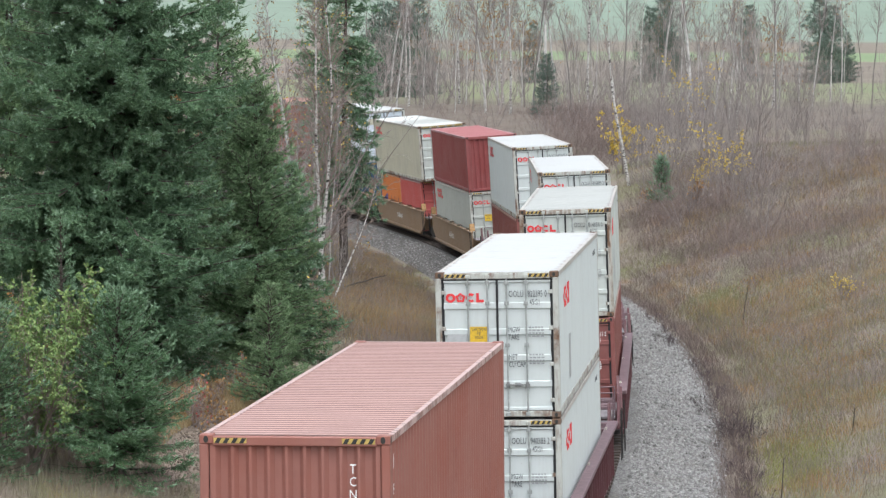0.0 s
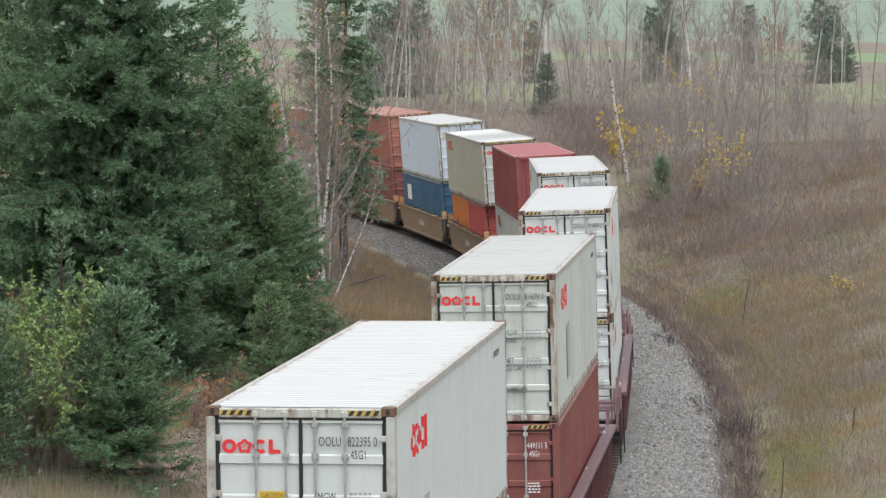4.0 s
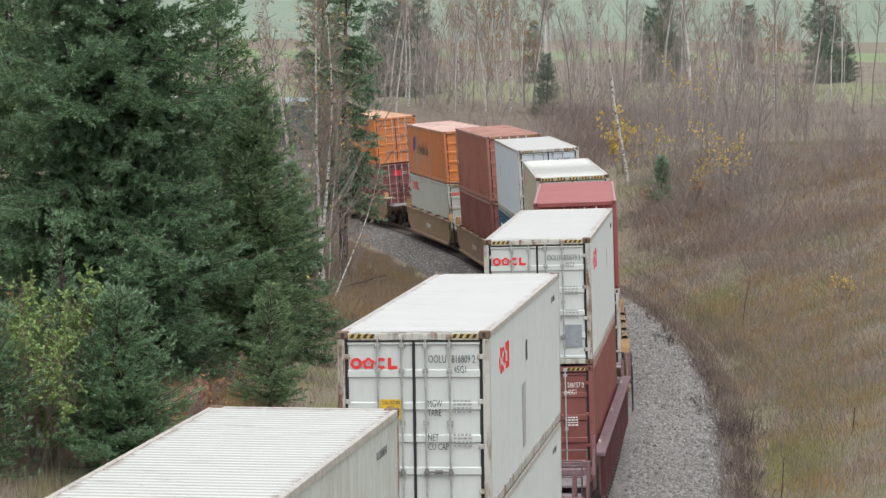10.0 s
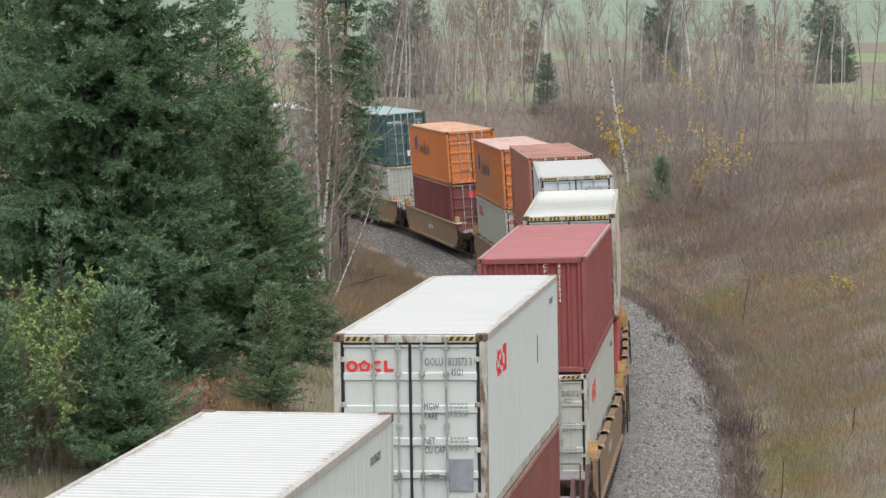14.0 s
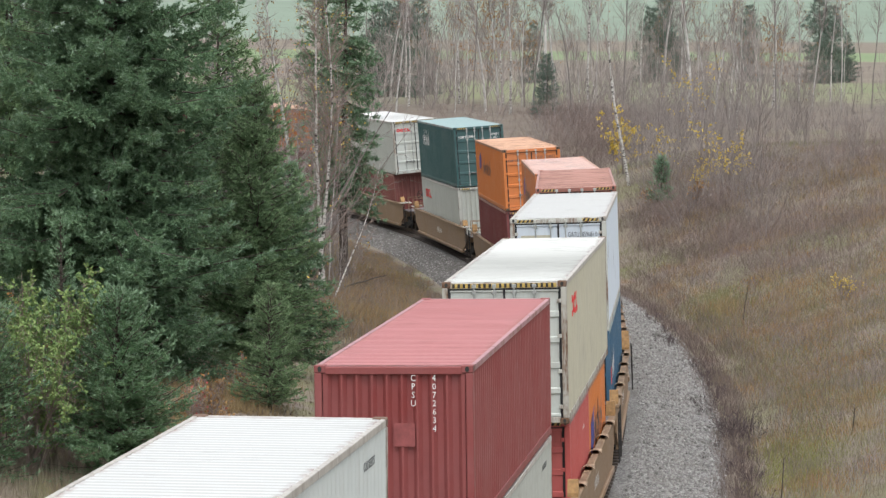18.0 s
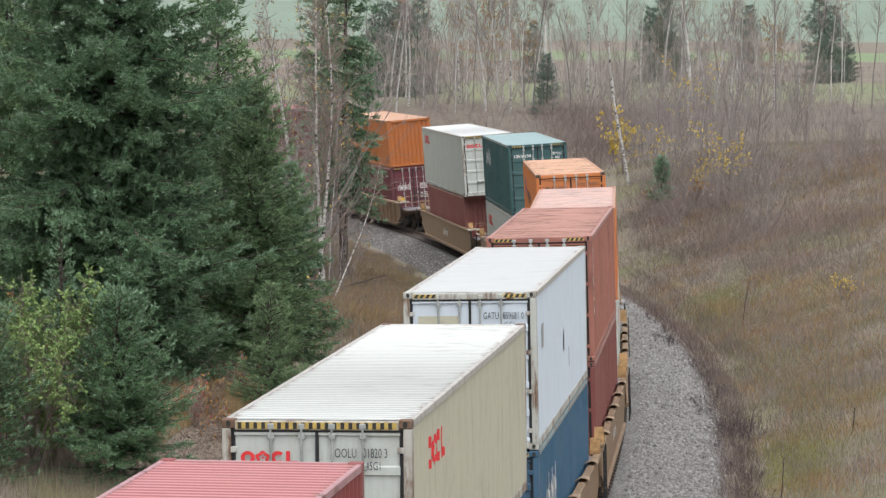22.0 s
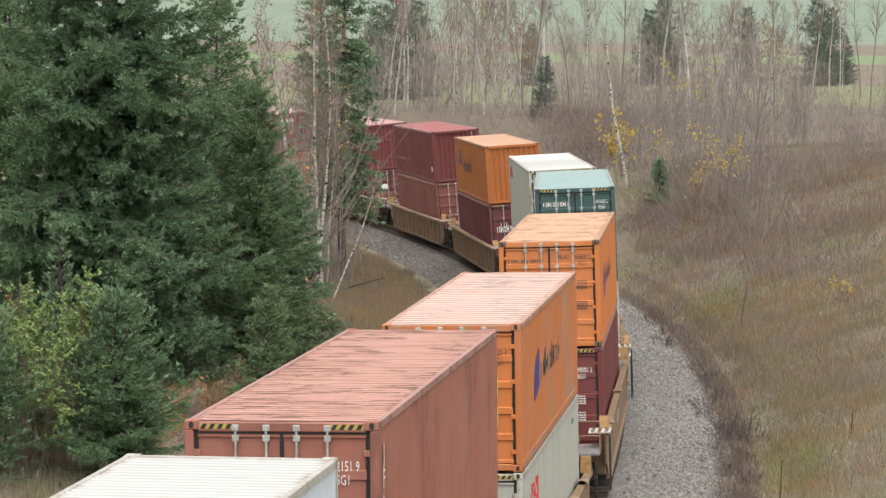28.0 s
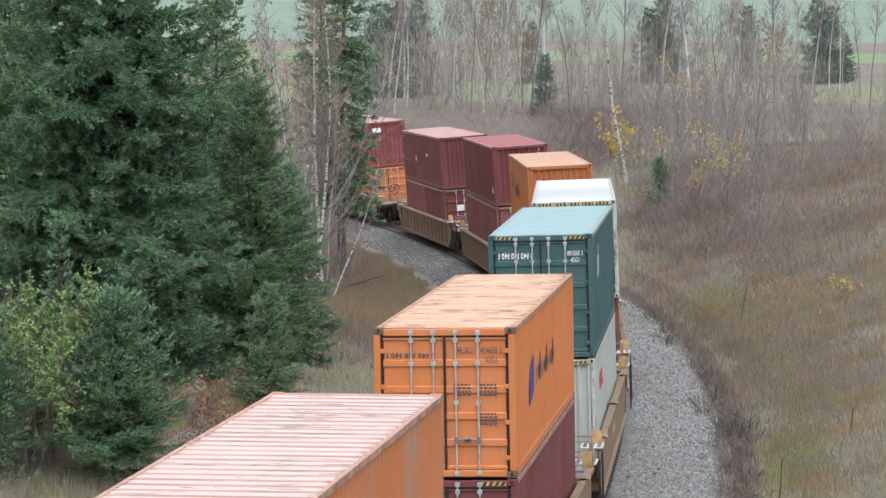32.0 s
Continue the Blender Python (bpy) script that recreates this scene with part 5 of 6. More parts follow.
def well_car(kind, well, half):
    label = {"maroon": "maroon steel well car with ribbed sides carrying stacked containers", "tan": "tan steel well car with smooth sides carrying stacked containers", "brown": "weathered brown well car with ribbed sides carrying stacked containers"}[kind]
    m = car_shapes(kind, well, half)
    skin, chord = CAR[kind], CHORD[kind]
    ob = thing("well_car", label, "well car", "cars of the train")
    top, plat = 1.50, half - well - 0.35
    for s in (-1, 1):
        part("side_plate", m["side"][s], skin, ob)
        part("top_chord", m[("chord", s)], chord, ob)
        part("bottom_chord", m[("foot", s)], skin, ob)
        if kind == "tan":
            part("side_lettering", STROKES_B, WHITE_INK, ob, at=pose(s * 1.3635, -s * 0.8 if s > 0 else 0.8, 0.72, 90, 0, 90 * s) @ Matrix.Diagonal((1.6, 1.9, 1, 1)))
        if kind != "tan":
            n = 18 if kind == "maroon" else 14
            for i in range(n):
                part("rib", m["rib"], skin, ob, at=pose(s * 1.36, -well + 0.75 + (2 * well - 1.5) * i / (n - 1), 0) @ Matrix.Diagonal((s, 1, 1, 1)))
        if kind == "maroon":
            for i in range(3):
                part("container_guide", m["guide"], GRATE, ob, at=pose(s * 1.33, -well + 1.2 + (2 * well - 2.4) * i / 2, top) @ Matrix.Diagonal((0.35, 0.4, 1, 1)))
        else:
            n = 5 if well < 7 else 3
            for i in range(n):
                part("guide_hood", m["hood"], CHORD["brown"] if well < 7 else chord, ob, at=pose(s * 1.36, -well + 1.3 + (2 * well - 2.6) * i / (n - 1), top - 0.004) @ Matrix.Diagonal((1, 1, 1 if well < 7 else 0.5, 1)))
        for e in (-1, 1):
            if kind == "maroon":
                part("end_bracket", m["post"], skin, ob, "dark red end bracket", at=pose(s * 1.30, e * (well + 0.75), top - 0.32) @ Matrix.Diagonal((1, -e, 1, 1)))
                part("end_bracket", m["post"], skin, ob, at=pose(s * 1.40, e * (half - 0.45), top - 0.45) @ Matrix.Diagonal((1, e, 1.15, 1)))
            else:
                part("corner_block", m["block"], GUIDE_TAN, ob, at=pose(s * 1.30, e * (well + 0.28), top))
                if well > 7:
                    g = part("step_grating", m["grate"], GRATE, ob, "pale slotted step grating", at=pose(s * 1.22, e * (well + 0.75), top + 0.03))
                    part("grating_slots", m["grate_hole"], IRON, g)
            part("ladder", m["ladder"], IRON, ob, at=pose(s * 1.47, e * (half - 0.55), 1.25))
    for y in (-well + 0.5, -well / 2, 0, well / 2, well - 0.5):
        part("cross_beam", m["cross"], IRON, ob, at=pose(0, y, 0))
    for e in (-1, 1):
        part("bulkhead", m["bulkhead"], skin, ob, at=pose(0, e * (well + 0.1), 0))
        mid = e * (well + 0.15 + plat / 2 + 0.1)
        part("end_deck", m["deck"], DECK, ob, "worn grey walkway deck", at=pose(0, mid, 1.16))
        part("centre_sill", m["draft"], skin, ob, at=pose(0, mid, 1.16))
        if kind == "maroon":
            for y in (well + 0.55, well + 1.75):
                part("deck_beam", m["beam"], chord, ob, "worn maroon cross beam", at=pose(0, e * y, 1.16))
            part("draft_pit", m["pit"], IRON, ob, "dark slab drawn as the shaded opening in the deck", at=pose(0, e * (well + 1.15), 1.16))
        if half > 9:
            part("handrail", m["rail"], chord, ob, at=pose(0, e * (half - 0.35), 1.16))
            part("coupler", m["coupler"], IRON, ob, at=pose(0, e * (half + 0.05), 0.88, 0, 0, 0 if e < 0 else 180))
    if half > 9:
        part("brake_wheel", m["brake"], IRON, ob, at=pose(-0.5, -half + 0.22, 1.95))
    for e in (-1, 1):
        if half < 9 and e > 0:
            continue
        y = e * (half - (2.1 if half > 9 else 0.05))
        truck = part("bolster", m["bolster"], IRON, ob, "dark iron wheel truck", at=pose(0, y, 0))
        for s in (-1, 1):
            part("side_frame", m["frame"], IRON, truck, at=pose(s * 1.0, 0, 0))
        for a in (-0.87, 0.87):
            part("axle", m["axle"], WHEEL_STEEL, truck, at=pose(0, a, 0))
            for s in (-1, 1):
                part("wheel", WHEEL, WHEEL_STEEL, truck, at=pose(s * 0.76, a, 0.42) @ Matrix.Diagonal((-s, 1, 1, 1)))
    return ob


TRAIN = []      # (thing, place along the track at the start, offset along its car, height over the rail)


def load_train():
    for s, upper, lowers, kind, well, half in UNITS:
        TRAIN.append((well_car(kind, well, half), s, 0.0, 0.0))
        low_h = max(TALL[c] for c in lowers)
        for i, c in enumerate(lowers):
            TRAIN.append((c, s, 0.0 if len(lowers) == 1 else (-3.07, 3.07)[i], SLIDE))
        TRAIN.append((upper, s, 0.0, SLIDE + low_h + 0.02))


load_train()

# ---- plants ----
def unit(v):
    return v / np.maximum(np.linalg.norm(v, axis=-1, keepdims=True), 1e-9)


def grow(rng, start, way, length, r0, r1, n, wander=0.12, lift=0.0):
    """Many limbs at once: their points (k, n + 1, 3) and radii (k, n + 1)."""
    k = len(start)
    pts = np.empty((k, n + 1, 3))
    pts[:, 0] = start
    d = unit(np.asarray(way, float))
    length = np.broadcast_to(length, k)
    for i in range(n):
        d = unit(d + rng.normal(0, wander, (k, 3)) + np.array([0, 0, 1]) * lift)
        pts[:, i + 1] = pts[:, i] + d * (length / n)[:, None]
    u = np.linspace(0, 1, n + 1)
    return pts, np.broadcast_to(r0, k)[:, None] * (1 - u) + np.broadcast_to(r1, k)[:, None] * u


def along(rng, pts, rad, count, lo=0.15, hi=1.0):
    """Random places on limbs: which limb, the place, the way there, the radius and the share of its length."""
    k, n = pts.shape[0], pts.shape[1] - 1
    which = rng.integers(0, k, count)
    u = rng.uniform(lo, hi, count)
    i = np.minimum((u * n).astype(int), n - 1)
    f = u * n - i
    a, b = pts[which, i], pts[which, i + 1]
    return which, a + (b - a) * f[:, None], unit(b - a), rad[which, i] * (1 - f) + rad[which, i + 1] * f, u


def limbs(g, pts, rad, k=3):
    g.tubes(pts[:, :-1].reshape(-1, 3), pts[:, 1:].reshape(-1, 3), np.maximum(rad[:, :-1].ravel(), 0.002), np.maximum(rad[:, 1:].ravel(), 0.0015), k)


def sideways(rng, way, spread):
    """Ways that leave a limb at an angle."""
    p = unit(np.cross(way, rng.normal(0, 1, way.shape)))
    return unit(way * math.cos(spread) + p * math.sin(spread))


def bare_tree(seed, height, stems=1, lean=0.05, spread=0.65, branches=34, twigs=220, thick=0.011, first=0.3, leaves=0, leaf=0.05, wood=(9, 6), tip=0.006, twig=0.010):
    """A leafless tree: trunk, branches with twigs, and the few leaves that still hang."""
    rng = np.random.default_rng(seed)
    trunk, crown, foliage = Geo(), Geo(), Geo()
    start = rng.normal(0, 0.02 + 0.10 * (stems > 1), (stems, 3)) * [1, 1, 0] + [0, 0, -0.2]
    way = rng.normal(0, lean + 0.22 * (stems > 1), (stems, 3)) * [1, 1, 0] + [0, 0, 1]
    ln = height * rng.uniform(0.75 if stems > 1 else 1.0, 1.0, stems)
    p0, r0 = grow(rng, start, way, ln, thick * height * rng.uniform(0.7, 1, stems), tip, wood[0], 0.045 * (9 / wood[0]) ** 0.5, 0.03)
    limbs(trunk, p0, r0, wood[1] if stems == 1 else 3)
    w, a, d, r, u = along(rng, p0, r0, branches * max(1, int(stems ** 0.6)), first, 0.98)
    bl = height * (0.25 if stems == 1 else 0.40) * (1.05 - u) * rng.uniform(0.5, 1.1, len(a)) + 0.2
    p1, r1 = grow(rng, a, sideways(rng, d, spread), bl, np.minimum(r * 0.5, 0.022), 0.004, 3, 0.16, 0.12)
    limbs(crown, p1, r1)
    w, a, d, r, u = along(rng, p1, r1, twigs, 0.15, 1.0)
    p2, r2 = grow(rng, a, sideways(rng, d, 0.6), bl[w] * 0.45 * rng.uniform(0.4, 1.1, twigs), np.minimum(r * 0.7, twig), 0.003, 2, 0.18, 0.08)
    crown.spikes(p2[:, 0], p2[:, 2], r2[:, 0])
    w, a, d, r, u = along(rng, p2, r2, twigs, 0.1, 1.0)
    p3, r3 = grow(rng, a, sideways(rng, d, 0.6), 0.12 + 0.05 * height * rng.uniform(0.3, 1, twigs), 0.006, 0.003, 1, 0.2, 0.06)
    crown.spikes(p3[:, 0], p3[:, 1], 0.0065)
    if leaves:
        w, a, d, r, u = along(rng, p3, r3, leaves, 0.3, 1.0)
        blades(foliage, rng, a, rng.normal(0, 1, (leaves, 3)) + [0, 0, -0.6], leaf * rng.uniform(0.6, 1.2, leaves), leaf * 0.8)
    return trunk, crown, foliage


def blades(g, rng, at, way, length, width):
    """Small folded leaves: two triangles on a bent spine."""
    way = unit(way)
    side = unit(np.cross(way, rng.normal(0, 1, way.shape)))
    length, width = np.broadcast_to(length, len(at))[:, None], np.broadcast_to(width, len(at))[:, None]
    up = np.cross(side, way)
    mid = at + way * length * 0.5
    v = np.stack([at, mid + side * width * 0.5 + up * width * 0.18, at + way * length, mid - side * width * 0.5 + up * width * 0.18], 1)
    i = np.arange(len(at))[:, None] * 4
    g.add(v, tris=np.concatenate([i + [0, 1, 2], i + [0, 2, 3]], 0))


def conifer(seed, height, radius, power=0.5, bare=0.3, per=14.0, low=-8.0, high=18.0, sag=0.35, curl=0.75, side=9.0, dense=24.0, size=1.0, full=99.0, tuft=4, roll=0.4, splay=0.68, slim=0.28):
    """A dense spruce: boughs that sag and turn up, side branches set all round with clad shoots, paler new shoots at their ends.
    Above the height full the boughs are set with fewer, larger shoots."""
    rng = np.random.default_rng(seed)
    trunk, boughs, needles, tips = Geo(), Geo(), Geo(), Geo()
    p, r = grow(rng, np.array([[0, 0, -0.3]]), np.array([[0.0, 0, 1]]), np.array([height + 0.3]), 0.012 * height + 0.02, 0.008, 12, 0.006)
    limbs(trunk, p, r, 8)

    def shoots(g, at, way, length, width, flare):
        """Each a ragged sprig: a long blade and two short ones that stand off it."""
        n = len(at)
        length, width = length[:, None], width[:, None] if isinstance(width, np.ndarray) else width
        a = unit(np.cross(way, rng.normal(0, 1, (n, 3))))
        b = np.cross(way, a)
        tri = [np.stack([at - a * width * 0.5, at + a * width * 0.5, at + way * length], 1)]
        for side_, u0 in ((a, 0.15), (-a, 0.40), (b, 0.25))[:flare]:
            root = at + way * length * u0
            w2 = unit(way + side_ * 0.75)
            tri.append(np.stack([root - b * width * 0.35, root + b * width * 0.35, root + w2 * length * 0.5], 1))
        v = np.concatenate(tri)
        g.add(v, tris=np.arange(len(v) * 3).reshape(-1, 3))

    for h0, h1, thin in ((max(bare, 0.1), min(full, height - 0.08), 1.0), (min(full, height - 0.08), height - 0.08, 5.0)):
        k = int((h1 - h0) * per / thin)
        if k < 1:
            continue
        hs = np.sort(rng.uniform(h0, h1, k))
        rel = np.clip(1 - hs / height, 0.01, 1)
        az = np.arange(k) * 2.39996 + rng.normal(0, 0.3, k)
        ln = radius * rel ** power * np.clip(rng.normal(0.9, 0.15, k), 0.45, 1.15) * (0.7 + 0.3 * smooth(0.0, 0.12, 1 - rel)) + 0.10
        e0 = np.radians(low + (high - low) * (1 - rel) + rng.normal(0, 7, k))
        n = 7
        pts = np.empty((k, n + 1, 3))
        pts[:, 0] = np.stack([np.zeros(k), np.zeros(k), hs], 1)
        turn = rng.normal(0, 0.05, k)
        for i in range(n):
            u = (i + 0.5) / n
            e = e0 - sag * u * np.sqrt(rel) + curl * u ** 3 * np.sqrt(rel)
            az = az + turn
            d = np.stack([np.cos(az) * np.cos(e), np.sin(az) * np.cos(e), np.sin(e)], 1)
            pts[:, i + 1] = pts[:, i] + d * (ln / n)[:, None]
        u = np.linspace(0, 1, n + 1)
        rad = (0.005 + 0.009 * ln)[:, None] * (1 - u) + 0.004
        limbs(boughs, pts[:, [0, 2, 4, 7]], rad[:, [0, 2, 4, 7]], 3)
        count = np.maximum(3, (ln * side / thin).astype(int))
        pick = np.repeat(np.arange(k), count)
        m = len(pick)
        u = rng.uniform(0.03, 1.0, m) ** 0.85
        i = np.minimum((u * n).astype(int), n - 1)
        a, b = pts[pick, i], pts[pick, i + 1]
        at, fwd = a + (b - a) * (u * n - i)[:, None], unit(b - a)
        flat = unit(np.cross(fwd, [[0, 0, 1.0]]))
        tl = np.minimum((0.26 * ln[pick] * (1.10 - u) + 0.17 * min(1.0, radius / 1.5)) * rng.uniform(0.65, 1.2, m), 1.25)
        sign = rng.choice([-1.0, 1.0], m)[:, None]
        tw = unit(fwd * rng.uniform(0.5, 1.1, (m, 1)) + flat * sign + np.array([0, 0, 1.0]) * (rng.normal(0, roll, (m, 1)) - 0.10))
        p2 = np.empty((m, 4, 3))
        p2[:, 0] = at
        for j in range(3):
            tw = unit(tw + np.array([0, 0, (-0.10, 0.02, 0.22)[j]]) + rng.normal(0, 0.05, (m, 3)))
            p2[:, j + 1] = p2[:, j] + tw * (tl / 3)[:, None]
        boughs.spikes(p2[:, 0], p2[:, 3], 0.006)
        q = np.maximum(3, (tl * dense / thin).astype(int))
        w = np.repeat(np.arange(m), q)
        uu = rng.uniform(0.0, 1.0, len(w))
        j = np.minimum((uu * 3).astype(int), 2)
        a, b = p2[w, j], p2[w, j + 1]
        at, d = a + (b - a) * (uu * 3 - j)[:, None], unit(b - a)
        ways = unit(sideways(rng, d, splay) + [0, 0, -0.05])
        sl = np.clip(tl[w] * 0.34 * (1.15 - uu) * rng.uniform(0.6, 1.3, len(w)) + 0.06, 0.06, 0.30) * size * thin ** 0.8
        shoots(needles, at, ways, sl, np.clip(sl * slim, 0.016, 0.06) * thin ** 0.5, 2)
        # new shoots at the ends of the branches
        ends, out = np.concatenate([p2[:, 3], pts[:, n]]), np.concatenate([tw, unit(pts[:, n] - pts[:, n - 1])])
        e = np.repeat(np.arange(len(ends)), tuft)
        ways = unit(out[e] + rng.normal(0, 0.42, (len(e), 3)) + [0, 0, 0.25])
        sl = rng.uniform(0.07, 0.16, len(e)) * size * thin ** 0.5
        sl[e >= m] *= 1.7
        shoots(tips, ends[e] - out[e] * 0.03, ways, sl, np.clip(sl * 0.22, 0.02, 0.05), 1)
    return trunk, boughs, needles, tips


def stand(x, y):
    return float(ground_height(x, y)[0])


def at_view(px, dist):
    """Ground-plan place seen px units right of the view's left side, of 1568 across, dist metres out."""
    return (px - 784) / 5635 * dist, dist


def plant(name, label, category, shapes, mats, px, dist, turn=0.0, tilt=(0, 0), parts=("trunk", "crown", "foliage"), group=""):
    x, y = at_view(px, dist)
    ob = thing(name, label, category, group, at=pose(x, y, stand(x, y), tilt[0], tilt[1], turn))
    if parts[0] == "":
        shapes[1].add(np.concatenate(shapes[0].v), np.concatenate(shapes[0].q), None)
    for pn, g, mat in list(zip(parts, shapes, mats))[1 if parts[0] == "" else 0:]:
        if g.n:
            part(pn, g, mat, ob)
    return ob


def build_spruces():
    names4 = ("trunk", "crown", "foliage", "new_growth")
    old, green, young = (BARK, TWIG_DARK, SPRUCE_NEEDLE, SPRUCE_SHOOT), (BARK, TWIG_DARK, GREEN_NEEDLE, GREEN_SHOOT), (BARK, TWIG_DARK, YOUNG_NEEDLE, YOUNG_SHOOT)
    plant("spruce_tree", "tall dark green spruce with drooping layered boughs on the bank", "tree", conifer(11, 25, 4.6, 0.42, 0.4, 19, -14, 24, 0.45, 1.25, 12.5, 33, 0.92, 11.6, tuft=6, roll=0.55, slim=0.3), old, 196, 93, parts=names4)
    plant("spruce_tree", "green spruce with feathery boughs beside a taller one on the bank", "tree", conifer(12, 8.9, 2.7, 0.55, 0.1, 32, 5, 42, 0.25, 0.6, 9, 32, 0.9, roll=0.35, splay=0.6, slim=0.22), green, 452, 97, parts=names4)
    plant("spruce_tree", "dense dark spruce at the edge of the bank", "tree", conifer(13, 6.4, 1.85, 0.6, 0.0, 34, -5, 30, 0.25, 0.5, 10, 22, 1.1), old, 510, 104, parts=names4)
    plant("spruce_tree", "green spruce filling the gap behind a taller one", "tree", conifer(26, 12.0, 3.2, 0.55, 0.1, 17, 0, 30, 0.3, 0.6, 6, 16, 1.9), green, 385, 108, parts=names4)
    plant("spruce_tree", "green spruce behind the tallest one on the bank", "tree", conifer(27, 12.5, 3.3, 0.55, 0.1, 17, 0, 30, 0.3, 0.6, 6, 16, 1.9), green, 20, 106, parts=names4)
    plant("spruce_tree", "dark spruce close behind the tallest one", "tree", conifer(28, 8.2, 3.4, 0.45, 0.1, 18, 0, 30, 0.3, 0.6, 6, 16, 2.0), old, 215, 110, parts=names4)
    plant("young_spruce", "small bushy green spruce at the foot of the big ones", "tree", conifer(14, 3.5, 1.25, 0.65, 0.0, 34, 12, 45, 0.15, 0.4, 11, 38, 0.78, roll=0.3, splay=0.6, slim=0.18), green, 478, 90, parts=names4)
    plant("young_spruce", "bushy young blue-green spruce on the near bank", "tree", conifer(15, 4.3, 2.2, 0.5, 0.0, 46, -10, 60, 0.15, 0.6, 9, 44, 0.84, roll=0.3, splay=0.6, slim=0.15), young, 205, 73, parts=names4)
    plant("young_spruce", "slender young spruce with a thin leader", "tree", conifer(16, 5.8, 1.0, 0.85, 0.0, 32, 10, 50, 0.1, 0.4, 9, 42, 0.72, roll=0.3, splay=0.6, slim=0.15), young, 106, 77.5, parts=names4)
    plant("young_spruce", "young green spruce at the edge of the clearing", "tree", conifer(17, 4.0, 1.4, 0.55, 0.0, 36, 12, 50, 0.1, 0.4, 9, 44, 0.72, roll=0.3, splay=0.6, slim=0.15), young, -12, 71, parts=names4)
    plant("spruce_tree", "thin dark spruce with ragged drooping boughs among birches", "tree", conifer(18, 16, 1.95, 0.38, 3.6, 20, -24, 5, 0.5, 0.7, 8, 17, 1.7, 13.0), old, 608, 139, parts=names4)
    plant("spruce_tree", "sparse dark spruce among bare birches", "tree", conifer(25, 15, 1.8, 0.42, 5.5, 12, -24, 5, 0.5, 0.7, 7, 14, 1.7, 13.0), old, 566, 150, parts=names4)
    plant("young_spruce", "small lone spruce on the brushy slope", "tree", conifer(19, 2.5, 0.75, 0.7, 0.0, 36, 5, 40, 0.2, 0.4, 11, 20, 1.4), old, 1170, 172, parts=names4)
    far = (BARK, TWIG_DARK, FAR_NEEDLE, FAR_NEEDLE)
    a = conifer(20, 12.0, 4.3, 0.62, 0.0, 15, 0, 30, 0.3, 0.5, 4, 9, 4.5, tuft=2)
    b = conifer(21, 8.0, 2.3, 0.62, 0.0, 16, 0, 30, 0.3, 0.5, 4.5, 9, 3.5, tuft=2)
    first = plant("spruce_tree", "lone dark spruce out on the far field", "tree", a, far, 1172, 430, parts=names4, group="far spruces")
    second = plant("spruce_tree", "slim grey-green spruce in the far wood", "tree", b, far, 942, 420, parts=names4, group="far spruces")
    for ob, px, dist, k in ((second, 1148, 428, 1.25), (second, 1446, 430, 1.5), (second, 1470, 436, 1.3), (second, 1322, 440, 1.3), (second, 1497, 450, 0.8), (second, 702, 300, 1.35), (second, 738, 315, 1.2), (second, 668, 305, 1.1), (second, 966, 236, 0.56), (second, 395, 150, 1.1), (first, 20, 210, 1.0), (second, 75, 215, 1.2), (second, 440, 180, 1.0)):
        x, y = at_view(px, dist)
        c = copy_thing(ob, pose(x, y, stand(x, y), 0, 0, px * 7 % 360))
        c.scale = (k, k, k)


build_spruces()


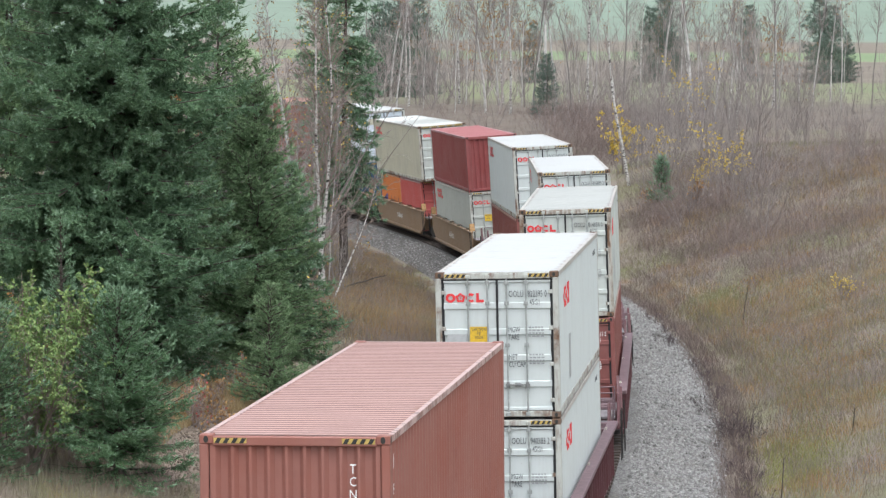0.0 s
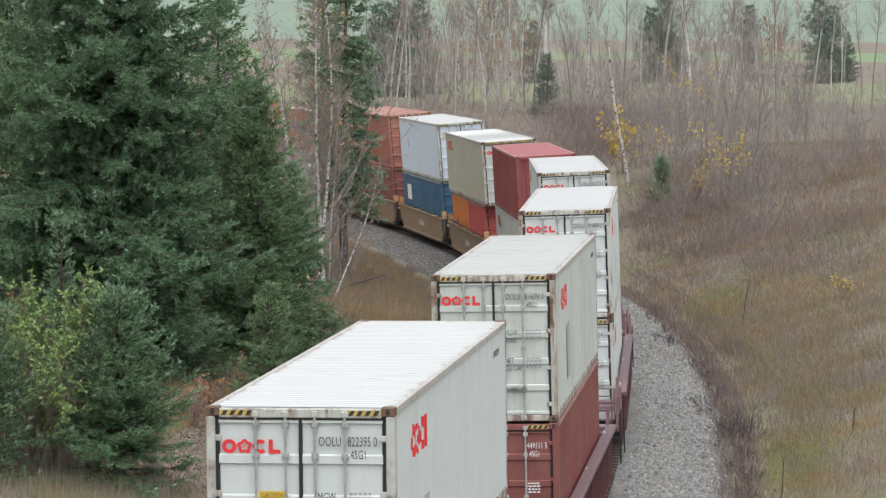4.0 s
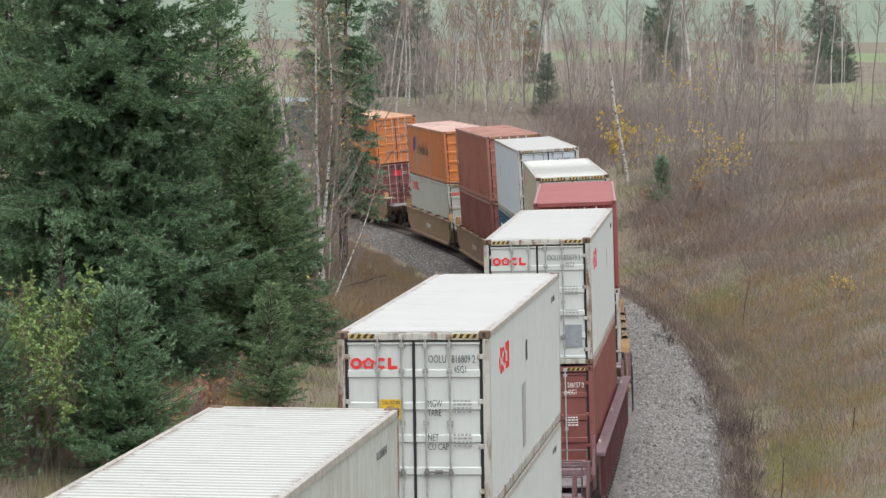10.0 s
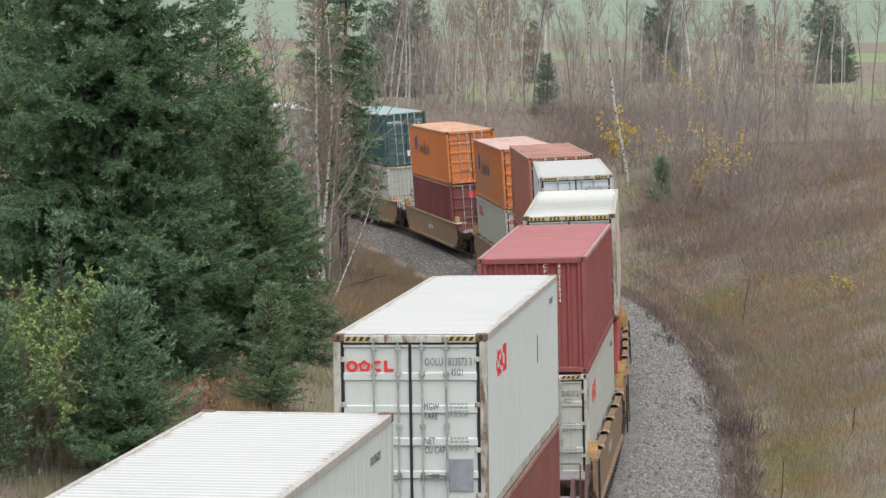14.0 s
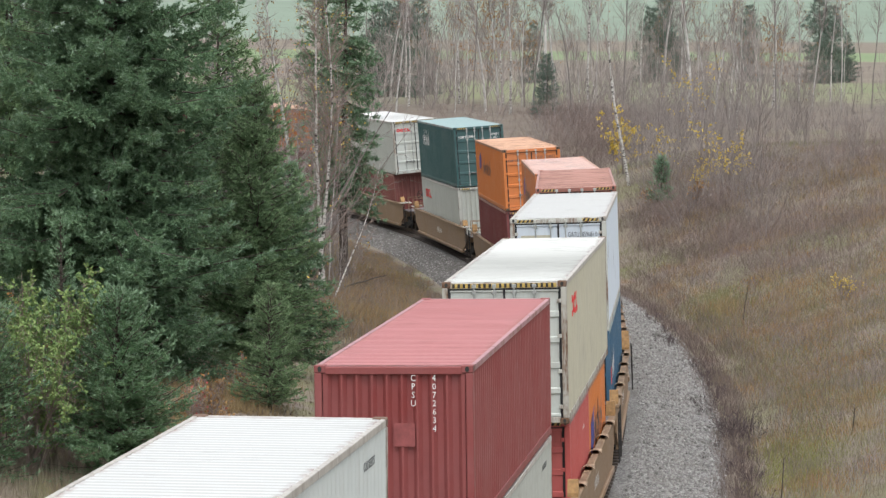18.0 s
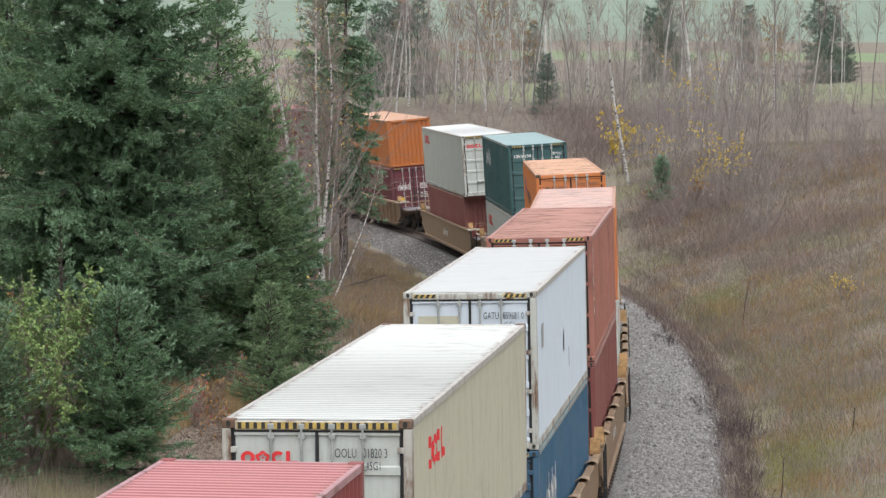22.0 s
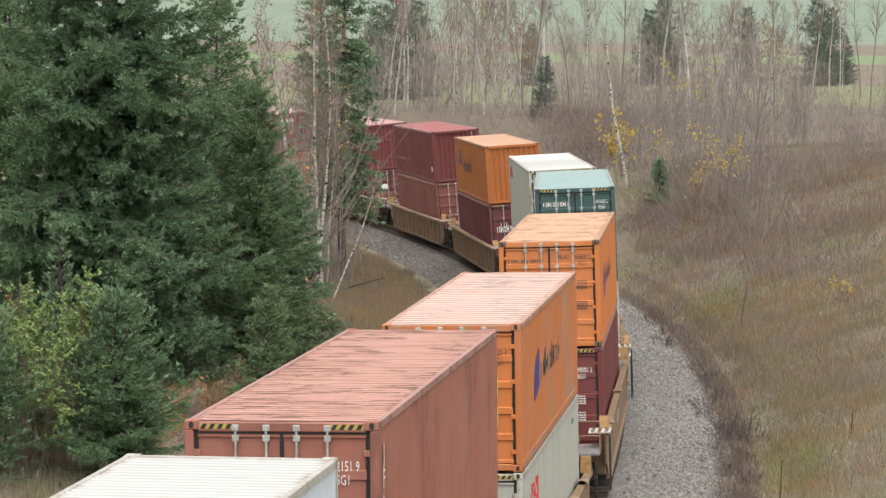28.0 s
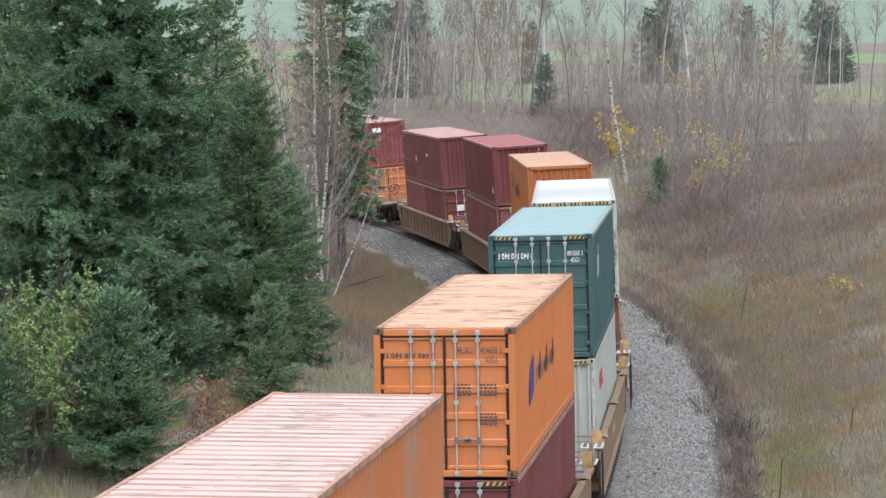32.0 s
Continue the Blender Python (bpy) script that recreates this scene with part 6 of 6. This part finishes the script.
def build_birches():
    names = ("trunk", "crown", "foliage")
    mats = (BIRCH, TWIG_RED, YELLOW_LEAF)
    plant("birch_tree", "white-barked birch with bare crown on the bank", "tree", bare_tree(31, 14.5, 1, 0.01, 0.75, 60, 900, 0.0082, 0.12, 140, 0.09, twig=0.007), mats, 566, 127, 0, (0, -0.6), names)
    plant("birch_tree", "white-barked birch with bare crown on the bank", "tree", bare_tree(32, 14.0, 1, 0.01, 0.75, 60, 900, 0.0090, 0.12, 180, 0.09, twig=0.007), mats, 573, 127.6, 0, (0, 1.4), names)
    plant("birch_tree", "thin leaning birch with pale bark", "tree", bare_tree(33, 6.2, 1, 0.02, 0.6, 20, 160, 0.008, 0.35), mats, 588, 126, 10, (0, 19), names)
    plant("birch_tree", "broken white birch trunk leaning over a yellow bush", "tree", bare_tree(34, 8.5, 1, 0.01, 0.6, 9, 40, 0.0135, 0.4, tip=0.05), mats, 1113, 180, 0, (0, -11.5), names)
    plant("birch_tree", "bare birch with dark upper trunk", "tree", bare_tree(35, 10.0, 1, 0.03, 0.5, 16, 120, 0.009, 0.4), (TRUNK_GREY, TWIG, YELLOW_LEAF), 1012, 235, 0, (0, -4), names)
    for i, (px, dist, h, n, leaf, mat) in enumerate(((1102, 185, 4.6, 800, 0.13, YELLOW_LEAF), (1130, 186, 3.6, 360, 0.13, YELLOW_LEAF), (1285, 168, 4.2, 330, 0.13, YELLOW_LEAF), (1262, 170, 3.4, 240, 0.13, YELLOW_LEAF), (1190, 178, 3.6, 130, 0.13, YELLOW_LEAF), (1215, 200, 6.2, 300, 0.14, YELLOW_LEAF), (1240, 172, 1.6, 700, 0.10, YELLOW_LEAF), (1290, 196, 10.5, 60, 0.12, ORANGE_LEAF), (1405, 200, 8.5, 60, 0.12, ORANGE_LEAF), (1500, 118, 1.1, 300, 0.07, YELLOW_LEAF), (545, 128, 2.4, 150, 0.11, YELLOW_LEAF), (640, 150, 2.0, 60, 0.11, ORANGE_LEAF), (1340, 128, 1.0, 200, 0.06, RUST_WEED), (1230, 165, 1.6, 240, 0.12, ORANGE_LEAF), (1150, 172, 1.2, 160, 0.12, ORANGE_LEAF), (885, 262, 13.0, 3600, 0.10, ORANGE_LEAF), (815, 275, 12.0, 2800, 0.10, ORANGE_LEAF), (930, 272, 10.0, 900, 0.13, ORANGE_LEAF), (1385, 300, 9.0, 900, 0.15, ORANGE_LEAF))):
        plant("leafy_shrub", "bare shrub with a few last yellow leaves", "shrub", bare_tree(50 + i, h, 4, 0.05, 0.6, 26 if h < 8 else 44, 150 if h < 8 else 500, 0.010 if h < 8 else 0.0045, 0.15, n, leaf), (TWIG, TWIG, mat), px, dist, i * 50, parts=("", "crown", "foliage"), group="yellow-leaved shrubs")
    for i, (px, dist, h, n) in enumerate(((762, 255, 6.4, 8), (742, 262, 4.8, 6), (655, 250, 4.5, 6), (1160, 205, 5.2, 7), (1243, 190, 5.6, 7), (1420, 185, 4.0, 7), (1335, 190, 4.6, 7), (1510, 175, 3.4, 7))):
        plant("bare_shrub", "many-stemmed leafless grey-brown shrub before the wood", "shrub", bare_tree(160 + i, h, n, 0.12, 0.55, 30, 420, 0.0075, 0.15, twig=0.009), (TWIG, TWIG, TWIG), px, dist, i * 40, parts=("", "crown", "foliage"), group="bare shrubs")
    for i, (px, dist, h, mat, n) in enumerate(((52, 72.5, 4.7, GREEN_LEAF, 6500), (8, 73, 4.9, GREEN_LEAF, 6500), (105, 75.5, 3.8, GREEN_LEAF, 2400), (347, 85.5, 1.5, RED_LEAF, 45), (55, 75, 4.3, RUST_WEED, 420), (36, 74.5, 2.6, GREEN_LEAF, 1300), (150, 79, 2.2, GREEN_LEAF, 500), (-10, 76, 3.6, GREEN_LEAF, 700), (345, 86, 1.1, RUST_WEED, 170), (395, 84, 0.9, RUST_WEED, 150), (430, 92, 1.2, RUST_WEED, 160), (375, 87, 1.5, RUST_WEED, 220))):
        plant("leafy_shrub", "low autumn shrub with green and rust leaves on the bank", "shrub", bare_tree(70 + i, h, 6, 0.1, 0.6, 30 if n < 2000 else 60, 300 if n < 2000 else 900, 0.009, 0.08, n, 0.09), (TWIG_RED, TWIG_RED, mat), px, dist, i * 50, parts=("", "crown", "foliage"), group="autumn shrubs")


def build_weed_clumps():
    """Dark dead weeds that have seeded themselves along the edge of the ballast."""
    rng = np.random.default_rng(41)
    kinds = [bare_tree(200 + i, 0.8, 9, 0.25, 0.7, 9, 90, 0.008, 0.05, wood=(4, 3), twig=0.006) for i in range(3)]
    firsts = []
    for i, (s, d, k) in enumerate(((92, 4.35, 1.1), (92.8, 4.7, 1.2), (93.6, 4.2, 0.9), (91.2, 4.9, 0.9), (96.5, 3.6, 0.6), (98, 3.3, 0.5), (99.5, 3.9, 0.7), (102, 4.3, 0.8), (104, 4.0, 0.6), (107, 4.2, 0.7), (110, 3.9, 0.6),
                                   (116, 3.4, 0.7), (117.2, 3.7, 0.8), (118.5, 3.2, 0.5), (122, 3.9, 0.6), (126, 3.8, 0.7), (88, 4.6, 0.7), (85.5, 4.3, 0.6), (83, 4.7, 0.8), (80.5, 4.4, 0.6), (78.5, 4.9, 0.7), (89.5, 3.8, 0.4), (86.3, 3.5, 0.35))):
        x, y = on_line(s, d)
        x, y, z = float(x), float(y), -0.80 - 0.25 * smooth(3.4, 4.2, d) + float(cant(s)) * d
        if d > 4.3:
            z = stand(x, y)
        if i < 3:
            ob = thing("dead_weed", "dark brown dead weed clump at the edge of the ballast", "weed", "weed clumps", at=pose(x, y, z, 0, 0, i * 80))
            kinds[i][1].add(np.concatenate(kinds[i][0].v), np.concatenate(kinds[i][0].q))
            part("stems", kinds[i][1], WEED_DARK, ob)
            firsts.append(ob)
        else:
            ob = copy_thing(firsts[i % 3], pose(x, y, z, 0, 0, rng.uniform(0, 360)))
        ob.scale = (1.25 * k, 1.25 * k, 1.1 * k)


def build_dead_wood():
    rng = np.random.default_rng(77)
    x, y = at_view(605, 134)
    z = stand(x, y)
    g = Geo()
    p, r = grow(rng, np.array([[0, 0, 0.10]]), np.array([[1.0, 0.2, 0.05]]), np.array([2.1]), 0.05, 0.015, 6, 0.10)
    limbs(g, p, r, 6)
    w, a, d, rr, u = along(rng, p, r, 5, 0.2, 0.9)
    g.spikes(a, a + sideways(rng, d, 0.8) * 0.4, 0.012)
    tagged(part("fallen_branch", g, TWIG_DARK, at=pose(x, y, z)), "dark dead branch fallen on the grassy bank", "branch")
    for px, dist, h in ((1515, 86, 0.75), (1318, 122, 1.5), (1388, 78, 1.2)):
        x, y = at_view(px, dist)
        g = Geo()
        p, r = grow(rng, np.array([[0, 0, -0.1]]), np.array([[0.03, 0, 1.0]]), np.array([h]), 0.022, 0.012, 4, 0.05)
        limbs(g, p, r, 5)
        w, a, d, rr, u = along(rng, p, r, 6, 0.5, 1.0)
        g.spikes(a, a + sideways(rng, d, 0.6) * 0.22, 0.008)
        tagged(part("dead_sapling", g, TWIG_DARK, at=pose(x, y, stand(x, y))), "thin dark dead sapling standing in the grass", "sapling", "dead saplings")


build_birches()
build_weed_clumps()
build_dead_wood()


def build_aspens():
    """The wood behind the bend: tall bare stems that can be told apart."""
    rng = random.Random(9)
    names = ("trunk", "crown", "foliage")
    kinds = [bare_tree(90 + i, 12.5, 1, 0.02, 0.6, 34, 300, (0.0060, 0.0088, 0.0052, 0.0058, 0.0098)[i], 0.42, 160 if i in (2, 4) else 0, 0.11) for i in range(5)]
    firsts = []
    # the clear pale poles behind the bend, then the thinner ones round them
    poles = [(699, 250), (722, 262), (803, 246), (835, 244), (858, 252), (881, 262), (902, 250), (920, 258), (941, 240), (963, 250), (986, 243), (1038, 255), (1052, 262), (1101, 258), (1222, 232), (1308, 250), (1366, 260), (1488, 255), (1540, 262)]
    spots = poles + [(690 + 17.0 * i + rng.uniform(-7, 7), rng.uniform(250, 340)) for i in range(22)] + [(380 + 18 * i + rng.uniform(-8, 8), rng.uniform(120, 230)) for i in range(12)] + [(1040 + 33 * i + rng.uniform(-14, 14), rng.uniform(230, 380)) for i in range(16)] + [(1180 + 17 * i + rng.uniform(-9, 9), rng.uniform(190, 300)) for i in range(12)]
    for i, (px, dist) in enumerate(spots):
        x, y = at_view(px, dist)
        k, turn, lean = rng.uniform(0.6, 1.1), rng.uniform(0, 360), rng.uniform(-3, 3)
        if i < len(poles):
            k, lean = rng.uniform(1.05, 1.35), rng.uniform(-1, 1)
        j = i % 5
        if i < 5:
            firsts.append(plant("aspen_tree", "bare grey aspen in the wood behind the bend", "tree", kinds[j], (BIRCH if j == 1 else TRUNK_GREY if j == 3 else ASPEN_BARK, TWIG, ORANGE_LEAF), px, dist, turn, (0, lean), names, "bare aspens"))
        else:
            c = copy_thing(firsts[j], pose(x, y, stand(x, y), 0, lean, turn))
            c.scale = (k, k, k)


build_aspens()


def spread_out(shapes, spots):
    """Joins turned and scaled copies of shapes into one Geo."""
    out = Geo()
    packed = []
    for g in shapes:
        packed.append((np.concatenate(g.v), np.concatenate(g.q) if g.q else None, np.concatenate(g.t) if g.t else None))
    for j, x, y, z, turn, k in spots:
        v, q, t = packed[j % len(packed)]
        c, s = math.cos(turn), math.sin(turn)
        w = np.stack([(v[:, 0] * c - v[:, 1] * s) * k + x, (v[:, 0] * s + v[:, 1] * c) * k + y, v[:, 2] * k + z], 1)
        out.add(w, q, t)
    return out


def brush_spots(rng, n, px0, px1, d0, d1, k0, k1, clear=6.0):
    out = []
    while len(out) < n:
        dist = rng.uniform(d0, d1)
        x, y = at_view(rng.uniform(px0, px1), dist)
        _, d = to_line(x, y)
        if abs(d[0]) > clear:
            out.append((rng.integers(0, 100), x, y, stand(x, y), rng.uniform(0, 6.28), rng.uniform(k0, k1)))
    return out


def build_brush():
    rng = np.random.default_rng(3)
    def joined(seed, h, stems, br, tw):
        a, b, _ = bare_tree(seed, h, stems, 0.10, 0.8, br, tw, 0.0042, 0.10, wood=(4, 3), twig=0.006)
        g = Geo()
        for src in (a, b):
            g.add(np.concatenate(src.v), np.concatenate(src.q), np.concatenate(src.t) if src.t else None)
        return g
    tall = [joined(120 + i, 6.0, 4, 15, 100) for i in range(5)]
    low = [joined(130 + i, 2.2, 5, 8, 30) for i in range(5)]
    spots = brush_spots(rng, 105, 1110, 1360, 146, 235, 0.4, 1.0, 9) + brush_spots(rng, 70, 1340, 1600, 150, 215, 0.25, 0.70, 9) + brush_spots(rng, 40, 1000, 1360, 235, 330, 0.6, 1.1, 9) + brush_spots(rng, 26, 1360, 1600, 210, 300, 0.5, 1.0, 9) + brush_spots(rng, 10, 500, 670, 128, 150, 0.35, 0.7, 8) + brush_spots(rng, 22, 660, 960, 205, 290, 0.4, 0.9, 8) + brush_spots(rng, 40, 960, 1110, 200, 290, 0.4, 0.9, 8) + brush_spots(rng, 12, 640, 1090, 225, 330, 0.5, 0.9, 8) + brush_spots(rng, 26, 400, 640, 130, 220, 0.4, 1.0, 7) + brush_spots(rng, 16, 400, 540, 130, 200, 1.4, 2.2, 7)
    tagged(part("bare_brush", spread_out(tall, spots), TWIG), "dense grey-brown leafless brush on the slope", "brush", kind="stuff")
    spots = brush_spots(rng, 190, 1120, 1600, 112, 190, 0.3, 0.9, 6.0) + brush_spots(rng, 60, 560, 1000, 130, 230, 0.3, 0.8, 6.5) + brush_spots(rng, 20, 740, 960, 200, 260, 0.5, 1.0, 8) + brush_spots(rng, 40, 960, 1110, 200, 260, 0.5, 1.2, 8) + brush_spots(rng, 45, 960, 1120, 185, 235, 0.6, 1.3, 8) + brush_spots(rng, 20, 640, 960, 195, 240, 0.5, 1.2, 8) + brush_spots(rng, 120, 1280, 1610, 128, 188, 0.5, 1.05, 9) + brush_spots(rng, 50, 1130, 1300, 140, 180, 0.5, 1.0, 8) + brush_spots(rng, 110, 1200, 1600, 78, 125, 0.15, 0.4, 5.6) + brush_spots(rng, 30, -20, 460, 70, 110, 0.2, 0.5, 6) + brush_spots(rng, 45, 560, 790, 112, 152, 0.12, 0.32, 5.0)
    tagged(part("low_brush", spread_out(low, spots), TWIG_RED), "low reddish-brown leafless shrubs on the banks", "brush", kind="stuff")
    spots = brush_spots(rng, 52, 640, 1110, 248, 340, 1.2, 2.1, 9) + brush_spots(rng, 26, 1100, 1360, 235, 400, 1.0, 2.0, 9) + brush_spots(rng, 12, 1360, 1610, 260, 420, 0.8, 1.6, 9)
    tagged(part("far_wood", spread_out(tall, spots), TWIG_HAZED), "thin crowns of the bare wood behind the bend, haze in their colour", "wood", kind="stuff")
    hedge = brush_spots(rng, 40, 380, 1620, 438, 470, 0.6, 1.3, 9) + brush_spots(rng, 45, 380, 1620, 900, 1060, 1.6, 3.0, 9)
    tagged(part("far_hedge", spread_out(low, hedge), TWIG_RED), "far brown hedgerows between the fields", "hedge", kind="stuff")


build_brush()


def build_grass():
    rng = np.random.default_rng(8)

    def tufts(name, label, mat, n, px, dist, h, clear, clump=0, lean=0.35, wide=0.014, loose=0.35, reach=99.0):
        d = np.sqrt(rng.uniform(dist[0] ** 2, dist[1] ** 2, n * (2 if reach > 50 else 12))) if not clump else np.repeat(np.sqrt(rng.uniform(dist[0] ** 2, dist[1] ** 2, clump)), n * 2 // clump)
        p = rng.uniform(px[0], px[1], len(d)) if not clump else np.repeat(rng.uniform(px[0], px[1], clump), n * 2 // clump)
        x, y = (p - 784) / 5635 * d, d
        if clump:
            x, y = x + rng.normal(0, loose, len(d)), y + rng.normal(0, 2.5 * loose, len(d))
        _, off = to_line(x, y)
        keep = (np.abs(off) > clear + 0.5 * bumps(y, x, 1.7)) & (np.abs(off) < reach) & (((x + 5.6) * 0.45) ** 2 + ((y - 81) * 0.085) ** 2 > 0.45)
        x, y = x[keep][:n], y[keep][:n]
        z = ground_height(x, y)
        k = len(x)
        hh = rng.uniform(h[0], h[1], k)
        az = rng.uniform(0, 2 * np.pi, k)
        sx, sy = np.cos(az) * wide / 2, np.sin(az) * wide / 2
        tip = np.stack([x + rng.normal(0, lean, k) * hh, y + rng.normal(0, lean, k) * hh, z + hh], 1)
        v = np.stack([np.stack([x - sx, y - sy, z - 0.03], 1), np.stack([x + sx, y + sy, z - 0.03], 1), tip], 1)
        tagged(part(name, Geo().add(v, tris=np.arange(k * 3).reshape(-1, 3)), mat), label, "grass", kind="stuff")

    tufts("dry_grass", "dry brown autumn grass on the banks", DRY_GRASS, 170000, (1090, 1620), (72, 190), (0.08, 0.30), 4.6, lean=0.3, wide=0.011)
    tufts("dry_grass", "dry brown grass between the track and the trees", DRY_GRASS, 70000, (-20, 800), (66, 190), (0.12, 0.40), 4.4)
    tufts("tawny_grass", "tawny yellow grass clumps on the banks", TAWNY_GRASS, 16000, (540, 790), (118, 185), (0.15, 0.5), 4.6, 200, loose=0.6)
    tufts("tawny_grass", "tawny yellow grass clumps on the slope", TAWNY_GRASS, 16000, (1180, 1600), (85, 180), (0.15, 0.5), 6.5, 150)
    tufts("green_grass", "low green grass in patches on the slope", GREEN_GRASS, 24000, (1230, 1600), (80, 130), (0.06, 0.2), 6.0, 40, loose=0.7)
    tufts("green_grass", "fresh green grass patch at the foot of the slope", GREEN_GRASS, 7000, (1340, 1470), (78, 90), (0.05, 0.16), 5.6, 16, loose=0.5, wide=0.010)
    tufts("green_grass", "low olive grass at the foot of the slope", GREEN_GRASS, 24000, (1190, 1340), (100, 132), (0.06, 0.2), 5.4, 60, loose=0.9, wide=0.010)
    tufts("tawny_grass", "rust and tawny grass below the spruces", TAWNY_GRASS, 9000, (300, 470), (79, 94), (0.12, 0.45), 4.6, 60, loose=0.4)
    tufts("pale_stems", "pale dead flower stems all over the slope", PALE_STEM, 24000, (1120, 1620), (80, 185), (0.15, 0.5), 5.2, 240, 0.3, 0.009, loose=0.9)
    tufts("dead_weeds", "dead grey-brown weeds along the ballast", WEED, 20000, (1110, 1345), (72, 150), (0.10, 0.42), 3.5, 420, 0.35, loose=0.45, reach=6.2)
    tufts("dead_weeds", "dead grey-brown weeds on the bank beside the track", WEED, 16000, (540, 800), (110, 175), (0.12, 0.5), 3.7, 200, 0.25, loose=0.5)
    tufts("dead_weeds", "ragged dark weeds along the foot of the ballast", WEED, 13000, (1080, 1420), (70, 160), (0.10, 0.40), 3.55, 0, 0.4, reach=5.0)
    tufts("thicket", "dense dark brown thicket at the foot of the wood", WEED, 15000, (985, 1125), (188, 255), (0.3, 1.1), 7.0, 90, 0.5, 0.02, loose=1.6)
    tufts("thicket", "dim brown thicket under the yellow shrubs", WEED, 16000, (1110, 1330), (146, 186), (0.2, 0.9), 8.0, 80, 0.6, 0.014, loose=0.9)
    tufts("thicket", "dim brown thicket along the crest of the slope", WEED, 16000, (1310, 1620), (126, 180), (0.2, 0.8), 9.0, 90, 0.6, 0.013, loose=1.0)
    tufts("pale_stems", "pale pinkish stems on the bank below the birches", PALE_STEM, 14000, (550, 800), (110, 175), (0.15, 0.5), 4.0, 0, 0.3)
    tufts("rust_weeds", "rust-coloured weeds scattered over the slope", RUST_WEED, 14000, (1160, 1620), (76, 170), (0.15, 0.4), 5.0, 420, 0.3, loose=0.4)
    tufts("rust_weeds", "rust-coloured weeds on the bank below the birches", RUST_WEED, 8000, (560, 790), (112, 170), (0.15, 0.45), 4.0, 120, 0.3, loose=0.5)
    tufts("rust_weeds", "rust and ochre weeds in the hollow of the slope", RUST_WEED, 9000, (1270, 1480), (92, 128), (0.08, 0.28), 6.0, 90, 0.3, 0.010, loose=0.9)
    tufts("mauve_stalks", "hazy mauve-grey dead stalks in drifts over the slope", MAUVE, 46000, (1180, 1620), (78, 180), (0.12, 0.42), 5.6, 180, 0.7, 0.010, loose=1.1)
    tufts("rust_weeds", "ochre leaf litter on the bank beside the track", RUST_WEED, 14000, (610, 770), (114, 152), (0.08, 0.3), 5.0, 90, 0.6, 0.018, loose=0.8)
    tufts("moss_grass", "yellow-green moss and grass at the foot of the slope", MOSS, 6000, (1335, 1450), (79, 90), (0.05, 0.14), 4.9, 24, loose=0.7)
    tufts("dry_grass", "tall tan grass between the young spruces", DRY_GRASS, 16000, (-30, 340), (58, 84), (0.2, 0.7), 4.4)
    tufts("dry_grass", "dry brown grass close to the ballast", DRY_GRASS, 40000, (560, 800), (105, 175), (0.12, 0.40), 3.9)


build_grass()
build_ties()


# ---- what moves: the train rolls by ----
def motions():
    moments = [0.0, 1.5, 3.0, 4.5, 6.0, 7.5, 9.0, 10.5, 12.0, 13.5, 15.0, 16.5, 18.0, 19.5, 21.0, 22.5, 24.0, 25.5, 27.0, 28.5, 30.0, 32.0]
    for ob, s, shift, lift in TRAIN:
        walk(ob, [(t, on_track(s - travel(t)) @ pose(0, shift, lift)) for t in moments])


motions()
